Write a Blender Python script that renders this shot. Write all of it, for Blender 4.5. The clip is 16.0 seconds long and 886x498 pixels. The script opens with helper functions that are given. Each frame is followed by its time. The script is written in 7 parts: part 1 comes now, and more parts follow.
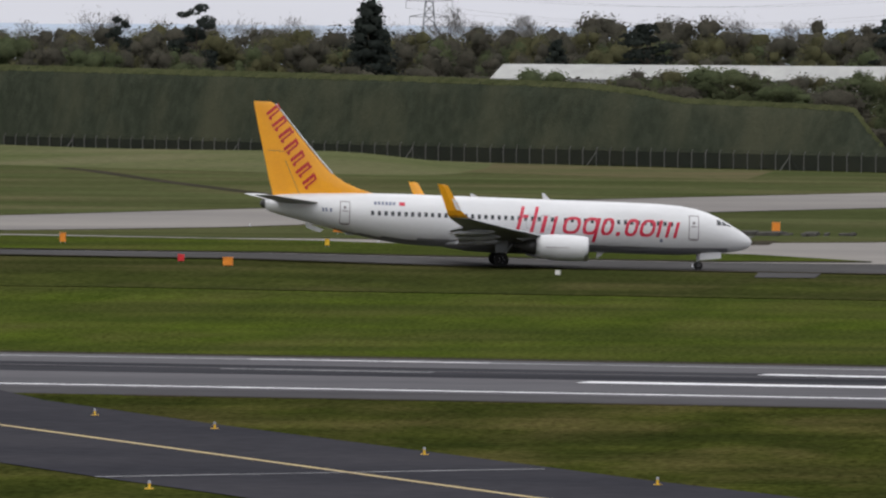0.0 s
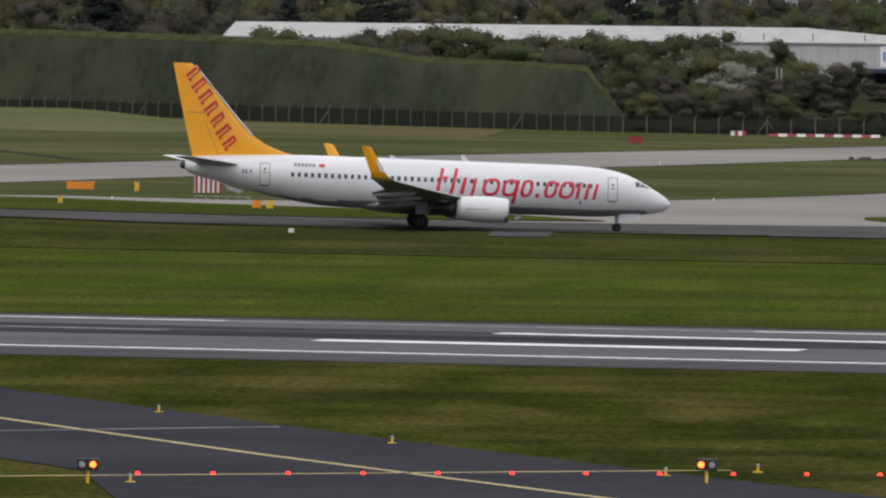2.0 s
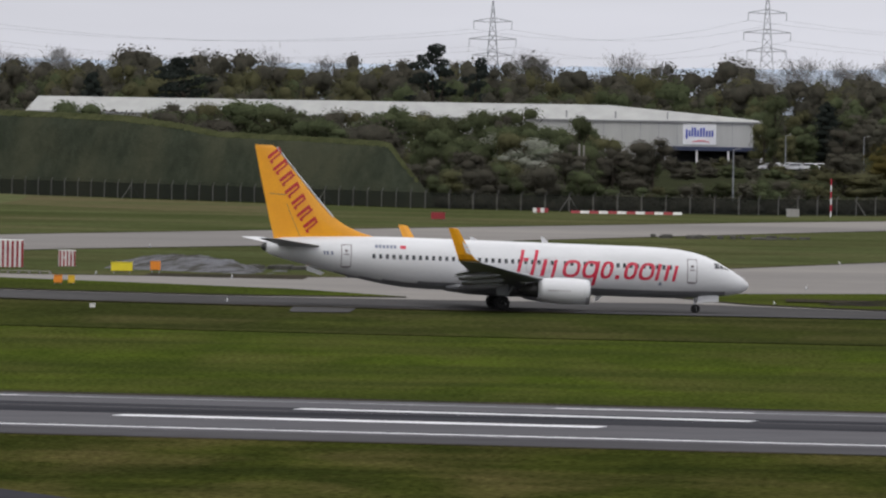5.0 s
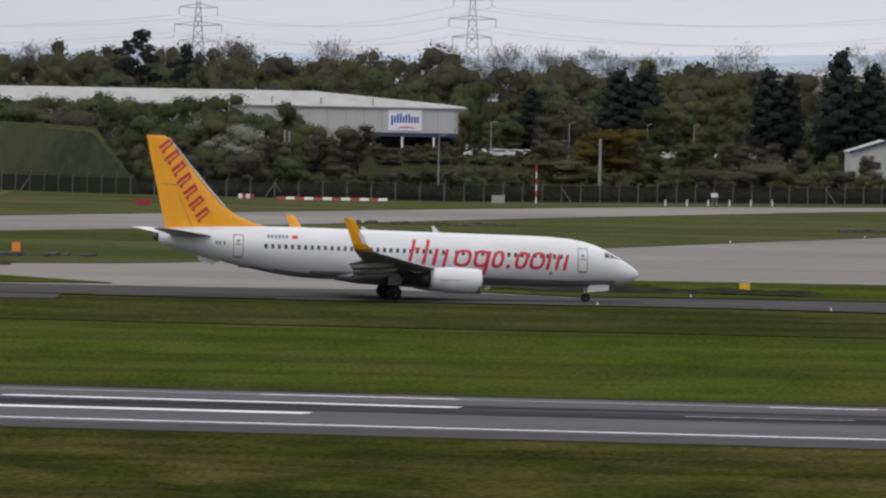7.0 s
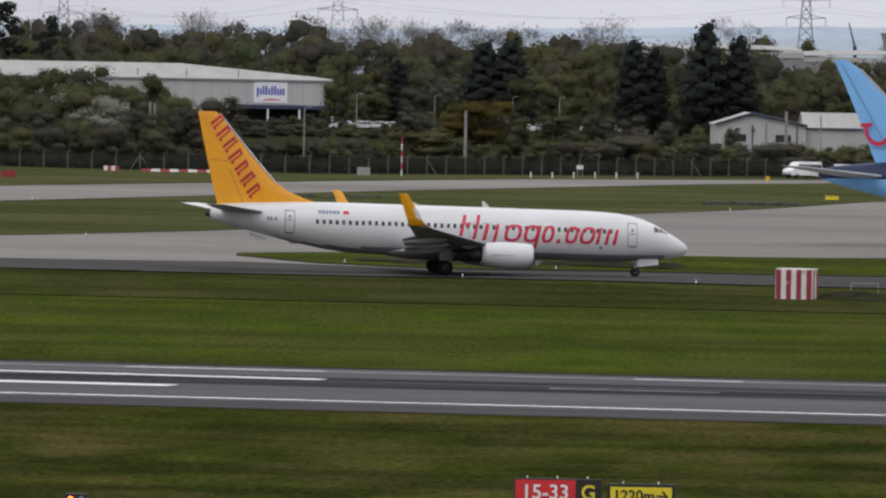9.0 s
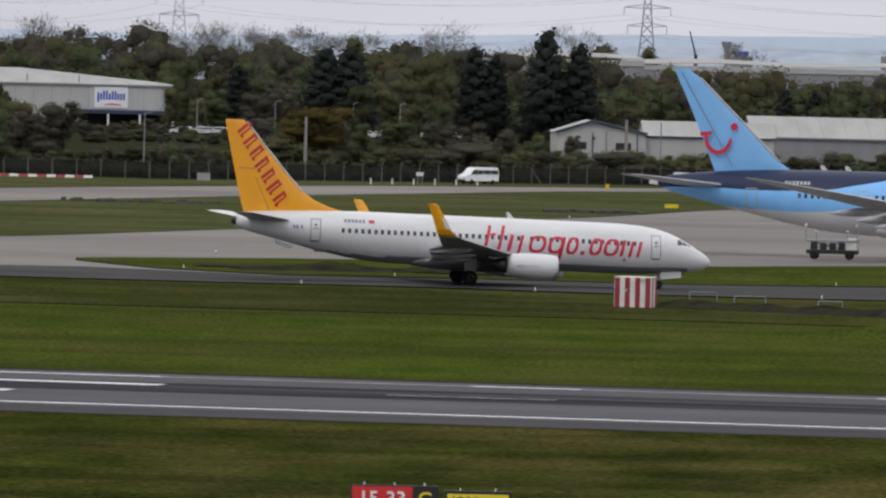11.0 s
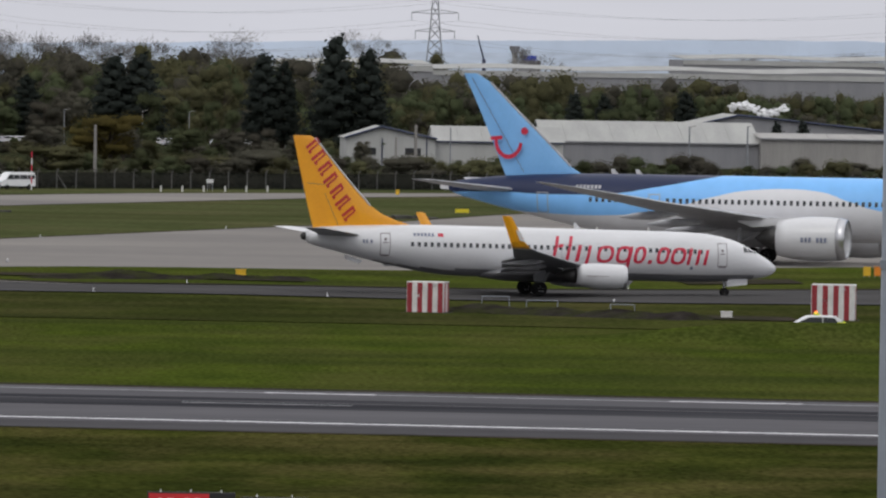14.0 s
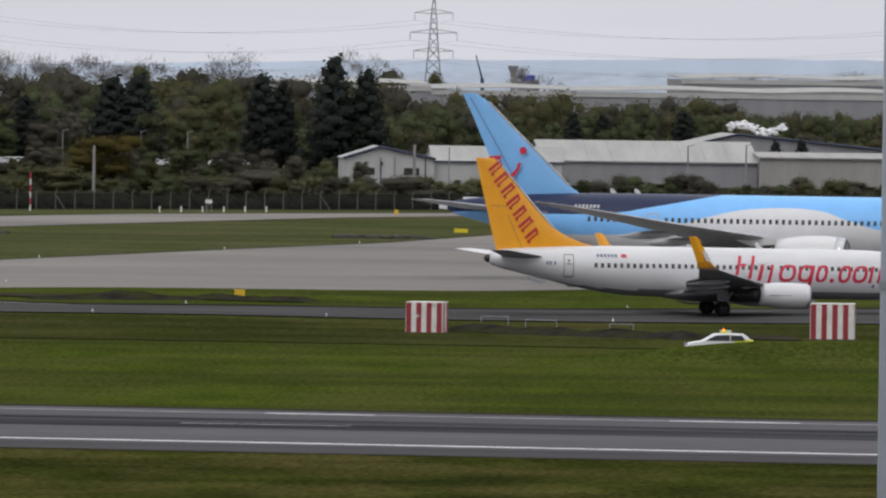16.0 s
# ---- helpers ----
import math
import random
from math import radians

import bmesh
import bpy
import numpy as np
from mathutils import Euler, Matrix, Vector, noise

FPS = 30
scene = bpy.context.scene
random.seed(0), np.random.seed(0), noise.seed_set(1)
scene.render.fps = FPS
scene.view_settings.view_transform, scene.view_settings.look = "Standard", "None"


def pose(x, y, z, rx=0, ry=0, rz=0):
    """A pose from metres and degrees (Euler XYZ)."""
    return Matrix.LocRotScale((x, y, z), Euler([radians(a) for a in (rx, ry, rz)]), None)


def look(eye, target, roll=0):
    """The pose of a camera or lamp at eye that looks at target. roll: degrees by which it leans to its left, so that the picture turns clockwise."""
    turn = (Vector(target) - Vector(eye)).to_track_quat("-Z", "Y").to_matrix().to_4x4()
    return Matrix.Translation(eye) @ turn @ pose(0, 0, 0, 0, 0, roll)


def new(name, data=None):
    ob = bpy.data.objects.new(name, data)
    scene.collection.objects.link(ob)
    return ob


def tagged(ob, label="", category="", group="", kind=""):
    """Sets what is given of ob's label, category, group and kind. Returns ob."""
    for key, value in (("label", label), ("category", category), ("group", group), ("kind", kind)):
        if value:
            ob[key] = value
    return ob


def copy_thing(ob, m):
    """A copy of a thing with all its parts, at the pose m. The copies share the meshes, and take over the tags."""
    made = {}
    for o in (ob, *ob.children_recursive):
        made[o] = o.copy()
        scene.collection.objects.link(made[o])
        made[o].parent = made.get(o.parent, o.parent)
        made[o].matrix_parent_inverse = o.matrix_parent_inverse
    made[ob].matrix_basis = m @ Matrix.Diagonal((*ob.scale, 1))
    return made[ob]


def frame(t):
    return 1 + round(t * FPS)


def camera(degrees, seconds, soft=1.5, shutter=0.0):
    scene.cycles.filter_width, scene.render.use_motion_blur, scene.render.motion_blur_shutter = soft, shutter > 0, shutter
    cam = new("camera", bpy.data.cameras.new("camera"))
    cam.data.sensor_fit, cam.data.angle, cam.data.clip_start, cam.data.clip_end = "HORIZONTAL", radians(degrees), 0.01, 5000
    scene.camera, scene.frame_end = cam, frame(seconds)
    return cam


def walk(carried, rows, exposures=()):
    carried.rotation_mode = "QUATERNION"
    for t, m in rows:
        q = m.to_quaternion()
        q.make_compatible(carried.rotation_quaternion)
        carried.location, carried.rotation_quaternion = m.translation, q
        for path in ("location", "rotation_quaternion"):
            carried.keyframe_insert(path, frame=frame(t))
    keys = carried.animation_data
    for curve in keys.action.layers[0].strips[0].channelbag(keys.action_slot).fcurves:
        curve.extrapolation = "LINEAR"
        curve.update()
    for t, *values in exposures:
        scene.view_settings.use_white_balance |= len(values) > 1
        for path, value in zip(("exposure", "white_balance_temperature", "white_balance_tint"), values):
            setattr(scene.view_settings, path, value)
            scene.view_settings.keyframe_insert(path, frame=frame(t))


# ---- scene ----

cam = camera(4.9999, 16.0, soft=2.3)
# seconds, sideways place, height, turn to the right, tilt, lean (metres, degrees): a rooftop stand
PATH = [
    (0.0, 0.129, 18.826, -4.2992, -1.2392, 0.394), (0.5, 0.088, 18.828, -3.8453, -1.2524, 0.418), (1.0, 0.033, 18.831, -3.5547, -1.2611, 0.531),
    (1.5, -0.023, 18.831, -3.0498, -1.3782, 0.622), (2.0, -0.063, 18.829, -2.7773, -1.4634, 0.656), (2.5, -0.080, 18.829, -2.4838, -1.2561, 0.643),
    (3.0, -0.081, 18.830, -2.3456, -1.1934, 0.668), (3.2, -0.078, 18.831, -2.2277, -1.1237, 0.708), (5.3, 0.007, 18.824, -1.4689, -1.0181, 0.956),
    (5.5, 0.001, 18.824, -1.2927, -1.0498, 0.954), (6.0, -0.017, 18.825, -1.0323, -1.0386, 0.918), (6.5, -0.029, 18.827, -0.6218, -1.0215, 0.968),
    (7.0, -0.031, 18.828, -0.0008, -1.0707, 1.031), (7.3, -0.027, 18.828, 0.1974, -1.2281, 0.997), (7.5, -0.023, 18.827, 0.2861, -1.3046, 0.973),
    (8.0, -0.008, 18.826, 0.3765, -1.3084, 0.929), (8.5, 0.015, 18.824, 0.5055, -1.2851, 0.927), (9.0, 0.043, 18.824, 0.7585, -1.2142, 1.038),
    (9.5, 0.068, 18.824, 1.0746, -1.2236, 1.196), (9.7, 0.076, 18.824, 1.1763, -1.1773, 1.229), (11.8, 0.122, 18.832, 1.8789, -1.1475, 1.311),
    (12.0, 0.115, 18.830, 1.9192, -1.1390, 1.225), (12.5, 0.083, 18.825, 2.3518, -1.1705, 1.105), (13.0, 0.037, 18.819, 2.6246, -1.1109, 0.968),
    (13.5, -0.007, 18.815, 2.7014, -1.1303, 0.874), (14.0, -0.100, 18.816, 2.8509, -1.1019, 0.907), (14.5, -0.100, 18.820, 2.8542, -1.1834, 0.863),
    (15.0, -0.100, 18.825, 2.8641, -1.0608, 0.825), (15.5, -0.100, 18.831, 2.8415, -1.0168, 0.714), (16.0, -0.100, 18.836, 2.8555, -0.9906, 0.766),
]


def aim(x, z, turn, tilt, lean):
    eye = Vector((x, 0.0, z))
    way = Vector((math.sin(radians(turn)) * math.cos(radians(tilt)), math.cos(radians(turn)) * math.cos(radians(tilt)), math.sin(radians(tilt))))
    return look(eye, eye + way * 800.0, lean)


walk(cam, [(t, aim(*r)) for t, *r in PATH], exposures=[(0.0, 0.12), (3.0, 0.12), (6.0, 0.0), (9.5, -0.04), (12.5, -0.12), (14.5, -0.15), (16.0, -0.05)])

# ---- light: an overcast sky, brighter overhead ----
world = bpy.data.worlds.new("overcast")
scene.world = world
world.use_nodes = True
wn, wl = world.node_tree.nodes, world.node_tree.links
sky = wn.new("ShaderNodeTexSky")
sky.sky_type, sky.sun_disc = "NISHITA", False
sky.sun_elevation, sky.sun_rotation = radians(48), radians(200)
hsv = wn.new("ShaderNodeHueSaturation")
hsv.inputs["Saturation"].default_value = 0.25
wl.new(sky.outputs[0], hsv.inputs["Color"])
geo = wn.new("ShaderNodeTexCoord")
sep = wn.new("ShaderNodeSeparateXYZ")
wl.new(geo.outputs["Generated"], sep.inputs[0])
cloud_noise = wn.new("ShaderNodeTexNoise")
cloud_noise.inputs["Scale"].default_value = 9.0
cloud_noise.inputs["Detail"].default_value = 5.0
stretch = wn.new("ShaderNodeMapping")
stretch.inputs["Scale"].default_value = (1.0, 1.0, 9.0)
wl.new(geo.outputs["Generated"], stretch.inputs[0])
wl.new(stretch.outputs[0], cloud_noise.inputs["Vector"])
grad = wn.new("ShaderNodeValToRGB")
grad.color_ramp.elements[0].position, grad.color_ramp.elements[0].color = 0.0, (0.66, 0.665, 0.73, 1)
grad.color_ramp.elements[1].position, grad.color_ramp.elements[1].color = 0.7, (1.25, 1.26, 1.3, 1)
wl.new(sep.outputs["Z"], grad.inputs[0])
cloud_ramp = wn.new("ShaderNodeMapRange")
cloud_ramp.inputs[1].default_value, cloud_ramp.inputs[2].default_value = 0.3, 0.7
cloud_ramp.inputs[3].default_value, cloud_ramp.inputs[4].default_value = 0.93, 1.07
wl.new(cloud_noise.outputs[0], cloud_ramp.inputs[0])
mul = wn.new("ShaderNodeVectorMath")
mul.operation = "SCALE"
wl.new(grad.outputs[0], mul.inputs[0])
wl.new(cloud_ramp.outputs[0], mul.inputs["Scale"])
veil = wn.new("ShaderNodeMapRange")
veil.interpolation_type = "SMOOTHSTEP"
for i, v in enumerate((-0.09, 0.06, 0.98, 1.1)):
    veil.inputs[i + 1].default_value = v
wl.new(sep.outputs["X"], veil.inputs[0])
both = wn.new("ShaderNodeVectorMath")
both.operation = "SCALE"
wl.new(mul.outputs[0], both.inputs[0])
wl.new(veil.outputs[0], both.inputs["Scale"])
bg_cloud, bg_sky, add = wn["Background"], wn.new("ShaderNodeBackground"), wn.new("ShaderNodeAddShader")
wl.new(both.outputs[0], bg_cloud.inputs[0])
wl.new(hsv.outputs[0], bg_sky.inputs[0])
bg_cloud.inputs[1].default_value, bg_sky.inputs[1].default_value = 0.92, 0.006
wl.new(bg_cloud.outputs[0], add.inputs[0])
wl.new(bg_sky.outputs[0], add.inputs[1])
wl.new(add.outputs[0], wn["World Output"].inputs[0])

sun = new("sun", bpy.data.lights.new("sun", "SUN"))
sun.data.energy, sun.data.angle, sun.data.color = 0.6, radians(25), (1.0, 0.96, 0.9)
sun.matrix_world = look((0, 0, 100), (35, 62, 20))

# ---- materials ----


def material(name, colour, rough=0.6, metal=0.0, second=None, scale=1.0, stretch=(1, 1, 1), fine=0.25, bump=0.0, bump_scale=40.0,
             by_object=0.0, by_island=0.0, glow=0.0, coat=0.0, low=0.35, high=0.65, third=None, third_scale=0.05, bands=None):
    """Two scales of noise between two colours, with fine grain, relief, and change from object to object."""
    m = bpy.data.materials.new(name)
    m.use_nodes = True
    n, l = m.node_tree.nodes, m.node_tree.links
    b = n["Principled BSDF"]
    b.inputs["Roughness"].default_value, b.inputs["Metallic"].default_value = rough, metal
    b.inputs["Coat Weight"].default_value = coat
    if rough >= 0.8:
        b.inputs["Specular IOR Level"].default_value = 0.0
    co = n.new("ShaderNodeTexCoord")
    mp = n.new("ShaderNodeMapping")
    mp.inputs["Scale"].default_value = stretch
    l.new(co.outputs["Object"], mp.inputs[0])
    second = second or tuple(c * 0.8 for c in colour)

    def noise_node(s, detail=6.0):
        t = n.new("ShaderNodeTexNoise")
        t.inputs["Scale"].default_value, t.inputs["Detail"].default_value = s, detail
        l.new(mp.outputs[0], t.inputs["Vector"])
        return t

    def mixed(fac, a, c):
        x = n.new("ShaderNodeMix")
        x.data_type = "RGBA"
        for value, sock in ((fac, x.inputs[0]), (a, x.inputs[6]), (c, x.inputs[7])):
            if isinstance(value, (int, float)):
                sock.default_value = value
            elif isinstance(value, tuple):
                sock.default_value = (*value, 1)
            else:
                l.new(value, sock)
        return x.outputs[2]

    def spread(sock, a, c, lo=0.0, hi=1.0):
        r = n.new("ShaderNodeMapRange")
        for i, v in enumerate((a, c, lo, hi)):
            r.inputs[i + 1].default_value = v
        l.new(sock, r.inputs[0])
        return r.outputs[0]

    col = mixed(spread(noise_node(scale).outputs[0], low, high), colour, second)
    if third:
        col = mixed(spread(noise_node(third_scale, 4.0).outputs[0], 0.42, 0.68), col, third)
    if bands:  # long mowing streaks: colour, scale along x and along y
        m2, t2 = n.new("ShaderNodeMapping"), n.new("ShaderNodeTexNoise")
        m2.inputs["Scale"].default_value = (bands[1], bands[2], 1)
        t2.inputs["Scale"].default_value, t2.inputs["Detail"].default_value = 1.0, 5.0
        l.new(co.outputs["Object"], m2.inputs[0])
        l.new(m2.outputs[0], t2.inputs["Vector"])
        col = mixed(spread(t2.outputs[0], 0.4, 0.66, 0.0, 0.85), col, bands[0])
    h = n.new("ShaderNodeHueSaturation")
    l.new(col, h.inputs["Color"])
    value = spread(noise_node(scale * 14.0).outputs[0], 0.25, 0.75, 1 - fine, 1 + fine)
    if by_object:
        info = n.new("ShaderNodeObjectInfo")
        k = n.new("ShaderNodeMath")
        k.operation = "MULTIPLY"
        l.new(value, k.inputs[0])
        l.new(spread(info.outputs["Random"], 0, 1, 1 - by_object, 1 + by_object), k.inputs[1])
        value = k.outputs[0]
        l.new(spread(info.outputs["Random"], 0, 1, 0.5 - by_object * 0.06, 0.5 + by_object * 0.05), h.inputs["Hue"])
    if by_island:
        g = n.new("ShaderNodeNewGeometry")
        k = n.new("ShaderNodeMath")
        k.operation = "MULTIPLY"
        l.new(value, k.inputs[0])
        l.new(spread(g.outputs["Random Per Island"], 0, 1, 1 - by_island, 1 + by_island), k.inputs[1])
        value = k.outputs[0]
    l.new(value, h.inputs["Value"])
    l.new(h.outputs[0], b.inputs["Base Color"])
    if bump:
        u = n.new("ShaderNodeBump")
        u.inputs["Strength"].default_value, u.inputs["Distance"].default_value = bump, 0.05
        l.new(noise_node(bump_scale).outputs[0], u.inputs["Height"])
        l.new(u.outputs[0], b.inputs["Normal"])
    if glow:
        b.inputs["Emission Color"].default_value, b.inputs["Emission Strength"].default_value = (*colour, 1), glow
    return m


GRASS = material("mown_grass", (0.055, 0.073, 0.0115), 0.9, second=(0.037, 0.052, 0.009), scale=0.35, stretch=(0.6, 0.16, 1), fine=0.45, bump=0.5, bump_scale=3.0,
                 third=(0.064, 0.068, 0.018), third_scale=0.16, bands=((0.032, 0.040, 0.011), 0.02, 0.055))
COARSE = material("coarse_dull_grass", (0.046, 0.054, 0.0135), 0.9, second=(0.030, 0.036, 0.0105), scale=0.3, stretch=(0.5, 0.16, 1), fine=0.45, bump=0.5, bump_scale=3.0,
                  third=(0.058, 0.054, 0.021), third_scale=0.14, bands=((0.024, 0.029, 0.009), 0.03, 0.06))
VERGE = material("rough_dry_grass", (0.050, 0.056, 0.012), 0.9, second=(0.022, 0.028, 0.0065), scale=0.3, stretch=(0.6, 0.2, 1), fine=0.5, bump=0.6, bump_scale=3.0,
                 third=(0.072, 0.062, 0.022), third_scale=0.2, bands=((0.017, 0.022, 0.006), 0.05, 0.08))
# the bank's grass is tinted blue-grey, with haze put into the colour
MOUND = material("long_bank_grass", (0.034, 0.039, 0.027), 0.95, second=(0.023, 0.027, 0.0185), scale=0.9, stretch=(1, 0.3, 0.4), fine=0.5, bump=0.8, bump_scale=1.5, third=(0.046, 0.048, 0.031), third_scale=0.15)
PALEGRASS = material("pale_mown_grass", (0.072, 0.08, 0.034), 0.9, second=(0.05, 0.059, 0.024), scale=0.12, stretch=(0.5, 0.5, 1), fine=0.3, third=(0.09, 0.082, 0.042), third_scale=0.05, bands=((0.040, 0.049, 0.018), 0.015, 0.03))
HUMPGRASS = material("pale_hump_grass", (0.092, 0.1, 0.046), 0.9, second=(0.062, 0.074, 0.03), scale=0.12, stretch=(0.4, 0.6, 1), fine=0.3, third=(0.11, 0.106, 0.058), third_scale=0.06)
DRYGRASS = material("dry_brown_grass", (0.098, 0.082, 0.046), 0.9, second=(0.072, 0.074, 0.034), scale=0.08, stretch=(0.4, 0.5, 1), fine=0.25)
SHOULDER = material("runway_shoulder_asphalt", (0.078, 0.076, 0.08), 0.85, second=(0.062, 0.06, 0.064), scale=0.1, stretch=(0.3, 1, 1), fine=0.15)
FARGROUND = material("rough_ground", (0.034, 0.037, 0.020), 0.95, second=(0.024, 0.027, 0.015), scale=0.05, fine=0.4)
ASPHALT = material("runway_asphalt", (0.115, 0.112, 0.12), 0.85, second=(0.092, 0.09, 0.097), scale=0.07, stretch=(0.25, 1, 1), fine=0.12)
DARKASPHALT = material("taxiway_asphalt", (0.034, 0.034, 0.04), 0.8, second=(0.044, 0.043, 0.049), scale=0.06, fine=0.15)
RUBBER = material("tyre_rubber_deposit", (0.035, 0.035, 0.04), 0.8, second=(0.08, 0.08, 0.086), scale=0.12, stretch=(0.04, 1, 1), fine=0.2, low=0.4, high=0.8)
CONCRETE = material("apron_concrete", (0.235, 0.22, 0.205), 0.85, second=(0.2, 0.188, 0.178), scale=0.045, stretch=(0.5, 1, 1), fine=0.08, third=(0.17, 0.16, 0.155), third_scale=0.02)
TAXI = material("worn_taxiway", (0.078, 0.076, 0.077), 0.85, second=(0.062, 0.060, 0.060), scale=0.06, fine=0.12)
WHITELINE = material("white_road_paint", (0.72, 0.72, 0.74), 0.7, second=(0.55, 0.55, 0.57), scale=0.35, fine=0.15)
FADED = material("faded_road_paint", (0.32, 0.32, 0.33), 0.8, second=(0.2, 0.2, 0.21), scale=0.2, fine=0.2)
YELLOWLINE = material("yellow_road_paint", (0.38, 0.29, 0.11), 0.7, second=(0.3, 0.22, 0.09), scale=0.3, fine=0.15)
EARTH = material("bare_dark_earth", (0.05, 0.042, 0.033), 0.95, second=(0.03, 0.03, 0.02), scale=0.2, fine=0.4)

# ---- mesh helpers ----


def mesh_from(bm, name, smooth=False, recalc=True):
    if recalc:
        bmesh.ops.recalc_face_normals(bm, faces=bm.faces)
    me = bpy.data.meshes.new(name)
    bm.to_mesh(me)
    bm.free()
    if smooth:
        me.polygons.foreach_set("use_smooth", [True] * len(me.polygons))
    return me


def part(name, bm, mat, parent=None, label="", smooth=False, recalc=True):
    me = bm if isinstance(bm, bpy.types.Mesh) else mesh_from(bm, name, smooth, recalc)
    for m in mat if isinstance(mat, (list, tuple)) else [mat]:
        if m.name not in me.materials:
            me.materials.append(m)
    ob = new(name, me)
    ob.parent = parent
    return tagged(ob, label)


def thing(name, label, category, m=None, group="", kind=""):
    ob = new(name)
    ob.empty_display_size = 0.2
    if m is not None:
        ob.matrix_basis = m
    return tagged(ob, label, category, group, kind)


def box(bm, x0, x1, y0, y1, z0, z1, bevel=0.0, m=None):
    b = bmesh.ops.create_cube(bm, size=1.0, matrix=Matrix.Translation(((x0 + x1) / 2, (y0 + y1) / 2, (z0 + z1) / 2)) @ Matrix.Diagonal((x1 - x0, y1 - y0, z1 - z0, 1)))
    if bevel:
        es = list({e for v in b["verts"] for e in v.link_edges})
        r = bmesh.ops.bevel(bm, geom=es, offset=bevel, segments=2, affect="EDGES", profile=0.6)
        b = {"verts": list({v for f in r["faces"] for v in f.verts} | {v for v in b["verts"] if v.is_valid})}
    if m is not None:
        bmesh.ops.transform(bm, matrix=m, verts=[v for v in b["verts"] if v.is_valid])
    return bm


def tube(bm, a, b, r0, r1=None, n=10, caps=True):
    a, b = Vector(a), Vector(b)
    q = (b - a).to_track_quat("Z", "Y").to_matrix().to_4x4()
    bmesh.ops.create_cone(bm, cap_ends=caps, segments=n, radius1=r0, radius2=r0 if r1 is None else r1, depth=(b - a).length, matrix=Matrix.Translation((a + b) / 2) @ q)
    return bm


def rings(bm, loops, close_ends=True):
    """Skins a row of closed loops of equal length."""
    vs = [[bm.verts.new(p) for p in loop] for loop in loops]
    n = len(vs[0])
    for a, b in zip(vs, vs[1:]):
        for i in range(n):
            bm.faces.new((a[i], a[(i + 1) % n], b[(i + 1) % n], b[i]))
    if close_ends:
        bm.faces.new(vs[0][::-1])
        bm.faces.new(vs[-1])
    return bm


def prism(bm, outline, axis, lo, hi):
    """A flat outline (a, b) pushed out along an axis from lo to hi."""
    def at(p, d):
        return {"x": (d, p[0], p[1]), "y": (p[0], d, p[1]), "z": (p[0], p[1], d)}[axis]
    return rings(bm, [[at(p, lo) for p in outline], [at(p, hi) for p in outline]])


def line(points, x):
    return float(np.interp(x, [p[0] for p in points], [p[1] for p in points]))


# ---- the ground: one sheet, with a gentle roll along the taxiway ----


def smooth01(a, b, v):
    k = min(1.0, max(0.0, (v - a) / (b - a)))
    return k * k * (3 - 2 * k)


def ground_z(x, y):
    """The taxiway's long profile, fading out to level ground on both sides."""
    q = 0.000108 * x * x - 0.00224 * x - 0.105 if -75 < x < 85 else (0.67 if x < 0 else 0.484)
    q -= 0.3 * smooth01(15, 50, x)
    return q * smooth01(690, 765, y) * (1 - smooth01(860, 940, y))


def sheet(name, near, far, mat, x0, x1, lift, steps=60, across=8, kind="structure", label="", category=""):
    """Lies on the ground between two lines (x, y), lifted a little."""
    bm = bmesh.new()
    grid = []
    for i in range(steps + 1):
        x = x0 + (x1 - x0) * i / steps
        a, b = line(near, x), line(far, x)
        grid.append([bm.verts.new((x, a + (b - a) * j / across, ground_z(x, a + (b - a) * j / across) + lift)) for j in range(across + 1)])
    for p, q in zip(grid, grid[1:]):
        for j in range(across):
            bm.faces.new((p[j], q[j], q[j + 1], p[j + 1]))
    ob = part(name, bm, mat)
    return tagged(ob, label, category, kind=kind)


bm = bmesh.new()
xs = [-4000, -1500, -600, -300] + list(range(-200, 201, 5)) + [300, 600, 1500, 4000]
ys = [-800, -200, 100, 300, 450, 600] + list(range(660, 961, 12)) + [1000, 1100, 1250, 1500, 1900, 2400, 3200, 4990]
gv = [[bm.verts.new((x, y, ground_z(x, y))) for y in ys] for x in xs]
for p, q in zip(gv, gv[1:]):
    for j in range(len(ys) - 1):
        bm.faces.new((p[j], q[j], q[j + 1], p[j + 1]))
tagged(part("ground", bm, GRASS), "mown green airfield grass with dry streaks", "ground", kind="structure")

RS = -0.225  # the runway's slope across the view
def runway_line(offset):
    return [(-900, offset - RS * 900), (900, offset + RS * 900)]


sheet("far_ground", [(-700, 1560), (-186, 1530), (-42, 1362), (0, 1340), (70, 1392), (120, 1420), (700, 1500)], [(-700, 4900), (700, 4900)], FARGROUND, -700, 700, 0.05, steps=80, across=12, label="rough scrubby ground under the trees", category="ground")
sheet("near_verge", [(-300, 60), (300, 60)], runway_line(504), VERGE, -300, 300, 0.02, across=10, label="rough dry grass beside the runway", category="ground")
sheet("runway", runway_line(504), runway_line(566), ASPHALT, -400, 400, 0.03, label="grey asphalt runway with worn white markings", category="runway")
sheet("runway_shoulder", runway_line(504), runway_line(514), SHOULDER, -400, 400, 0.034, label="darker asphalt shoulder of the runway", category="runway")
sheet("earth_edge", runway_line(566), runway_line(569.5), EARTH, -400, 400, 0.032, label="dark worn earth edge along the runway", category="soil")
sheet("earth_edge", runway_line(502.6), runway_line(504.2), EARTH, -55, 400, 0.042, label="dark worn earth edge along the runway", category="soil")
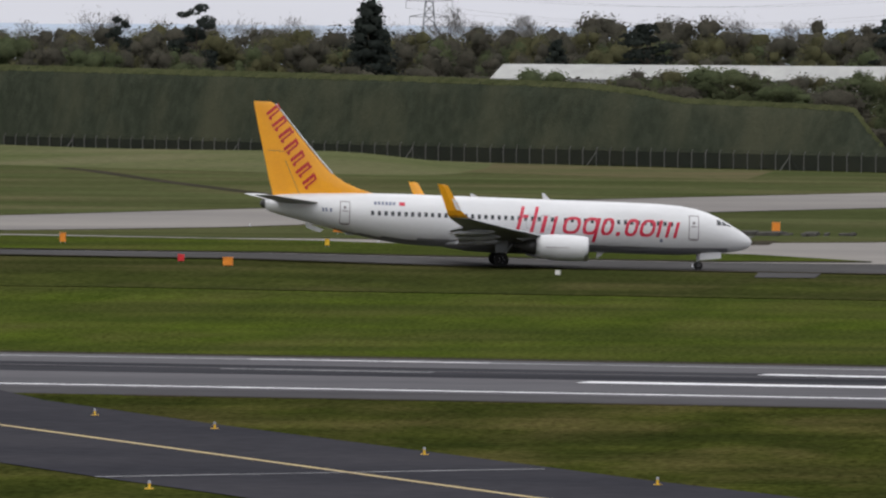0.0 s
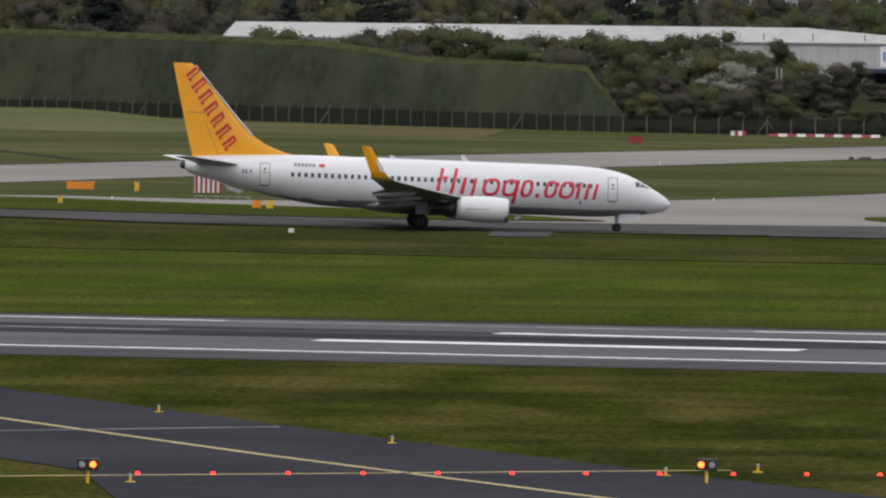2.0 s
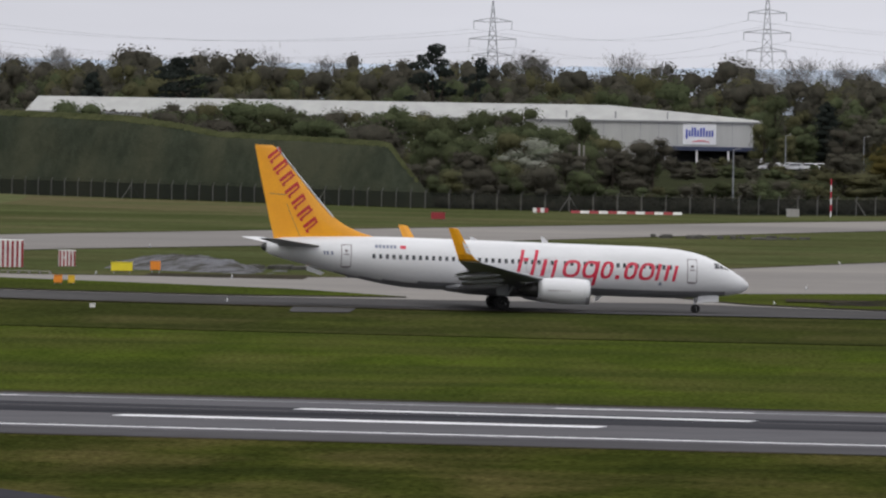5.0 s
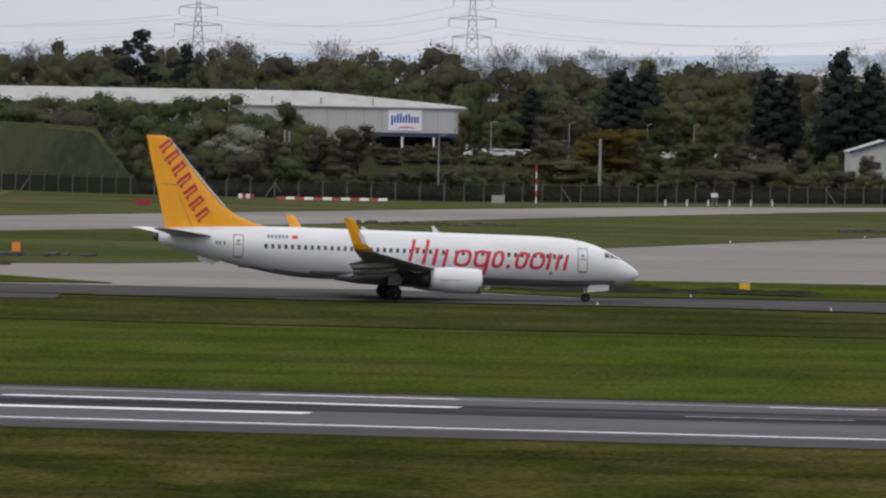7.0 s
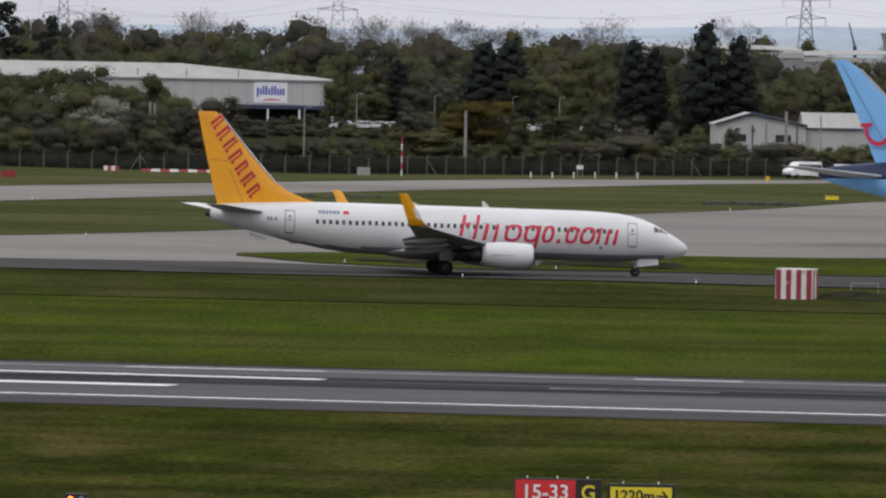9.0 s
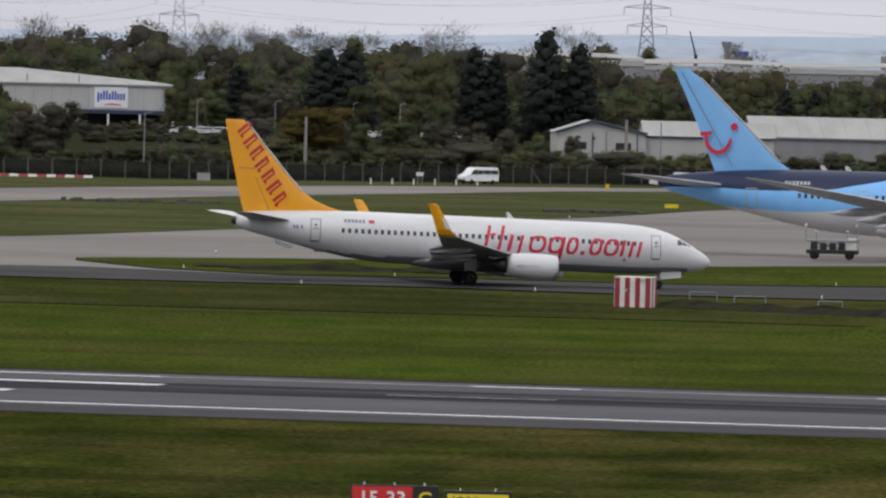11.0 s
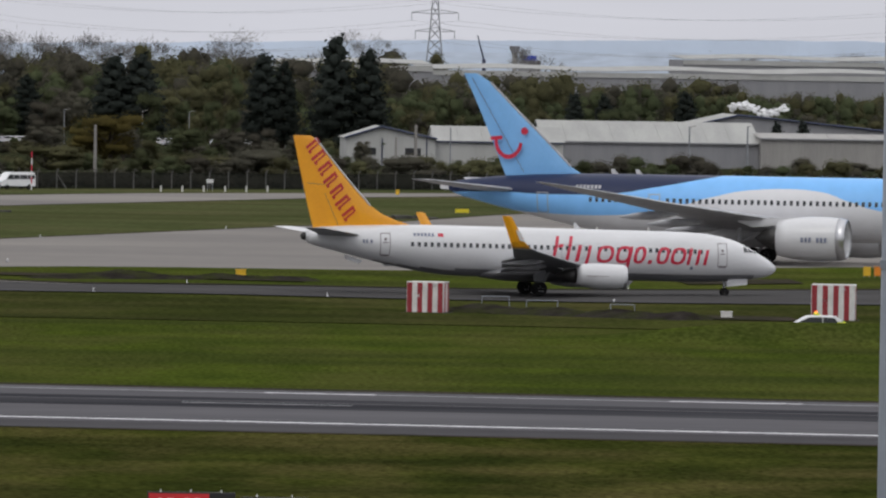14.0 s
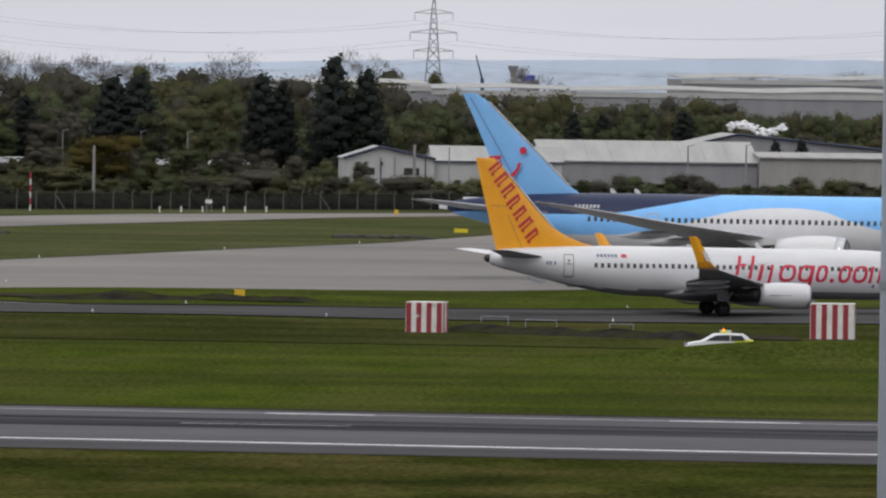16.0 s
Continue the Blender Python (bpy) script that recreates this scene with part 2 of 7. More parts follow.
for off, half in ((541.5, 4.6), (549.5, 2.4)):
    sheet("tyre_marks", runway_line(off - half), runway_line(off + half), RUBBER, -400, 400, 0.034, label="dark rubber tyre marks along the runway", category="tyre marks")
sheet("side_stripe", runway_line(516.4), runway_line(517.5), WHITELINE, -400, 400, 0.04, label="white runway side stripe", category="road marking")
sheet("side_stripe", runway_line(560.8), runway_line(561.9), FADED, -400, 400, 0.04, label="faded white runway side stripe", category="road marking")


def bar(x0, y0, x1, y1, width, mat, name="touchdown_bar", label="white painted touchdown bar on the runway", lift=0.045):
    d = Vector((x1 - x0, y1 - y0)).normalized()
    nrm = Vector((-d.y, d.x)) * width / 2
    bm = bmesh.new()
    n = max(2, int((Vector((x1 - x0, y1 - y0)).length) / 6))
    cols = []
    for i in range(n + 1):
        p = Vector((x0, y0)) + Vector((x1 - x0, y1 - y0)) * i / n
        cols.append([bm.verts.new((p.x + s * nrm.x, p.y + s * nrm.y, ground_z(p.x, p.y) + lift)) for s in (-1, 1)])
    for a, b in zip(cols, cols[1:]):
        bm.faces.new((a[0], b[0], b[1], a[1]))
    return tagged(part(name, bm, mat), label, "road marking", kind="structure")


bar(-33, 541, -7, 535, 2.6, WHITELINE)
bar(-24, 555.5, 1, 548, 2.0, WHITELINE)
bar(-54, 557, -42, 554, 0.9, FADED, "centreline_dash", "faded white runway centreline dash")
bar(-90, 565, -67, 560, 0.9, FADED, "centreline_dash", "faded white runway centreline dash")
bar(13, 540.5, 22, 538.5, 0.8, FADED, "centreline_dash", "faded white runway centreline dash")
for x0, x1 in ((18, 24), (40, 47), (-10, 1), (-54, -40)):
    bar(x0, 561.3 + RS * x0, x1, 561.3 + RS * x1, 1.0, WHITELINE, "side_stripe_piece", "bright repainted piece of runway side stripe", 0.05)

# the dark taxiway that joins the runway, nearest to the stand
bm = bmesh.new()
outline = [(-62, 521), (-58, 507), (-46, 477), (-34, 449), (-22.5, 422), (-10, 396), (10, 355), (40, 300), (-20, 300), (-33, 392), (-39, 406), (-45, 419), (-52, 435), (-75, 470), (-120, 520), (-120, 534)]
bm.faces.new([bm.verts.new((x, y, 0.055)) for x, y in outline])
bmesh.ops.triangulate(bm, faces=bm.faces)
tagged(part("near_taxiway", bm, DARKASPHALT), "dark asphalt taxiway joining the runway", "taxiway", kind="structure")
yl = [(-80, 528), (-56, 474), (-40, 437), (-27, 407), (-18, 388), (0, 350)]
for a, b in zip(yl, yl[1:]):
    bar(*a, *b, 0.45, YELLOWLINE, "yellow_centreline", "worn yellow taxiway centreline", 0.065)
bar(-46, 421, -28, 433, 0.4, FADED, "joint_line", "pale joint line on the dark taxiway", 0.065)
bar(-38, 385, -8, 399, 0.5, YELLOWLINE, "stop_line", "yellow stop line across the taxiway", 0.065)

PATHLINE = [(-400, 739.3), (400, 852.3)]
TAXI_NEAR = [(-400, 850), (-96, 800), (-59, 786), (-20, 787), (17, 786), (45, 783), (73, 776), (400, 700)]
A_TOP = [(-300, 800), (-119, 1003), (-74, 1112), (-37, 1192), (3, 1278), (28, 1325), (75, 1372), (200, 1425), (500, 1500)]
A_BOT = [(-300, 730), (-111, 927), (-91, 954), (-68, 1020), (-34, 1087), (10, 1208), (53, 1312), (75, 1345), (200, 1395), (500, 1460)]
AP_TOP = [(-300, 960), (-106, 892), (-85, 872), (-61, 876), (-28, 907), (-9, 947), (18, 1028), (35, 1079), (49, 1117), (68, 1196), (120, 1290), (500, 1380)]
FENCE_FOOT = [(-420, 1815), (-182, 1528), (-42, 1354), (0, 1342), (60, 1388), (120, 1432), (420, 1636)]
sheet("far_grass", A_TOP, FENCE_FOOT, PALEGRASS, -195, 300, 0.04, steps=120, label="pale mown grass along the perimeter fence", category="grass")
sheet("dry_strip", [(x, y - 92) for x, y in FENCE_FOOT], [(x, y - 4) for x, y in FENCE_FOOT], DRYGRASS, -128, -58, 0.06, steps=40, label="strip of dry brown grass before the fence", category="grass")
sheet("coarse_strip", [(-400, 700), (-90, 722), (-40, 716), (0, 708), (40, 702), (80, 690), (400, 640)], [(-400, 845), (-96, 796), (-59, 784), (-20, 785), (17, 784), (45, 781), (73, 774), (400, 698)], COARSE, -400, 400, 0.05, steps=160, label="coarse dull grass beside the taxiway", category="grass")
sheet("middle_grass", AP_TOP, A_BOT, PALEGRASS, -125, 300, 0.045, steps=110, label="pale mown grass between apron and far taxiway", category="grass")
sheet("far_taxiway", A_BOT, A_TOP, CONCRETE, -125, 450, 0.06, steps=110, label="pale concrete taxiway near the perimeter fence", category="taxiway")
sheet("apron", [(-400, 800), (400, 800)], AP_TOP, CONCRETE, -300, 450, 0.07, steps=150, across=14, label="wide pale concrete apron", category="apron")
sheet("taxiway", TAXI_NEAR, [(-400, 860), (-97, 818), (-78, 812), (-40, 815), (-5, 826), (0, 822), (10, 812), (33, 818), (77, 823), (400, 860)], TAXI, -400, 400, 0.09, steps=160, label="worn grey taxiway under the airliner", category="taxiway")
sheet("grass_wedge", [(-300, 846), (-97, 819), (-78, 814), (-40, 817), (-27, 826)], [(-300, 900), (-104, 878), (-73, 860), (-50, 853), (-37, 846), (-27, 828)], GRASS, -300, -27, 0.11, steps=80, label="strip of grass between two taxiways", category="grass")
sheet("grass_island", [(-6, 850), (0, 828), (10, 814), (33, 819), (77, 824), (400, 862)], [(-6, 858), (-2, 864), (12, 875), (50, 886), (82, 912), (400, 960)], GRASS, -6, 400, 0.11, steps=120, label="grass island between apron and taxiway", category="grass")
sheet("soil_strip", [(4, 836), (30, 830)], [(4, 846), (30, 838)], EARTH, 4, 30, 0.2, steps=30, label="strip of bare dark soil in the grass", category="soil")
sheet("soil_edge", [(-130, 806), (-96, 798), (-59, 784), (-20, 785), (-13, 786)], [(-130, 809), (-96, 801), (-59, 787), (-20, 788), (-13, 788.5)], EARTH, -130, -13, 0.12, steps=60, label="dark soil edge along the taxiway", category="soil")
sheet("soil_strip", [(36, 750), (40, 741), (46, 743), (52, 731), (62, 725)], [(36, 757), (62, 738)], EARTH, 36, 62, 0.12, steps=30, label="strip of bare dark soil in the grass", category="soil")
bm = bmesh.new()
bm.faces.new([bm.verts.new((x, y, ground_z(x, y) + 0.1)) for x, y in ((-34, 769), (-29.5, 771), (-29.5, 790), (-34.5, 789))])
tagged(part("paved_slab", bm, TAXI), "grey paved slab in the grass", "pavement", kind="structure")


def earth_line(points, width, x0, x1, lift):
    sheet("earth_edge", [(x, y - width) for x, y in points], points, EARTH, x0, x1, lift, steps=90, across=1, label="thin dark earth edge beside pavement", category="soil")


earth_line([(x, y + 1.5) for x, y in A_TOP], 3.0, -120, 300, 0.075)
earth_line(A_BOT, 3.0, -120, 300, 0.075)
earth_line([(x, y + 2.5) for x, y in AP_TOP], 3.0, -106, 300, 0.085)
earth_line([(-6, 851), (0, 829), (10, 815.5), (33, 820.5), (77, 825.5), (400, 863)], 2.4, -6, 300, 0.14)
earth_line([(-300, 848), (-97, 821), (-78, 816), (-40, 819), (-27, 827.5)], 2.2, -200, -27, 0.14)
sheet("soil_strip", [(62, 838), (72, 842)], [(62, 852), (72, 858)], EARTH, 62, 72, 0.2, steps=12, label="bare dark soil patch in the grass", category="soil")

# ---- the airliners ----
WHITE = material("white_aircraft_paint", (0.61, 0.61, 0.625), 0.32, second=(0.54, 0.54, 0.555), scale=0.5, stretch=(0.4, 1, 2), fine=0.04, coat=0.4)
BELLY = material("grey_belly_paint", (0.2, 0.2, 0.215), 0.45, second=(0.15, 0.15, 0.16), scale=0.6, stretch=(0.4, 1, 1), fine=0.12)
ORANGE = material("orange_yellow_paint", (0.82, 0.36, 0.012), 0.35, second=(0.76, 0.32, 0.012), scale=0.5, fine=0.05, coat=0.3)
RED = material("red_paint", (0.53, 0.016, 0.05), 0.4, second=(0.47, 0.015, 0.045), scale=0.8, fine=0.05)
DARKRED = material("dark_red_paint", (0.5, 0.03, 0.03), 0.4, second=(0.42, 0.028, 0.03), scale=0.8, fine=0.05)
WINGGREY = material("wing_grey_paint", (0.24, 0.245, 0.26), 0.4, second=(0.19, 0.195, 0.21), scale=0.7, fine=0.1)
FLAPGREY = material("flap_grey_paint", (0.4, 0.4, 0.42), 0.4, second=(0.3, 0.3, 0.32), scale=0.8, fine=0.1)
METAL = material("bare_polished_metal", (0.6, 0.6, 0.62), 0.3, 0.9, scale=1.0, fine=0.06)
DARKMETAL = material("burnt_dark_metal", (0.05, 0.048, 0.047), 0.5, 0.6, scale=2.0, fine=0.2)
GLASS = material("dark_window_glass", (0.02, 0.022, 0.028), 0.12, scale=2.0, fine=0.1, coat=0.5)
SEAM = material("dark_door_seam", (0.14, 0.11, 0.12), 0.6, scale=3.0, fine=0.2)
TYRE = material("tyre_rubber", (0.018, 0.018, 0.019), 0.8, second=(0.028, 0.027, 0.027), scale=6.0, fine=0.2)
STRUT = material("painted_strut", (0.5, 0.5, 0.52), 0.4, second=(0.35, 0.35, 0.37), scale=4.0, fine=0.2)
MARKBLUE = material("grey_blue_marking", (0.16, 0.18, 0.26), 0.5, scale=2.0, fine=0.1)
SKYBLUE = material("light_blue_paint", (0.2, 0.45, 0.8), 0.33, second=(0.18, 0.42, 0.76), scale=0.4, fine=0.04, coat=0.3)


class Hull:
    """A fuselage of elliptic stations (x, middle height, half height, half width), nose to the +x."""

    def __init__(self, stations):
        self.s = sorted(stations)

    def at(self, x):
        xs = [s[0] for s in self.s]
        return [float(np.interp(x, xs, [s[k] for s in self.s])) for k in (1, 2, 3)]

    def side(self, x, z, out=0.012, s=-1):
        c, h, w = self.at(x)
        k = max(-0.999, min(0.999, (z - c) / h))
        return Vector((x, s * (w * math.sqrt(1 - k * k) + out), z))

    def loft(self, n=40):
        bm = bmesh.new()
        xs = [s[0] for s in self.s]
        fine = []
        for a, b in zip(xs, xs[1:]):
            k = max(1, int((b - a) / 0.8))
            fine += [a + (b - a) * i / k for i in range(k)]
        fine.append(xs[-1])
        loops = []
        for x in fine:
            c, h, w = self.at(x)
            loops.append([(x, w * math.cos(2 * math.pi * i / n), c + h * math.sin(2 * math.pi * i / n)) for i in range(n)])
        return rings(bm, loops)

    def patch(self, bm, corners, nu=2, nv=4, out=0.015, s=-1):
        """A four-cornered patch (x, z) laid on the skin."""
        (a, b, c, d) = [Vector(p) for p in corners]
        g = []
        for i in range(nu + 1):
            u = i / nu
            p, q = a.lerp(b, u), d.lerp(c, u)
            g.append([bm.verts.new(self.side(*p.lerp(q, j / nv), out, s)) for j in range(nv + 1)])
        for e, f in zip(g, g[1:]):
            for j in range(nv):
                bm.faces.new((e[j], f[j], f[j + 1], e[j + 1]))
        return bm

    def outline(self, bm, x0, x1, z0, z1, t=0.06, s=-1):
        for c in (((x0, z0), (x1, z0), (x1, z0 + t), (x0, z0 + t)), ((x0, z1 - t), (x1, z1 - t), (x1, z1), (x0, z1)),
                  ((x0, z0), (x0 + t, z0), (x0 + t, z1), (x0, z1)), ((x1 - t, z0), (x1, z0), (x1, z1), (x1 - t, z1))):
            self.patch(bm, c, 1, 5, 0.018, s)
        return bm


def aerofoil(x_le, x_te, thick, y, z, n=9, twist=0.0):
    """A closed wing section in the plane of constant y."""
    c = x_le - x_te
    top, low = [], []
    for i in range(n + 1):
        u = (1 - math.cos(math.pi * i / n)) / 2
        t = 5 * thick * (0.2969 * math.sqrt(u) - 0.126 * u - 0.3516 * u * u + 0.2843 * u ** 3 - 0.1015 * u ** 4)
        top.append((x_le - c * u, y, z + t * 1.1 + twist * u))
        low.append((x_le - c * u, y, z - t * 0.8 + twist * u))
    return top + low[-2:0:-1]


def wing(sections, s):
    bm = bmesh.new()
    return rings(bm, [aerofoil(le, te, th, s * y, z) for y, le, te, z, th in sections])


def lathe(bm, profile, y, z, n=28, tip=0.0):
    """Turns a profile (x, radius) round an axis along x."""
    return rings(bm, [[(x, y + r * math.cos(2 * math.pi * i / n), z + tip * (x - profile[0][0]) + r * math.sin(2 * math.pi * i / n)) for i in range(n)] for x, r in profile], close_ends=True)


def wheel(parent, x, y, z, r, w, name="wheel"):
    """Tyre and hub; the wheel turns about its own middle."""
    o = new(name)
    o.parent = parent
    o.location = (x, y, z)
    bm = bmesh.new()
    prof = [(-w / 2, r * 0.62), (-w / 2, r * 0.86), (-w * 0.36, r * 0.97), (0, r), (w * 0.36, r * 0.97), (w / 2, r * 0.86), (w / 2, r * 0.62)]
    loops = [[(rr * math.cos(a), yy, rr * math.sin(a)) for a in [2 * math.pi * i / 24 for i in range(24)]] for yy, rr in prof]
    part("tyre", rings(bm, loops), TYRE, o, smooth=True)
    bm = bmesh.new()
    tube(bm, (0, -w * 0.42, 0), (0, w * 0.42, 0), r * 0.6, n=20)
    for i in range(5):
        a = 2 * math.pi * i / 5
        tube(bm, (r * 0.36 * math.cos(a), -w * 0.5, r * 0.36 * math.sin(a)), (r * 0.36 * math.cos(a), w * 0.5, r * 0.36 * math.sin(a)), r * 0.1, n=8)
    part("rim", bm, STRUT, o, "pale metal wheel rim")
    return o


SINK = 0.018  # the body sits slightly nose-down on its wheels


def twin_jet():
    plane = thing("airliner", "white twin-jet airliner with orange tail fin taxiing", "airliner")
    body = new("body")
    body.parent = plane
    body.matrix_basis = Matrix.Rotation(SINK, 4, "Y") @ Matrix.Rotation(radians(-0.6), 4, "X")
    hull = Hull([(19.72, 2.56, 0.05, 0.05), (19.66, 2.56, 0.2, 0.2), (19.5, 2.57, 0.38, 0.38), (19.2, 2.6, 0.59, 0.58), (18.8, 2.66, 0.78, 0.78), (18.3, 2.75, 0.97, 0.97), (17.8, 2.86, 1.15, 1.13), (17.0, 3.03, 1.4, 1.34), (16.2, 3.16, 1.6, 1.5),
                 (15.2, 3.25, 1.78, 1.66), (14.0, 3.3, 1.91, 1.78), (12.5, 3.33, 1.97, 1.86), (11, 3.34, 1.99, 1.88), (-5.5, 3.34, 1.99, 1.88), (-7.5, 3.38, 1.95, 1.87),
                 (-9.3, 3.48, 1.83, 1.8), (-12, 3.7, 1.55, 1.6), (-15, 3.98, 1.13, 1.2), (-17.2, 4.16, 0.8, 0.8), (-18.0, 4.2, 0.6, 0.55), (-18.35, 4.22, 0.4, 0.36)])
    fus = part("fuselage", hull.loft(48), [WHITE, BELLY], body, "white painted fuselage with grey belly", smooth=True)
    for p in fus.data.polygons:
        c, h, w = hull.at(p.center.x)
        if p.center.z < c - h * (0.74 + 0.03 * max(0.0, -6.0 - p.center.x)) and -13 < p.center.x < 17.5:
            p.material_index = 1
    # fairing under the wing
    bm = bmesh.new()
    fair = [(6.5, 0.2, 0.1), (5.5, 1.2, 0.45), (3.5, 1.75, 0.62), (0, 1.95, 0.68), (-2.5, 1.75, 0.6), (-4.2, 1.0, 0.4), (-5.0, 0.2, 0.1)]
    rings(bm, [[(x, w * math.cos(2 * math.pi * i / 24), 1.68 + h * math.sin(2 * math.pi * i / 24)) for i in range(24)] for x, w, h in fair])
    part("wing_fairing", bm, BELLY, body, "grey fairing under the wing root", smooth=True)
    # fin
    bm = bmesh.new()
    fin = [(4.7, -8.3, -17.75, 0.10), (5.2, -9.7, -17.85, 0.3), (5.55, -10.95, -17.95, 0.36), (6.05, -12.2, -18.1, 0.42), (6.75, -13.25, -18.28, 0.46), (8.1, -14.55, -18.6, 0.42), (10.05, -16.25, -19.08, 0.34), (11.9, -17.8, -19.5, 0.24), (12.12, -18.15, -19.53, 0.1)]
    loops = []
    for z, le, te, th in fin:
        loops.append([(x, z2 - z, z) for x, z2, _ in [(p[0], p[2], 0) for p in aerofoil(le, te, th * 0.55, 0, z)]])
    rings(bm, loops)
    finob = part("tail_fin", bm, ORANGE, body, "orange painted tail fin", smooth=False)
    bm = bmesh.new()
    edge = [(6.7, -13.2), (8.1, -14.5), (10.05, -16.2), (11.95, -17.8)]
    for (z0, x0), (z1, x1) in zip(edge, edge[1:]):
        tube(bm, (x0, 0, z0), (x1, 0, z1), 0.07, n=8)
    part("leading_edge", bm, METAL, finob, "bright metal leading edge")

    def fin_y(x, z):
        zs = [f[0] for f in fin]
        le, te, th = [float(np.interp(z, zs, [f[k] for f in fin])) for k in (1, 2, 3)]
        u = min(0.98, max(0.02, (le - x) / (le - te)))
        return 5 * th * 0.55 * 1.1 * (0.2969 * math.sqrt(u) - 0.126 * u - 0.3516 * u * u + 0.2843 * u ** 3 - 0.1015 * u ** 4)
    bm = bmesh.new()
    for (z0, x0), (z1, x1) in (((5.0, -15.7), (7.6, -16.9)), ((8.3, -17.0), (8.35, -18.3))):
        for s in (-1, 1):
            tube(bm, (x0, s * (fin_y(x0, z0) + 0.0), z0), (x1, s * (fin_y(x1, z1) - 0.006), z1), 0.02, n=6)
    part("rudder_seam", bm, SEAM, finob)
    # red marks down the fin: plain strokes in a slanting row
    a, b = Vector((-17.95, 11.3)), Vector((-14.95, 6.0))
    along = (b - a).normalized()
    cross = Vector((along.y, -along.x))
    for i in range(7):
        c = a.lerp(b, i / 6)
        for s in (-1, 1):
            def at(u, v):
                p = c + along * (u + 0.22 * v) + cross * v * 1.12
                return bm.verts.new((p.x, s * (fin_y(p.x, p.y) + 0.03), p.y))
            bm = bmesh.new()
            for u0, u1, v0, v1 in ((-0.34, -0.1, -0.56, 0.5 + 0.06 * (i % 2)), (0.06, 0.2, -0.4 - 0.12 * (i % 3), 0.5), (0.06, 0.34, 0.3, 0.48), (-0.1, 0.16, -0.55, -0.4)):
                bm.faces.new([at(u0, v0), at(u1, v0), at(u1, v1), at(u0, v1)])
            part("fin_mark", bm, DARKRED, finob, "plain red mark on the fin")
    # tailplane: the near half's shade painted as grey, the far half's light as white
    for s in (-1, 1):
        part("tailplane", wing([(0.6, -13.9, -17.5, 4.3, 0.3), (1.2, -14.3, -17.6, 4.4, 0.26), (7.0, -18.0, -19.6, 4.85, 0.12), (7.2, -18.5, -19.7, 4.87, 0.04)], s), WINGGREY if s < 0 else WHITE, body, "grey horizontal tailplane" if s < 0 else "horizontal tailplane, white for its sky-lit top")
    bm = bmesh.new()
    lathe(bm, [(-18.2, 0.36), (-18.6, 0.3), (-18.75, 0.1)], 0, 4.2, 16)
    part("exhaust_cone", bm, DARKMETAL, body)
    # wings, winglets, engines
    for s in (-1, 1):
        w = part("wing", wing([(0.8, 5.6, -2.6, 1.95, 0.95), (1.9, 5.0, -2.5, 2.05, 0.85), (5.6, 2.6, -2.6, 2.55, 0.5), (11, -0.25, -3.75, 3.05, 0.32), (16.6, -3.2, -4.95, 3.63, 0.18), (17.1, -3.55, -5.1, 3.75, 0.16)], s), WINGGREY, body, "grey swept wing")
        bm = bmesh.new()
        wl_sec = [(17.1, -3.55, -5.1, 3.75), (17.35, -3.85, -5.2, 3.9), (17.55, -4.2, -5.35, 4.25), (17.75, -4.75, -5.7, 5.15), (17.95, -5.35, -6.1, 6.15), (17.97, -5.6, -6.12, 6.25)]
        rings(bm, [[(le, s * (y - 0.0), z), ((le + te) / 2, s * (y + 0.07), z), (te, s * y, z), ((le + te) / 2, s * (y - 0.07), z)] for y, le, te, z in wl_sec])
        wlob = part("winglet", bm, ORANGE, w, "orange upturned winglet")
        bm = bmesh.new()
        for k in (0.0, 0.22, 0.44):
            x, z, yy = -4.45 - k * 0.5, 4.27 + k * 1.2, 17.62 + k * 0.12
            bm.faces.new([bm.verts.new((x + dx, s * yy - 0.13 if s < 0 else s * yy + 0.13, z + dz)) for dx, dz in ((0.3, 0.0), (0.1, 0.18), (-0.35, 0.42), (-0.2, 0.1))])
        part("winglet_mark", bm, WHITE, w, "small white mark on the winglet")
        for y0, y1, x0, x1, z0, z1 in ((2.0, 5.4, -2.45, -2.5, 1.95, 2.45), (5.7, 10.6, -2.6, -3.65, 2.5, 3.15)):
            bm = bmesh.new()
            rings(bm, [aerofoil(xx + 0.3, xx - 1.0, 0.14, s * yy, zz - 0.1, 6, -0.35) for yy, xx, zz in ((y0, x0, z0), (y1, x1, z1))])
            part("flap", bm, FLAPGREY, w, "pale grey extended flap")
        for y, x, z in ((3.9, -1.6, 1.95), (7.4, -1.9, 2.35), (10.2, -2.6, 2.75)):
            bm = bmesh.new()
            lathe(bm, [(x + 1.5, 0.04), (x + 1.0, 0.18), (x, 0.24), (x - 1.2, 0.18), (x - 2.1, 0.03)], s * y, z, 12, 0.07)
            part("flap_fairing", bm, FLAPGREY, w, "pale flap track fairing", smooth=True)
        e = new("engine")
        e.parent = body
        yy, zz = s * 4.83, 1.62
        bm = bmesh.new()
        rings(bm, [[(x, yy + r * 1.04 * math.cos(t), zz + (r * math.sin(t) if math.sin(t) > 0 else r * 0.93 * math.sin(t)) + dz) for t in [2 * math.pi * i / 32 for i in range(32)]]
                   for x, r, dz in ((5.6, 0.72, 0), (6.35, 0.78, 0), (6.5, 0.86, 0), (6.45, 0.93, 0), (6.1, 1.0, 0), (5.2, 1.06, 0), (4.0, 1.06, 0.01), (2.9, 0.93, 0.03), (2.5, 0.84, 0.04), (2.5, 0.6, 0.04))], close_ends=False)
        part("nacelle", bm, WHITE, e, "white engine nacelle", smooth=True)
        bm = bmesh.new()
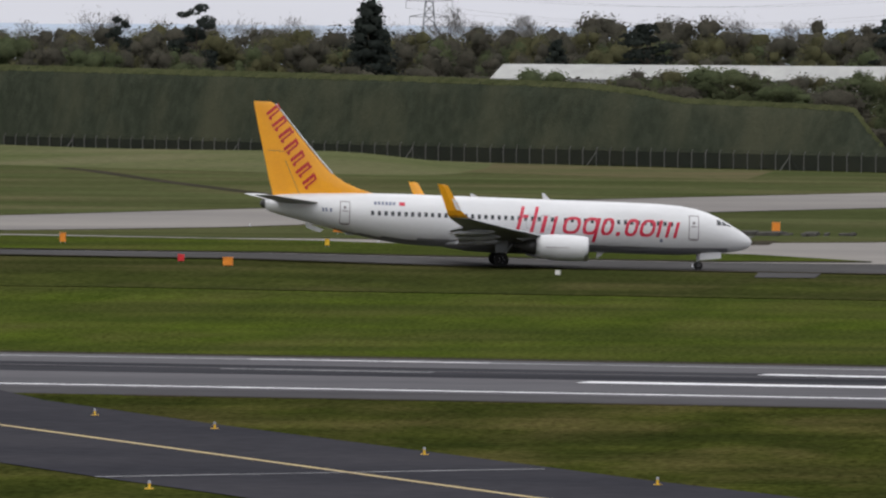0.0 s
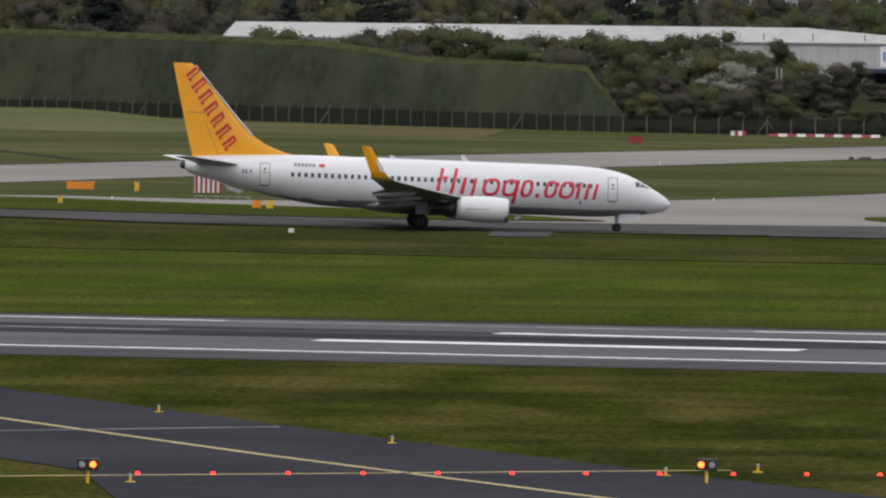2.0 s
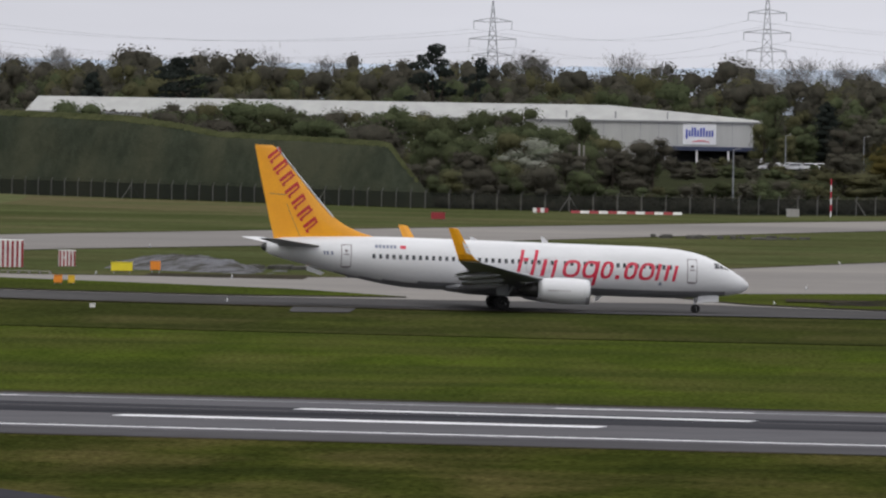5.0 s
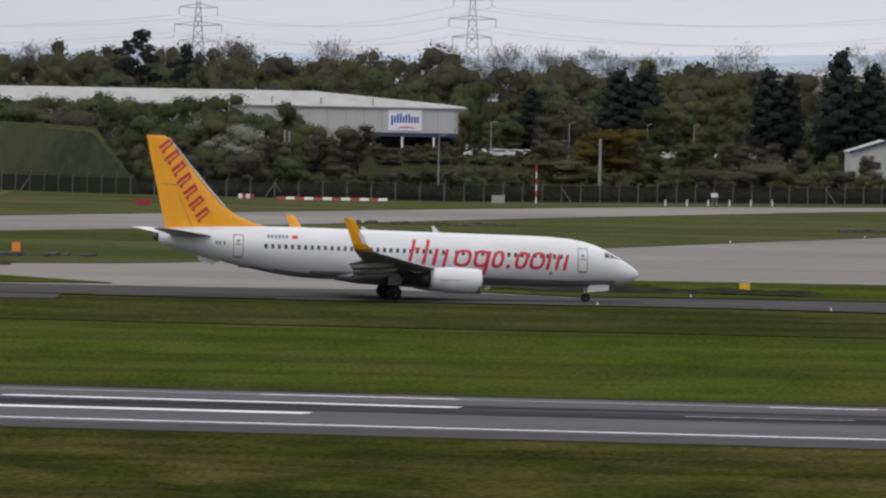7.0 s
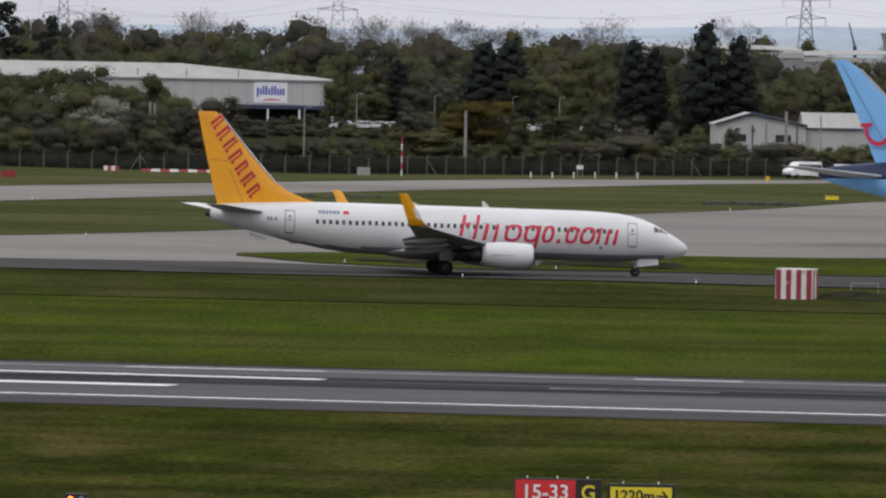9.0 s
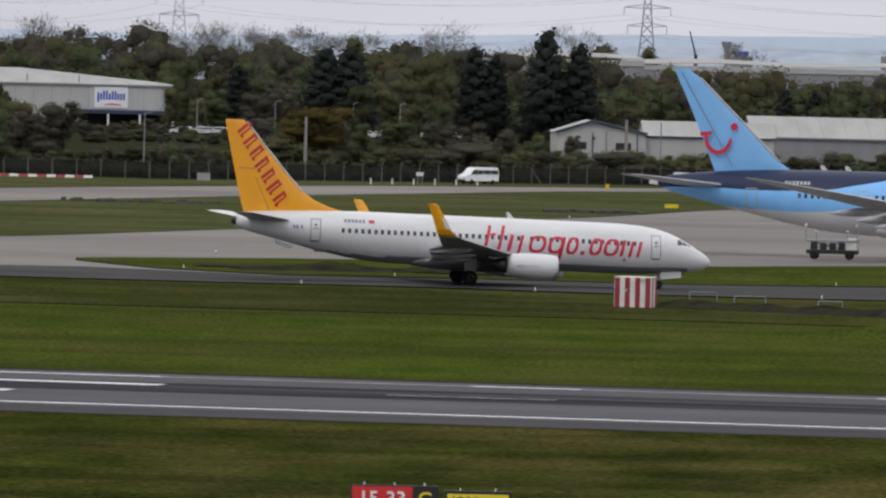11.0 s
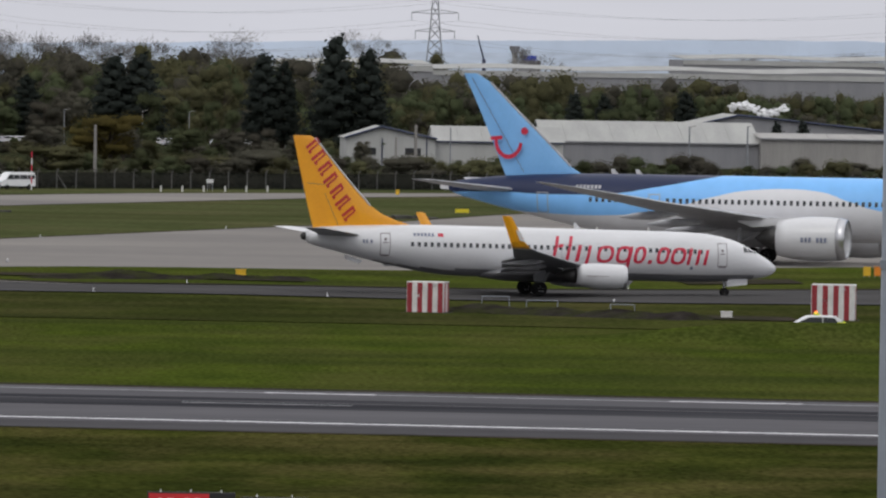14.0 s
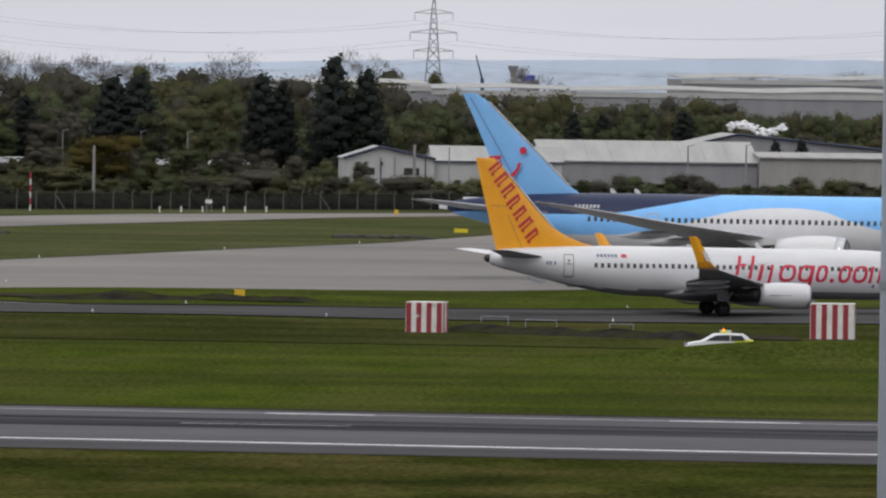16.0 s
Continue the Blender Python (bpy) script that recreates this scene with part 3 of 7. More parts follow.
        lathe(bm, [(6.52, 0.84), (6.56, 0.9), (6.45, 0.95), (6.25, 0.985), (6.24, 0.97)], yy, zz, 32)
        bmesh.ops.delete(bm, geom=[f for f in bm.faces if len(f.verts) > 4], context="FACES")
        part("intake_lip", bm, METAL, e, "bright metal intake lip", smooth=True)
        bm = bmesh.new()
        lathe(bm, [(5.7, 0.74), (5.65, 0.2), (6.05, 0.02)], yy, zz, 24)
        part("fan", bm, DARKMETAL, e)
        bm = bmesh.new()
        lathe(bm, [(2.6, 0.62), (2.0, 0.56), (1.55, 0.45), (1.45, 0.3), (1.1, 0.2), (0.8, 0.03)], yy, zz + 0.05, 24)
        part("exhaust_nozzle", bm, DARKMETAL, e, "dark burnt exhaust nozzle", smooth=True)
        bm = bmesh.new()
        prism(bm, [(5.3, zz + 0.95), (2.0, zz + 0.4), (1.2, zz + 0.55), (0.5, 2.35), (3.3, 2.6), (4.4, 2.72)], "y", yy - 0.14, yy + 0.14)
        part("engine_pylon", bm, FLAPGREY, e)
        bm = bmesh.new()
        box(bm, 3.2, 5.0, yy - 1.1, yy + 1.1, zz + 0.02, zz + 0.07)
        part("cowl_seam", bm, SEAM, e)
    # windows, doors, cockpit
    win = bmesh.new()
    hull.patch(win, [(-0.125, 3.62), (0.125, 3.62), (0.125, 3.97), (-0.125, 3.97)], 2, 3, 0.012)
    me = mesh_from(win, "cabin_window")
    for s in (-1, 1):
        for i in range(46):
            x = -10.05 + 0.518 * i
            if abs(x - 4.4) < 0.2:
                continue
            if x < -6 or s > 0 or x > 11.5:
                bm = bmesh.new()
                hull.patch(bm, [(x - 0.13, 3.6), (x + 0.13, 3.6), (x + 0.13, 3.96), (x - 0.13, 3.96)], 2, 3, 0.014, s)
                part("cabin_window", bm, GLASS, body)
            else:
                ob = part("cabin_window", me, GLASS, body)
                ob.location = (x, -0.004, 0)
        for name, x0, x1, z0, z1, lab in (("rear_door", -12.6, -11.8, 2.85, 4.6, "outlined white rear cabin door"), ("front_door", 14.62, 15.42, 2.65, 4.5, "outlined white front cabin door"),
                                          ("wing_exit", 1.9, 2.6, 3.0, 4.1, "outlined overwing exit"), ("wing_exit", 3.05, 3.75, 3.0, 4.1, "outlined overwing exit")):
            bm = bmesh.new()
            hull.outline(bm, x0, x1, z0, z1, 0.055 if "door" in name else 0.04, s)
            d = part(name, bm, SEAM if "door" in name else FLAPGREY, body, lab)
            if "door" in name:
                for nm, dx, h0, h1 in (("door_handle", 0.2, 0.95, 1.03), ("door_window", 0.3, 1.18, 1.36), ("door_sill", 0.1, -0.09, -0.02)):
                    bm = bmesh.new()
                    hull.patch(bm, [(x0 + dx, z0 + h0), (x1 - dx, z0 + h0), (x1 - dx, z0 + h1), (x0 + dx, z0 + h1)], 1, 1, 0.02, s)
                    part(nm, bm, SEAM, d)
        for quad in (((16.85, 3.83), (17.25, 3.83), (17.2, 4.2), (16.85, 4.27)), ((17.3, 3.83), (17.7, 3.79), (17.58, 4.02), (17.25, 4.17)), ((17.75, 3.77), (18.06, 3.7), (17.9, 3.85), (17.64, 3.99))):
            bm = bmesh.new()
            hull.patch(bm, quad, 3, 3, 0.02, s)
            part("cockpit_window", bm, GLASS, body, "dark cockpit window")
        # plain red marks in place of the lettering on the side: slanted strokes, rings and a dot
        lean, zb = 0.22, 2.72

        def sl(x, z):
            return (x + lean * (z - zb) - 0.1, z)

        def stroke(x0, x1, z0, z1):
            bm = bmesh.new()
            hull.patch(bm, [sl(x0, z0), sl(x1, z0), sl(x1, z1), sl(x0, z1)], 1, 6, 0.022, s)
            part("side_mark", bm, RED, body, "plain slanted red stroke on the fuselage")

        def ring(x0, x1, z0, z1, t=0.25):
            bm = bmesh.new()
            cols = []
            for k in range(25):
                q = 2 * math.pi * k / 24
                cq, sq = (math.copysign(abs(f) ** 0.75, f) for f in (math.cos(q), math.sin(q)))
                cols.append([bm.verts.new(hull.side(*sl((x0 + x1) / 2 + cq * ((x1 - x0) / 2 - d), (z0 + z1) / 2 + sq * ((z1 - z0) / 2 - d * 0.85)), 0.022, s)) for d in (0, t)])
            for p, q in zip(cols, cols[1:]):
                bm.faces.new((p[0], q[0], q[1], p[1]))
            part("side_mark", bm, RED, body, "plain slanted red ring on the fuselage")
        for x0, x1, z0, z1 in ((1.2, 1.46, 2.72, 4.72), (1.5, 1.9, 3.85, 4.1), (2.3, 2.56, 2.72, 4.75), (3.1, 3.4, 2.75, 4.05), (3.95, 4.2, 2.3, 4.05), (7.3, 7.56, 2.15, 4.05), (9.0, 9.3, 2.72, 3.02),
                               (12.15, 12.4, 2.72, 4.05), (12.85, 13.1, 2.72, 3.95), (13.5, 13.75, 2.72, 3.95)):
            stroke(x0, x1, z0, z1)
        ring(4.75, 6.1, 2.72, 4.08)
        ring(6.3, 7.5, 2.72, 4.08)
        ring(7.75, 8.7, 2.72, 4.08)
        ring(9.6, 10.6, 2.72, 4.08)
        ring(10.75, 11.95, 2.72, 4.08)
        for i in range(6):
            bm = bmesh.new()
            hull.patch(bm, [(-9.95 + 0.29 * i, 4.42), (-9.76 + 0.29 * i, 4.42), (-9.76 + 0.29 * i, 4.68), (-9.95 + 0.29 * i, 4.68)], 1, 1, 0.02, s)
            part("registration_bar", bm, MARKBLUE, body, "small grey bar in place of the registration")
        bm = bmesh.new()
        hull.patch(bm, [(-8.0, 4.42), (-7.55, 4.42), (-7.55, 4.68), (-8.0, 4.68)], 1, 1, 0.02, s)
        part("flag_mark", bm, RED, body, "small red flag mark")
        bm = bmesh.new()
        for x in (-13.95, -13.7, -13.35):
            hull.patch(bm, [(x, 3.75), (x + 0.16, 3.75), (x + 0.12, 4.05), (x - 0.05, 4.05)], 1, 1, 0.02, s)
        part("tail_mark", bm, MARKBLUE, body, "small grey mark near the tail")
        bm = bmesh.new()
        hull.patch(bm, [(12.35, 2.35), (12.65, 2.35), (12.55, 2.62), (12.45, 2.62)], 1, 1, 0.02, s)
        part("round_mark", bm, MARKBLUE, body, "small dark mark under the lettering")
    for x, h in ((3.6, 0.5), (-2.0, 0.25), (8.0, -0.45)):
        bm = bmesh.new()
        z = 5.3 if h > 0 else 1.38
        prism(bm, [(x + 0.25, z), (x - 0.3, z), (x - 0.42, z + h), (x - 0.2, z + h)], "y", -0.03, 0.03)
        part("blade_aerial", bm, WHITE, body, "small white blade aerial")
    bm = bmesh.new()
    prism(bm, [(-13.7, 2.35), (-15.2, 2.85), (-15.1, 2.45), (-14.0, 2.12)], "y", -0.08, 0.08)
    part("tail_skid", bm, WHITE, body)
    bm = bmesh.new()
    box(bm, -12.0, -11.2, -0.4, 0.4, 2.0, 2.13, 0.03)
    part("drain_mast", bm, BELLY, body)
    # landing gear
    wheels = []
    for s in (-1, 1):
        g = new("main_gear")
        g.parent = plane
        bm = bmesh.new()
        tube(bm, (0, s * 2.86, 0.56), (0.05, s * 2.86, 2.1), 0.15, 0.13)
        tube(bm, (0.05, s * 2.86, 1.3), (0.05, s * 1.4, 1.75), 0.08)
        tube(bm, (0.3, s * 2.86, 0.9), (0.9, s * 2.6, 1.9), 0.07)
        tube(bm, (0, s * 2.4, 0.56), (0, s * 3.32, 0.56), 0.09)
        part("strut", bm, STRUT, g, "pale main gear leg")
        bm = bmesh.new()
        box(bm, -0.5, 0.45, s * 3.2 - 0.03, s * 3.2 + 0.03, 1.15, 2.2, 0.02)
        part("gear_door", bm, WINGGREY, g)
        for dy in (-0.43, 0.43):
            wheels.append((plane, 0.0, s * 2.86 + dy, 0.565, 0.565, 0.4))
    g = new("nose_gear")
    g.parent = plane
    bm = bmesh.new()
    tube(bm, (15.6, 0, 0.34), (15.5, 0, 1.6), 0.09, 0.1)
    tube(bm, (15.65, 0, 0.9), (16.6, 0, 1.45), 0.05)
    tube(bm, (15.6, -0.28, 0.34), (15.6, 0.28, 0.34), 0.06)
    part("strut", bm, STRUT, g, "pale nose gear leg")
    for s in (-1, 1):
        bm = bmesh.new()
        prism(bm, [(15.65, 0.78), (17.35, 0.95), (17.35, 1.42), (15.75, 1.45)], "y", s * 0.52 - 0.025, s * 0.52 + 0.025)
        part("gear_door", bm, WHITE, g, "white nose gear door")
    bm = bmesh.new()
    box(bm, 15.68, 15.78, -0.12, 0.12, 1.0, 1.2, 0.03)
    part("taxi_light", bm, METAL, g)
    for dy in (-0.2, 0.2):
        wheels.append((plane, 15.6, dy, 0.345, 0.345, 0.2))
    return plane, [(wheel(*w), w[4]) for w in wheels]


airliner, rolling = twin_jet()


def livery():
    """White below a flowing edge, light blue over it, dark blue on the rear crown."""
    m = bpy.data.materials.new("two_blue_livery")
    m.use_nodes = True
    n, l = m.node_tree.nodes, m.node_tree.links
    b = n["Principled BSDF"]
    b.inputs["Roughness"].default_value, b.inputs["Specular IOR Level"].default_value = 0.45, 0.3
    co, sp = n.new("ShaderNodeTexCoord"), n.new("ShaderNodeSeparateXYZ")
    l.new(co.outputs["Object"], sp.inputs[0])

    def curve(points):
        r = n.new("ShaderNodeMapRange")
        r.inputs[1].default_value, r.inputs[2].default_value = -30, 30
        l.new(sp.outputs["X"], r.inputs[0])
        c = n.new("ShaderNodeFloatCurve")
        cv = c.mapping.curves[0]
        for i, (x, z) in enumerate(points):
            p = ((x + 30) / 60, z / 10)
            if i < 2:
                cv.points[i].location = p
            else:
                cv.points.new(*p)
        c.mapping.update()
        l.new(r.outputs[0], c.inputs["Value"])
        k = n.new("ShaderNodeMath")
        k.operation, k.inputs[1].default_value = "MULTIPLY", 10
        l.new(c.outputs[0], k.inputs[0])
        g = n.new("ShaderNodeMath")
        g.operation = "GREATER_THAN"
        l.new(sp.outputs["Z"], g.inputs[0])
        l.new(k.outputs[0], g.inputs[1])
        return g.outputs[0]

    def mixed(f, a, c):
        x = n.new("ShaderNodeMix")
        x.data_type = "RGBA"
        l.new(f, x.inputs[0])
        for v, sock in ((a, x.inputs[6]), (c, x.inputs[7])):
            if isinstance(v, tuple):
                sock.default_value = (*v, 1)
            else:
                l.new(v, sock)
        return x.outputs[2]
    c = mixed(curve(((-30, 5.2), (30, 4.2), (-25, 4.7), (-20, 4.3), (-12, 4.2), (-7, 4.9), (-3, 6.0), (1, 6.75), (6, 6.8), (10, 5.8), (13, 5.0), (20, 4.5))), (0.64, 0.64, 0.66), (0.2, 0.47, 0.86))
    c = mixed(curve(((-30, 5.9), (30, 9.9), (-24, 6.15), (-18, 6.0), (-12, 6.2), (-9, 6.7), (-5, 7.45), (-2, 8.1), (2, 9.9))), c, (0.01, 0.018, 0.06))
    nz = n.new("ShaderNodeTexNoise")
    nz.inputs["Scale"].default_value = 0.8
    l.new(co.outputs["Object"], nz.inputs["Vector"])
    r = n.new("ShaderNodeMapRange")
    r.inputs[3].default_value, r.inputs[4].default_value = 0.9, 1.1
    l.new(nz.outputs[0], r.inputs[0])
    h = n.new("ShaderNodeHueSaturation")
    l.new(c, h.inputs["Color"])
    l.new(r.outputs[0], h.inputs["Value"])
    l.new(h.outputs[0], b.inputs["Base Color"])
    return m


LIVERY = livery()


def wide_body():
    plane = thing("airliner", "parked wide-body airliner in two blues and white", "airliner", pose(74.2, 928, ground_z(75, 928) + 0.07, 0, 0, -17))
    hull = Hull([(28.2, 4.1, 0.1, 0.1), (27.8, 4.15, 0.6, 0.6), (26.8, 4.3, 1.3, 1.25), (25, 4.6, 2.05, 1.95), (22.5, 4.85, 2.65, 2.55), (19.5, 4.97, 2.93, 2.83), (17, 5.0, 2.97, 2.88), (-8, 5.0, 2.97, 2.88),
                 (-12, 5.12, 2.85, 2.82), (-16, 5.45, 2.48, 2.5), (-20, 5.85, 1.95, 2.0), (-24, 6.2, 1.35, 1.35), (-27, 6.4, 0.8, 0.7), (-28.4, 6.5, 0.4, 0.35)])
    part("fuselage", hull.loft(48), LIVERY, plane, "fuselage in white, light blue and dark blue", smooth=True)
    bm = bmesh.new()
    rings(bm, [[(x, w * math.cos(2 * math.pi * i / 24), 2.7 + h * math.sin(2 * math.pi * i / 24)) for i in range(24)] for x, w, h in ((10, 0.4, 0.2), (8, 2.2, 0.9), (4, 3.0, 1.25), (-3, 3.0, 1.25), (-7, 2.0, 0.8), (-9, 0.4, 0.2))])
    part("wing_fairing", bm, WHITE, plane, "white fairing under the wing root", smooth=True)
    fin = [(7.2, -14.6, -22.9, 0.2), (7.9, -15.9, -23.2, 0.45), (8.6, -17.0, -23.5, 0.58), (9.5, -17.9, -23.85, 0.58), (12, -20.4, -24.9, 0.5), (14.5, -23.0, -26.0, 0.4), (16.2, -24.7, -26.8, 0.28), (17.0, -25.9, -27.2, 0.16)]
    bm = bmesh.new()
    rings(bm, [[(p[0], p[2] - z, z) for p in aerofoil(le, te, th * 0.55, 0, z)] for z, le, te, th in fin])
    finob = part("tail_fin", bm, SKYBLUE, plane, "light blue tail fin")
    bm = bmesh.new()
    edge = [(8.6, -16.95), (9.5, -17.85), (12, -20.35), (14.5, -22.95), (16.2, -24.65)]
    for (z0, x0), (z1, x1) in zip(edge, edge[1:]):
        tube(bm, (x0, 0, z0), (x1, 0, z1), 0.1, n=8)
    part("leading_edge", bm, FLAPGREY, finob, "grey leading edge")
    bm = bmesh.new()
    for (z0, x0), (z1, x1) in (((8.0, -21.3), (16.6, -26.4)),):
        for s in (-1, 1):
            tube(bm, (x0, s * 0.28, z0), (x1, s * 0.07, z1), 0.03, n=6)
    part("rudder_seam", bm, MARKBLUE, finob)
    # a plain red curve and dot on the fin
    for s in (-1, 1):
        yy = s * 0.42
        bm = bmesh.new()
        n = 14
        c, r0, r1 = Vector((-22.75, 10.85)), 1.3, 1.7
        cols = []
        for i in range(n + 1):
            a = radians(178 + (352 - 178) * i / n)
            w = 1.0 - 0.15 * abs(i / n - 0.5)
            cols.append([bm.verts.new((c.x + 0.8 * r * math.cos(a), yy, c.y + r * math.sin(a))) for r in (r0, r0 + (r1 - r0) * w)])
        for p, q in zip(cols, cols[1:]):
            bm.faces.new((p[0], q[0], q[1], p[1]))
        bm.faces.new([bm.verts.new((x, yy, z)) for x, z in ((-24.45, 10.85), (-23.35, 10.95), (-23.35, 11.3), (-24.45, 11.2))])
        part("fin_mark", bm, RED, finob, "plain red curved mark on the fin")
        bm = bmesh.new()
        bmesh.ops.create_circle(bm, cap_ends=True, segments=20, radius=0.34, matrix=Matrix.Translation((-21.25, yy, 11.75)) @ Matrix.Rotation(math.pi / 2, 4, "X"))
        part("fin_dot", bm, RED, finob, "plain red dot on the fin")
    for s in (-1, 1):
        part("tailplane", wing([(0.8, -21.5, -26.6, 6.3, 0.5), (2.0, -22.2, -26.8, 6.4, 0.42), (9.6, -27.6, -29.4, 7.2, 0.16), (9.9, -28.4, -29.6, 7.25, 0.05)], s), FLAPGREY, plane, "grey horizontal tailplane")
        part("wing", wing([(1.5, 9.5, -4.0, 3.2, 1.4), (3.0, 8.4, -3.9, 3.35, 1.2), (9.5, 3.9, -4.4, 4.25, 0.75), (19, -2.4, -7.3, 5.5, 0.42), (26, -7.4, -10.4, 6.6, 0.25), (29, -10.6, -12.3, 7.2, 0.12), (30, -12.4, -13.0, 7.45, 0.05)], s), FLAPGREY, plane, "grey swept wing with raked tip")
        for y, x, z in ((6.5, -3.6, 3.3), (11.5, -4.2, 3.9), (16.5, -5.5, 4.6)):
            bm = bmesh.new()
            lathe(bm, [(x + 2.6, 0.05), (x + 1.5, 0.3), (x, 0.4), (x - 1.5, 0.3), (x - 2.8, 0.04)], s * y, z, 12, 0.06)
            part("flap_fairing", bm, FLAPGREY, plane, "pale flap track fairing", smooth=True)
        e = new("engine")
        e.parent = plane
        yy, zz = s * 9.75, 2.5
        bm = bmesh.new()
        rings(bm, [[(x, yy + r * math.cos(t), zz + r * math.sin(t)) for t in [2 * math.pi * i / 36 for i in range(36)]] for x, r in
                   ((9.6, 1.45), (11.0, 1.55), (11.25, 1.68), (11.15, 1.8), (10.6, 1.92), (9.2, 2.03), (7.5, 2.0), (5.9, 1.8), (4.9, 1.6), (4.9, 1.25))], close_ends=False)
        part("nacelle", bm, WHITE, e, "large white engine nacelle", smooth=True)
        bm = bmesh.new()
        lathe(bm, [(11.27, 1.66), (11.32, 1.73), (11.15, 1.83), (10.5, 1.96), (10.49, 1.92)], yy, zz, 36)
        bmesh.ops.delete(bm, geom=[f for f in bm.faces if len(f.verts) > 4], context="FACES")
        part("intake_lip", bm, METAL, e, "bright metal intake lip", smooth=True)
        bm = bmesh.new()
        lathe(bm, [(9.9, 1.38), (9.8, 0.4), (10.5, 0.03)], yy, zz, 28)
        part("fan", bm, DARKMETAL, e)
        bm = bmesh.new()
        lathe(bm, [(5.1, 1.25), (4.1, 0.95), (3.6, 0.7), (2.7, 0.05)], yy, zz, 24)
        part("exhaust_nozzle", bm, DARKMETAL, e, "dark exhaust nozzle", smooth=True)
        bm = bmesh.new()
        prism(bm, [(9.2, zz + 1.75), (5.2, zz + 1.2), (2.5, zz + 0.95), (1.0, 4.0), (4.5, 4.35), (6.3, 4.45)], "y", yy - 0.22, yy + 0.22)
        part("engine_pylon", bm, WHITE, e)
        bm = bmesh.new()
        for i in range(7):
            if i == 3:
                continue
            x = 7.35 + 0.36 * i
            q = []
            for dx, z in ((0, 2.2), (0.24, 2.2), (0.24, 2.65), (0, 2.65)):
                r = float(np.interp(x + dx, (4.9, 5.9, 7.5, 9.2, 10.6), (1.6, 1.8, 2.0, 2.03, 1.92))) + 0.03
                q.append(bm.verts.new((x + dx, yy + s * math.sqrt(r * r - (z - zz) ** 2), z)))
            bm.faces.new(q)
        part("nacelle_bars", bm, MARKBLUE, e, "plain grey bars on the nacelle")
        for i in range(72):
            x = -20.5 + 0.61 * i
            if x < -14.5 or abs(x + 8.35) < 1.0 or abs(x - 21.5) < 1.0:
                continue
            bm = bmesh.new()
            hull.patch(bm, [(x - 0.14, 5.38), (x + 0.14, 5.38), (x + 0.14, 5.82), (x - 0.14, 5.82)], 1, 2, 0.02, s)
            part("cabin_window", bm, GLASS, plane)
        for x0 in (-19.6, -8.9, 21.0):
            bm = bmesh.new()
            hull.outline(bm, x0, x0 + 1.1, 4.3, 6.2, 0.08, s)
            part("cabin_door", bm, FLAPGREY, plane, "outlined cabin door")
        for i in range(7):
            bm = bmesh.new()
            hull.patch(bm, [(-15.9 + 0.36 * i, 6.6), (-15.66 + 0.36 * i, 6.6), (-15.66 + 0.36 * i, 6.92), (-15.9 + 0.36 * i, 6.92)], 1, 1, 0.03, s)
            part("registration_bar", bm, FLAPGREY, plane, "small pale bar in place of the registration")
        g = new("main_gear")
        g.parent = plane
        bm = bmesh.new()
        tube(bm, (0, s * 4.9, 0.7), (0.2, s * 4.7, 3.3), 0.24, 0.2)
        tube(bm, (-0.75, s * 4.9, 0.7), (0.75, s * 4.9, 0.7), 0.16)
        tube(bm, (0.2, s * 4.7, 2.0), (1.6, s * 3.2, 3.1), 0.11)
        part("strut", bm, STRUT, g, "pale main gear leg")
        for dx in (-0.75, 0.75):
            for dy in (-0.55, 0.55):
                wheel(g, dx, s * 4.9 + dy, 0.68, 0.68, 0.5)
        for quad in (((25.2, 5.2), (26.0, 5.1), (25.8, 5.6), (25.0, 5.9)), ((26.1, 5.1), (26.9, 4.9), (26.6, 5.2), (25.9, 5.55))):
            bm = bmesh.new()
            hull.patch(bm, quad, 2, 2, 0.03, s)
            part("cockpit_window", bm, GLASS, plane)
    g = new("nose_gear")
    g.parent = plane
    bm = bmesh.new()
    tube(bm, (22.8, 0, 0.5), (22.8, 0, 2.8), 0.14)
    part("strut", bm, STRUT, g)
    for dy in (-0.32, 0.32):
        wheel(g, 22.8, dy, 0.5, 0.5, 0.35)
    bm = bmesh.new()
    prism(bm, [(-27.6, 6.9), (-29.2, 6.75), (-29.2, 6.3), (-28, 6.2)], "y", -0.3, 0.3)
    part("exhaust_cone", bm, WHITE, plane)
    for x in (-12.5, -10.2):
        bm = bmesh.new()
        prism(bm, [(x + 0.4, 7.6), (x - 0.4, 7.6), (x - 0.6, 8.4), (x - 0.3, 8.4)], "y", -0.04, 0.04)
        part("blade_aerial", bm, WHITE, plane)
    return plane


parked = wide_body()

# ---- trees and bushes ----


def leaf_material(name, a, b, third=None):
    """Leaves that let part of the light through."""
    m = material(name, a, 0.9, second=b, scale=0.35, fine=0.25, by_object=0.2, by_island=0.08, third=third, third_scale=0.25)
    n, l = m.node_tree.nodes, m.node_tree.links
    p = n["Principled BSDF"]
    thin, mix = n.new("ShaderNodeBsdfTranslucent"), n.new("ShaderNodeMixShader")
    mix.inputs[0].default_value = 0.42
    l.new(p.inputs["Base Color"].links[0].from_socket, thin.inputs["Color"])
    l.new(p.outputs[0], mix.inputs[1])
    l.new(thin.outputs[0], mix.inputs[2])
    l.new(mix.outputs[0], n["Material Output"].inputs["Surface"])
    return m


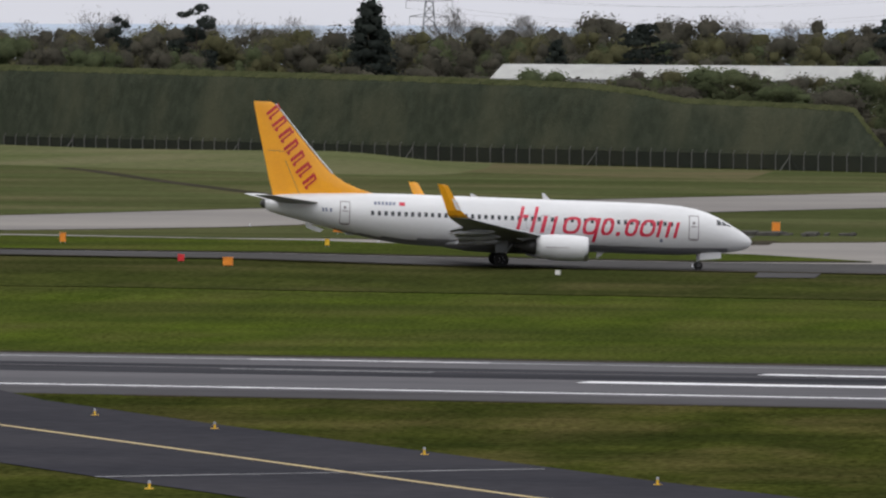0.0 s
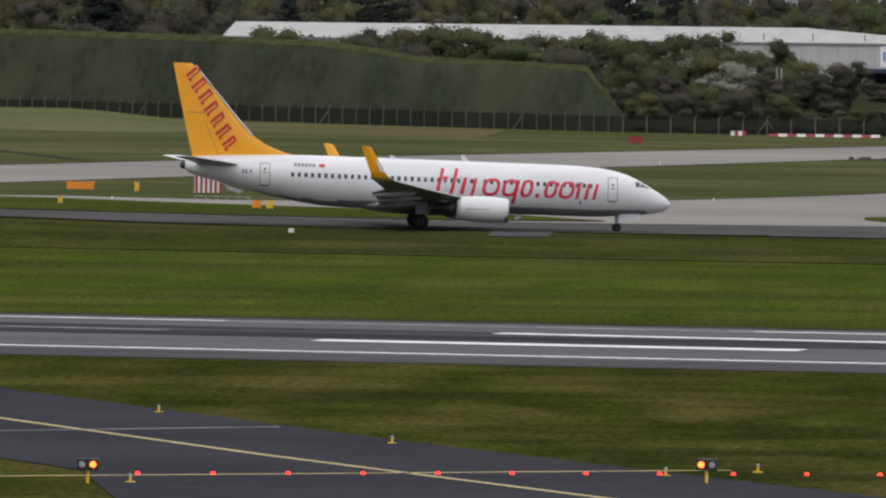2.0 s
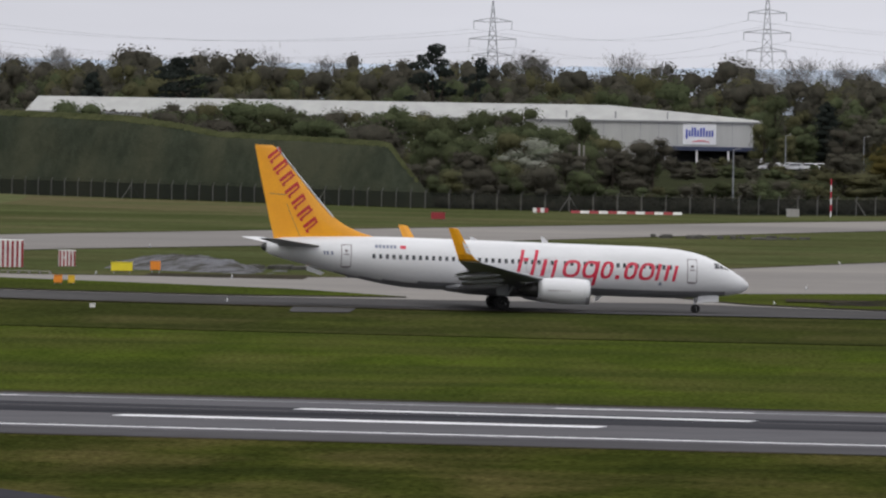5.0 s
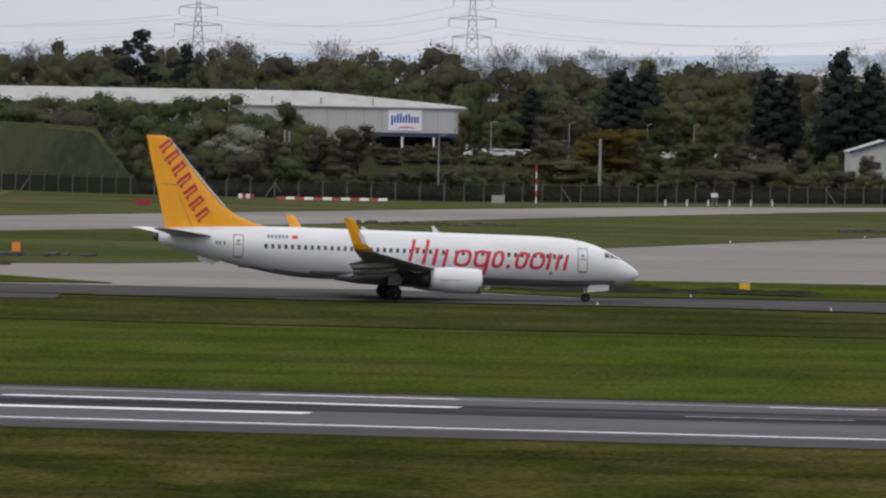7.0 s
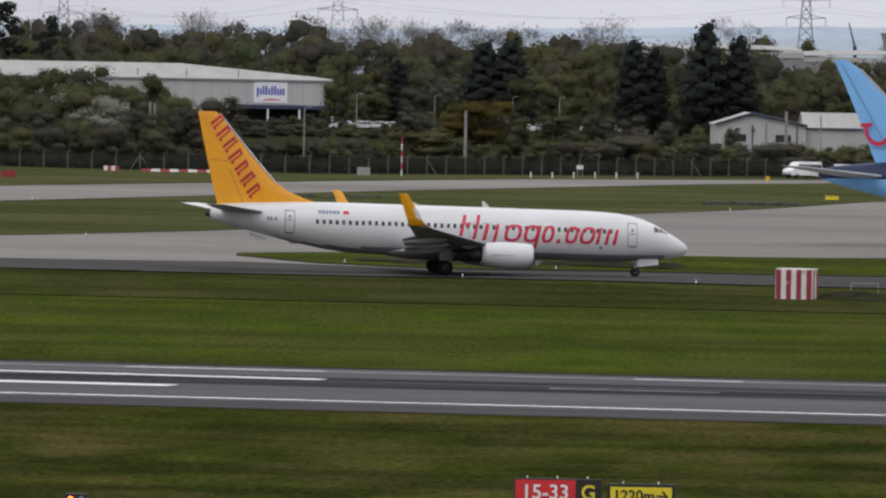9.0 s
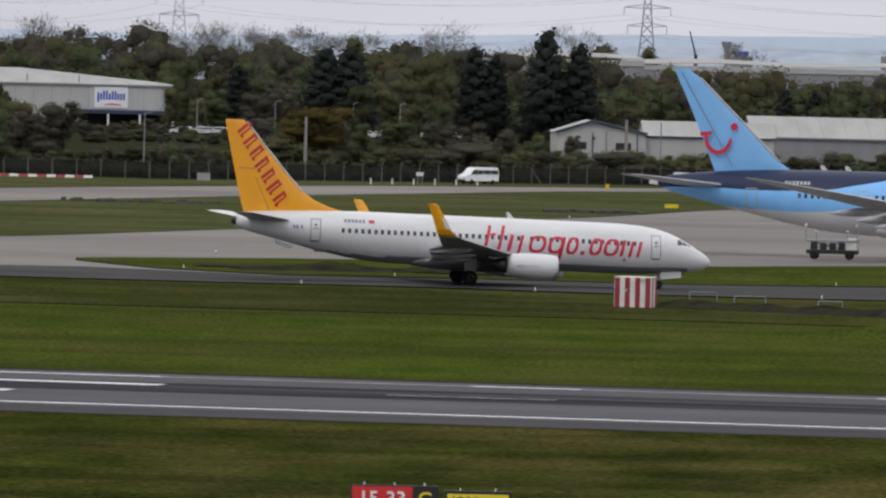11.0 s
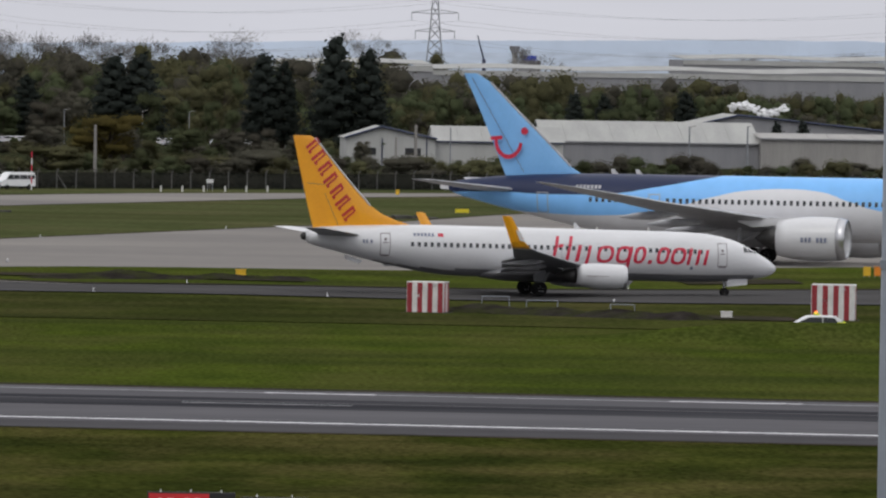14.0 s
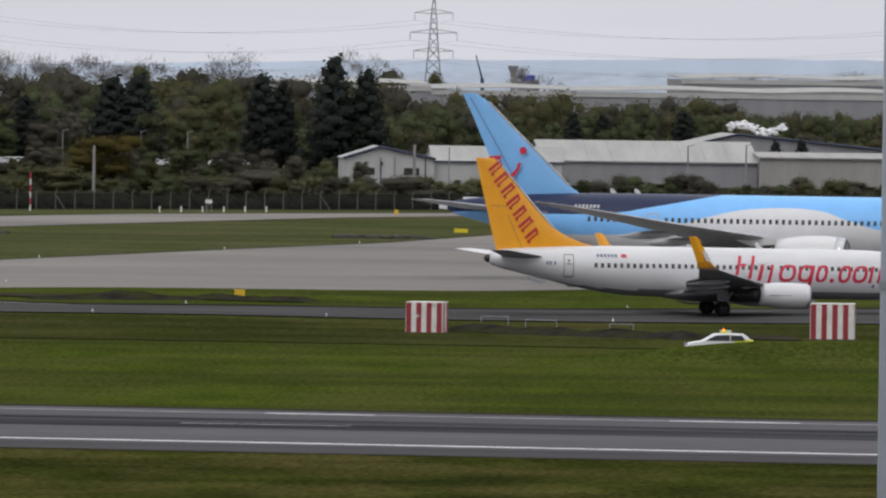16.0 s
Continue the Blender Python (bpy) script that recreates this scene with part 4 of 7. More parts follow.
# green, olive and brown leaves hold extra blue in place of haze
LEAF_GREEN = leaf_material("green_leaves", (0.088, 0.1, 0.052), (0.062, 0.073, 0.039))
LEAF_OLIVE = leaf_material("olive_spring_leaves", (0.12, 0.116, 0.06), (0.086, 0.086, 0.047))
LEAF_BROWN = leaf_material("brownish_twigs_and_buds", (0.098, 0.09, 0.07), (0.072, 0.07, 0.055))
# twigs made pale grey so that the colour carries the distance haze
LEAF_HAZE = leaf_material("haze_grey_twigs", (0.3, 0.29, 0.285), (0.22, 0.215, 0.21))
LEAF_DARK = leaf_material("dark_conifer_needles", (0.04, 0.047, 0.041), (0.03, 0.036, 0.032))
LEAF_YELLOW = leaf_material("bronze_yellow_leaves", (0.125, 0.105, 0.032), (0.09, 0.08, 0.03))
LEAF_BLOSSOM = leaf_material("white_blossom", (0.33, 0.33, 0.29), (0.12, 0.135, 0.09))
BARK = material("grey_brown_bark", (0.075, 0.062, 0.05), 0.9, second=(0.05, 0.042, 0.035), scale=2.0, fine=0.3)


def unit(v):
    return v / (np.linalg.norm(v, axis=-1, keepdims=True) + 1e-9)


def round_block(n=2):
    """The unit directions of a cube's faces, n by n squares each: four corners a square."""
    k = np.linspace(-1, 1, n + 1)
    sq = []
    for a in range(3):
        for side in (-1, 1):
            for i in range(n):
                for j in range(n):
                    for u, v in ((k[i], k[j]), (k[i + 1], k[j]), (k[i + 1], k[j + 1]), (k[i], k[j + 1]))[::side]:
                        p = [0, 0, 0]
                        p[a], p[(a + 1) % 3], p[(a + 2) % 3] = side, u, v
                        sq.append(p)
    return unit(np.array(sq, float))


BLOCK = round_block(2)


def leaf_cloud(lobes, count, size, rng, core=0.0):
    """Small leaf clumps on the outsides of lobes (x, y, z, radius, height), over a lumpy inner mass: corners and soft shading directions."""
    rs = np.random.RandomState(rng.randrange(1 << 30))
    lb = np.array(lobes)
    w = lb[:, 3] ** 2 + 0.02
    c0 = lb[rs.choice(len(lb), count, p=w / w.sum())]
    d = unit(rs.normal(size=(count, 3)))
    k = rs.uniform(0.55, 1.08, count) ** 0.7
    c = c0[:, :3] + d * c0[:, [3, 3, 4]] * k[:, None]
    keep = c[:, 2] > 0.05
    c, d = c[keep], d[keep]
    n = len(c)
    nr = unit(d + rs.normal(scale=0.6, size=(n, 3)) + (0, 0, 0.25))
    u = unit(np.cross(nr, rs.normal(size=(n, 3))))
    v = np.cross(nr, u)
    s = size * rs.uniform(0.5, 1.4, (n, 1))
    quad = np.stack([c + u * s * rs.uniform(0.6, 1.2, (n, 1)) * i + v * s * rs.uniform(0.5, 1.0, (n, 1)) * j for i, j in ((1, 0.3), (-0.3, 1), (-1, -0.3), (0.3, -1))], 1)
    soft = unit(d * 0.85 + unit(c - (0, 0, 4.5)) * 0.6 + nr * 0.3 + (0, 0, 0.15))
    co, no = quad.reshape(-1, 3), np.repeat(soft, 4, axis=0)
    if core:
        b = BLOCK
        for x, y, z, r, h in lobes:
            q = rs.uniform(0, 6.28, 3)
            bump = core + 0.07 * np.sin(b[:, 0] * 6 + q[0]) + 0.07 * np.sin(b[:, 1] * 6.5 + q[1]) + 0.06 * np.sin(b[:, 2] * 7 + q[2])
            p = b * (bump[:, None] * (r, r, h)) + (x, y, z)
            p[:, 2] = np.maximum(p[:, 2], 0.0)
            co = np.concatenate([co, p])
            no = np.concatenate([no, unit(b + 0.45 * unit(p - (0, 0, 4.5)))])
    return co, no


def twig_cloud(lobes, count, rng):
    """Fine bare twigs that fan out and up from inside the crown."""
    rs = np.random.RandomState(rng.randrange(1 << 30))
    lb = np.array(lobes)
    c0 = lb[rs.choice(len(lb), count)]
    a = c0[:, :3] + rs.normal(scale=0.5, size=(count, 3)) * c0[:, [3]]
    d = unit(unit(a - (0, 0, 3.0)) + rs.normal(scale=0.45, size=(count, 3)) + (0, 0, 0.3))
    ln = rs.uniform(0.2, 0.6, (count, 1))
    side = unit(np.cross(d, rs.normal(size=(count, 3)))) * rs.uniform(0.014, 0.036, (count, 1))
    quad = np.stack([a - side, a + side, a + d * ln + side * 0.4, a + d * ln - side * 0.4], 1)
    return quad.reshape(-1, 3), np.repeat(unit(d + (0, -0.3, 0.4)), 4, axis=0)


def cloud_mesh(name, co, normals):
    me = bpy.data.meshes.new(name)
    me.from_pydata(co, [], np.arange(len(co)).reshape(-1, 4))
    me.polygons.foreach_set("use_smooth", [True] * len(me.polygons))
    me.normals_split_custom_set_from_vertices(normals.tolist())
    return me


def leaf_mesh(name, lobes, count, size, rng, core=0.6):
    return cloud_mesh(name, *leaf_cloud(lobes, count, size, rng, core))


def limbs(h, spread, rng, n=7, base=0.28):
    bm = bmesh.new()
    tube(bm, (0, 0, -0.05), (0.01 * h, 0, h * 0.55), 0.028 * h, 0.014 * h, 8)
    tube(bm, (0.01 * h, 0, h * 0.54), (0, 0.02 * h, h * 0.9), 0.014 * h, 0.004 * h, 6)
    for i in range(n):
        a, z = rng.uniform(0, 6.28), h * rng.uniform(base, 0.6)
        e = Vector((math.cos(a) * spread * rng.uniform(0.5, 0.9), math.sin(a) * spread * rng.uniform(0.5, 0.9), z + h * rng.uniform(0.15, 0.35)))
        tube(bm, (0, 0, z), e, 0.011 * h, 0.003 * h, 5)
    return bm


def tree_kind(kind, seed, mat, label, category="tree"):
    """A tree 10 m high on the origin, far outside the view, to be copied."""
    rng = random.Random(seed)
    t = thing("tree" if category != "bush" else "bush", label, category, pose(0, -600 - seed * 3, 0), group="trees and bushes")
    lobes = []
    if kind == "round":
        for i in range(19):
            a, z = rng.uniform(0, 6.28), rng.uniform(1.6, 8.6)
            w = 2.9 * math.sin(math.pi * min(1, (z - 0.3) / 9.6)) ** 0.6
            r = rng.uniform(1.0, 1.9)
            lobes.append((math.cos(a) * w * rng.uniform(0.3, 0.9), math.sin(a) * w * rng.uniform(0.3, 0.9), z, r, r * 0.85))
        count, size, spread = 2600, 0.145, 3
    elif kind == "tall":
        for i in range(14):
            a, z = rng.uniform(0, 6.28), rng.uniform(2.0, 9.2)
            w = 1.7 * math.sin(math.pi * min(1, (z - 0.5) / 9.8)) ** 0.5
            r = rng.uniform(0.8, 1.3)
            lobes.append((math.cos(a) * w * rng.uniform(0.2, 0.9), math.sin(a) * w * rng.uniform(0.2, 0.9), z, r, r * 1.2))
        count, size, spread = 2000, 0.14, 1.8
    elif kind == "bare":
        for i in range(22):
            a, z = rng.uniform(0, 6.28), rng.uniform(3.5, 9.3)
            w = 3.2 * math.sin(math.pi * min(1, (z - 1.5) / 8.6)) ** 0.6
            lobes.append((math.cos(a) * w, math.sin(a) * w, z, rng.uniform(0.6, 1.1), rng.uniform(0.6, 1.0)))
        count, size, spread = 2600, 0.09, 3.2
    elif kind == "conifer":
        for i in range(34):
            z = 0.8 + 9.0 * i / 33
            w = 2.5 * (1 - z / 10.9) ** 0.6
            a = i * 2.4
            lobes.append((math.cos(a) * w * 0.5, math.sin(a) * w * 0.5, z, 0.22 + w * 0.5, 0.8))
        count, size, spread = 2200, 0.17, 1.2
    elif kind == "cedar":
        for i in range(20):
            a, z = rng.uniform(0, 6.28), 3.2 + 6.4 * (i / 19)
            w = rng.uniform(1.5, 3.6) * (1 - 0.55 * (z - 3) / 7)
            lobes.append((math.cos(a) * w, math.sin(a) * w, z, rng.uniform(0.9, 1.5), rng.uniform(0.25, 0.45)))
        count, size, spread = 2600, 0.19, 3
    else:  # bush
        for i in range(12):
            a, w = rng.uniform(0, 6.28), rng.uniform(0.5, 3.6)
            r = rng.uniform(1.2, 2.4)
            lobes.append((math.cos(a) * w, math.sin(a) * w, rng.uniform(1.5, 7.0) * (1 - w / 6.0), r, r))
        count, size, spread = 1900, 0.175, 2.5
    if kind != "bush":
        part("trunk", limbs(9 if kind != "conifer" else 10, spread, rng), BARK, t)
    else:
        bm = bmesh.new()
        for i in range(6):
            a = i * 1.05
            tube(bm, (0, 0, -0.1), (math.cos(a) * 2, math.sin(a) * 2, 5), 0.12, 0.03, 5)
        part("stem", bm, BARK, t)
    if kind == "bare":
        part("crown", cloud_mesh("crown", *twig_cloud(lobes, count, rng)), mat, t)
    else:
        part("crown", leaf_mesh("crown", lobes, count, size, rng, 0.0 if kind == "cedar" else 0.6), mat, t)
    return t


KINDS = {
    "green": [tree_kind("round", 1, LEAF_GREEN, "leafy green tree behind the perimeter fence"), tree_kind("round", 2, LEAF_GREEN, "leafy green tree behind the perimeter fence"), tree_kind("tall", 3, LEAF_GREEN, "slender leafy green tree behind the fence")],
    "olive": [tree_kind("round", 4, LEAF_OLIVE, "olive-green tree in early leaf"), tree_kind("tall", 5, LEAF_OLIVE, "slender olive-green tree in early leaf")],
    "brown": [tree_kind("round", 6, LEAF_BROWN, "brownish tree just coming into leaf"), tree_kind("round", 7, LEAF_BROWN, "brownish tree just coming into leaf")],
    "bare": [tree_kind("bare", 8, LEAF_HAZE, "bare tree in haze-pale grey against the sky"), tree_kind("bare", 9, LEAF_HAZE, "bare tree in haze-pale grey against the sky")],
    "conifer": [tree_kind("conifer", 10, LEAF_DARK, "tall dark conifer among paler trees"), tree_kind("conifer", 11, LEAF_DARK, "tall dark conifer among paler trees")],
    "cedar": [tree_kind("cedar", 12, LEAF_DARK, "dark spreading cedar with flat tiers"), tree_kind("cedar", 19, LEAF_DARK, "dark spreading cedar with flat tiers")],
    "yellow": [tree_kind("round", 13, LEAF_YELLOW, "bronze-yellow tree in fresh leaf")],
    "blossom": [tree_kind("round", 14, LEAF_BLOSSOM, "tree covered in pale blossom")],
    "bush": [tree_kind("bush", 15, LEAF_GREEN, "dense dark green bush by the fence", "bush"), tree_kind("bush", 16, LEAF_BROWN, "dense brownish bush by the fence", "bush"), tree_kind("bush", 17, LEAF_OLIVE, "dense olive-green bush by the fence", "bush")],
}
plant_rng = random.Random(5)


def plant(kind, x, y, height, width=None, z=0.0):
    """One tree of a kind, its height and width in metres."""
    proto = plant_rng.choice(KINDS[kind])
    k = height / 10.0
    w = (width / 6.5 if width else k) * plant_rng.uniform(0.95, 1.05)
    return copy_thing(proto, pose(x, y, z, 0, 0, plant_rng.uniform(0, 360)) @ Matrix.Diagonal((w, w, k, 1)))


def scatter(az0, az1, d0, d1, n, kinds, h0, h1, wide=1.0):
    """n trees between two bearings (x over y) and two distances."""
    for i in range(n):
        az = az0 + (az1 - az0) * (i + plant_rng.random()) / n
        d = plant_rng.uniform(d0, d1)
        h = plant_rng.uniform(h0, h1)
        plant(plant_rng.choice(kinds), az * d, d, h, h * 0.72 * wide * plant_rng.uniform(0.85, 1.25))


# far woods, row behind row, one mass for each tint


def woods(name, label, mat, seed, rows):
    rng = random.Random(seed)
    vs, ns = [], []
    for az0, az1, d0, d1, n, h0, h1 in rows:
        for i in range(n):
            az, d, h = az0 + (az1 - az0) * (i + rng.random()) / n, rng.uniform(d0, d1), rng.uniform(h0, h1)
            k = h / 10
            wide = rng.uniform(1.1, 1.7)
            lobes = []
            for j in range(16):
                a, z = rng.uniform(0, 6.28), rng.uniform(1.8, 8.7)
                w = 2.9 * math.sin(math.pi * min(1, (z - 0.3) / 9.6)) ** 0.6
                r = rng.uniform(0.9, 1.8)
                lobes.append((math.cos(a) * w * 0.7, math.sin(a) * w * 0.7, z, r * 0.85, r * 1.15))
            co, nn = twig_cloud(lobes, 3200, rng) if mat is LEAF_HAZE else leaf_cloud(lobes, 1400, 0.15, rng, 0.6)
            vs.append(co * (k * wide, k * wide, k) + (az * d, d, 0))
            ns.append(nn)
    tagged(part(name, cloud_mesh(name, np.concatenate(vs), np.concatenate(ns)), mat), label, "woods", kind="stuff")


woods("far_woods", "far brownish woods on the skyline", LEAF_BROWN, 31, ((-0.125, -0.06, 2750, 3050, 12, 19, 22), (-0.06, 0.0, 2750, 3050, 12, 21, 24), (0.0, 0.048, 2750, 3050, 8, 18, 20.5), (-0.125, 0.0, 2450, 2650, 32, 18, 20.5), (0.0, 0.045, 2450, 2650, 14, 16.5, 18.5), (-0.125, 0.045, 2250, 2400, 34, 13.5, 17.5), (0.046, 0.078, 2050, 2300, 15, 12.5, 15.5), (0.078, 0.1, 2050, 2300, 11, 10.5, 13)))
woods("far_woods", "far olive woods on the skyline", LEAF_OLIVE, 32, ((-0.125, 0.0, 2500, 2650, 34, 17.5, 20), (0.0, 0.045, 2450, 2650, 14, 16, 18.5), (-0.125, 0.045, 2250, 2400, 20, 13, 17), (0.046, 0.078, 2050, 2300, 15, 12.5, 15.5), (0.078, 0.1, 2050, 2300, 11, 10.5, 13)))
woods("far_woods", "far green woods on the skyline", LEAF_GREEN, 33, ((-0.125, 0.045, 2260, 2420, 34, 13, 17.5), (0.046, 0.078, 1990, 2200, 12, 11, 14.5), (0.078, 0.1, 1990, 2200, 8, 9.5, 12)))
# the rearmost rows get their haze from the pale twig colour
woods("far_woods", "far bare trees on the skyline, haze painted as pale grey", LEAF_HAZE, 34, ((-0.125, 0.03, 2900, 3200, 26, 21, 25), (0.075, 0.1, 4300, 4600, 10, 19, 23)))
scatter(-0.022, 0.048, 2150, 2240, 26, ["brown", "olive", "green"], 10, 14.0)
scatter(0.002, 0.048, 2010, 2120, 26, ["green", "olive", "brown", "bush"], 7, 11)
scatter(0.045, 0.1, 1880, 2020, 26, ["olive", "green", "brown"], 7.0, 9.5)
# the belt behind the perimeter fence
scatter(-0.032, -0.0125, 1560, 1700, 18, ["green", "green", "olive", "bush"], 8, 12)
scatter(-0.034, -0.0125, 1450, 1540, 18, ["bush", "green", "bush", "brown"], 4.5, 7.5, 1.3)
scatter(-0.0125, 0.006, 1450, 1540, 14, ["bush", "bush", "brown"], 2.4, 4.2, 1.6)
scatter(0.0, 0.1, 1480, 1600, 62, ["bush"], 3.2, 5.4, 1.25)
scatter(-0.06, -0.022, 1720, 1800, 20, ["green", "olive", "brown"], 11.0, 13.2, 0.85)
scatter(0.009, 0.048, 1650, 1800, 20, ["bush", "brown", "green"], 4.0, 6.5, 1.3)
scatter(-0.0125, 0.012, 1750, 1900, 18, ["bush", "brown"], 2.4, 3.8, 1.7)
scatter(0.036, 0.06, 1620, 1655, 9, ["bush"], 2.2, 3.4, 1.6)
for az, d, h, w in ((0.0826, 1775, 7.6, 6.5), (0.0852, 1775, 8.0, 6.5)):
    plant("conifer", d * az, d, h, w)
for az, d, h, w in ((0.0726, 1700, 3.2, 5), (0.0745, 1700, 3.4, 4), (0.0852, 1690, 3.3, 5), (0.09, 1690, 2.4, 7)):
    plant("bush", d * az, d, h, w)
scatter(-0.105, -0.03, 1640, 1760, 26, ["brown", "green", "bush"], 11.0, 14.5, 1.2)

scatter(-0.008, 0.006, 1900, 2060, 16, ["brown", "bush", "brown"], 1.8, 2.8, 1.4)
scatter(-0.035, -0.008, 1600, 1700, 14, ["green", "bush", "brown"], 6.0, 9.0, 1.1)

# trees that stand out: bearing, distance, height, width
for az, d, h, w in ((-0.0825, 2250, 25.5, 11.5), (0.0388, 1900, 22.0, 8.5), (0.0421, 1900, 19.5, 8.0), (0.0170, 1990, 17.5, 9.0), (0.0196, 1990, 18.0, 9.0), (0.0318, 1950, 18.5, 7.5), (0.0337, 1950, 17.0, 6.5), (0.0085, 2080, 13, 7), (0.0625, 2010, 11.5, 5), (0.0655, 2010, 11.3, 5), (0.0735, 2000, 12.2, 6), (-0.0640, 2250, 17.0, 7)):
    plant("conifer", d * az, d, h * 0.97, w * 2.0)
for az, d, h, w in ((-0.0998, 2350, 24.5, 12), (-0.0548, 2200, 20.5, 17), (-0.0304, 2300, 24.5, 12.0), (-0.0262, 2300, 21.5, 8.0), (-0.1075, 2350, 21.5, 8)):
    plant("cedar", d * az, d, h, w)
for az, d, h, w in ((-0.0208, 1560, 9.2, 11), (-0.0232, 1600, 10.0, 9)):
    plant("blossom", d * az, d, h, w)
for az, d, h, w in ((0.0168, 1620, 9.6, 12), (0.0150, 1640, 7.5, 9)):
    plant("yellow", d * az, d, h, w)
for az, d, h, w in ((0.0035, 2050, 15, 9), (0.0288, 1750, 8.8, 7), (0.0242, 1650, 6.5, 8), (-0.0215, 1850, 13.2, 12), (-0.0282, 1750, 12.0, 9), (-0.0155, 1700, 10.5, 9), (0.0205, 1880, 11, 9)):
    plant("green", d * az, d, h, w)
for az, d, h, w in ((0.0318, 1500, 6.2, 14), (0.0265, 1520, 4.8, 12), (0.0108, 1560, 6.0, 13), (0.046, 1480, 5.4, 10), (0.0565, 1530, 5.0, 12)):
    plant("bush", d * az, d, h, w)
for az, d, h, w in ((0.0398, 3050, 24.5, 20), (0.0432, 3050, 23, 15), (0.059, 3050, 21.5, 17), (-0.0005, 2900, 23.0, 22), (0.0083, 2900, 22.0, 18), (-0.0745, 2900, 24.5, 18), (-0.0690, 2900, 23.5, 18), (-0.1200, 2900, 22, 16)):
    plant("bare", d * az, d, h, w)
for az, d, h, w in ((0.0200, 2900, 22.5, 7), (0.0450, 2900, 20.5, 12), (0.0492, 2900, 21, 14)):
    plant("olive", d * az, d, h, w)

# ---- banks of grass ----
FENCE = [(-420, 1822), (-182, 1532), (-42, 1358), (0, 1346), (60, 1392), (120, 1436), (420, 1640)]
RIDGE = [(-400, 13.8), (-186, 12.7), (-154, 12.3), (-116, 11.8), (-88, 11.2), (-80, 10.4), (-73, 9.2), (-62, 8.9), (-49.5, 8.5), (-48, 8.2), (-45.5, 5.0), (-41, 0.0)]
bm = bmesh.new()
xs = list(range(-400, -60, 3)) + [-60 + 0.8 * i for i in range(27)]
prof = [(0, 0), (3, 0.25), (7, 0.55), (10, 0.8), (13, 0.95), (15, 1.0), (19, 1.0), (26, 0.98), (34, 0.5), (42, 0.0)]
grid = []
for x in xs:
    foot = line(FENCE, min(x, -42)) + 9
    grid.append([bm.verts.new((x + (noise.noise(Vector((x * 0.3, a * 0.5, 2))) * 0.4), foot + a, max(0, line(RIDGE, x) * b + (0.22 * noise.noise(Vector((x * 0.5, a * 0.4, 0))) if 0 < b else 0)) - 0.1)) for a, b in prof])
for p, q in zip(grid, grid[1:]):
    for j in range(len(prof) - 1):
        bm.faces.new((p[j], q[j], q[j + 1], p[j + 1]))
tagged(part("grass_bank", bm, MOUND, smooth=True), "tall dark green grass-covered earth bank", "bank", kind="structure")
# long grass along the bank's crest
tr = np.random.RandomState(3)
CREST = material("pale_crest_grass", (0.1, 0.108, 0.052), 0.9, second=(0.066, 0.074, 0.034), scale=0.5, fine=0.3)
count = 9000
xx, aa = tr.uniform(-215, -44, count), tr.uniform(13.2, 17.5, count)
zz = np.interp(xx, [p[0] for p in RIDGE], [p[1] for p in RIDGE]) * np.interp(aa, [p[0] for p in prof], [p[1] for p in prof])
yy = np.interp(np.minimum(xx, -42), [p[0] for p in FENCE], [p[1] for p in FENCE]) + 9 + aa
ht, wd = tr.uniform(0.1, 0.34, count), tr.uniform(0.12, 0.4, count)
quad = np.stack([np.stack([xx + wd * i, yy - 0.1 * j, zz - 0.12 + (ht + 0.1) * j], 1) for i, j in ((-1, 0.0), (1, 0.0), (0.5, 1.0), (-0.6, 0.8))], 1)
up = unit(np.stack([tr.normal(0, 0.1, count), tr.normal(-0.3, 0.1, count), np.ones(count)], 1))
tagged(part("grass_tufts", cloud_mesh("grass_tufts", quad.reshape(-1, 3), np.repeat(up, 4, axis=0)), CREST), "pale long grass along the crest of the bank", "grass", kind="stuff")
# the low mown hump before the bank
bm = bmesh.new()
grid = []
for i in range(61):
    x = -300 + (-88 + 300) * i / 60
    c = line(FENCE, x) - 45 - 20
    hgt = 2.2 * smooth01(-96, -122, x) * (0.85 + 0.15 * math.sin(x * 0.05))
    grid.append([bm.verts.new((x, c - 75 + 150 * j / 16, 0.02 + hgt * math.sin(math.pi * j / 16) ** 1.6)) for j in range(17)])
for p, q in zip(grid, grid[1:]):
    for j in range(16):
        bm.faces.new((p[j], q[j], q[j + 1], p[j + 1]))
tagged(part("grass_hump", bm, HUMPGRASS, smooth=True), "low mown grass hump before the perimeter fence", "bank", kind="structure")
drain = [(-92, 1090), (-109, 1156), (-126.6, 1232), (-145, 1319), (-152, 1345)]
for a, b in zip(drain, drain[1:]):
    bar(*a, *b, 2.6, EARTH, "drain_line", "dark drain line in the grass", 0.06)
# a low swell in the grass before the striped cabins
bm = bmesh.new()
grid = []
for i in range(41):
    x = 30 + 110 * i / 40
    grid.append([bm.verts.new((x, 665 + 20 * j / 8, 0.01 + 1.27 * smooth01(40, 56, x) * math.sin(math.pi * j / 8) ** 2)) for j in range(9)])
for p, q in zip(grid, grid[1:]):
    for j in range(8):
        bm.faces.new((p[j], q[j], q[j + 1], p[j + 1]))
tagged(part("grass_swell", bm, GRASS, smooth=True), "low swell of mown grass", "bank", kind="structure")
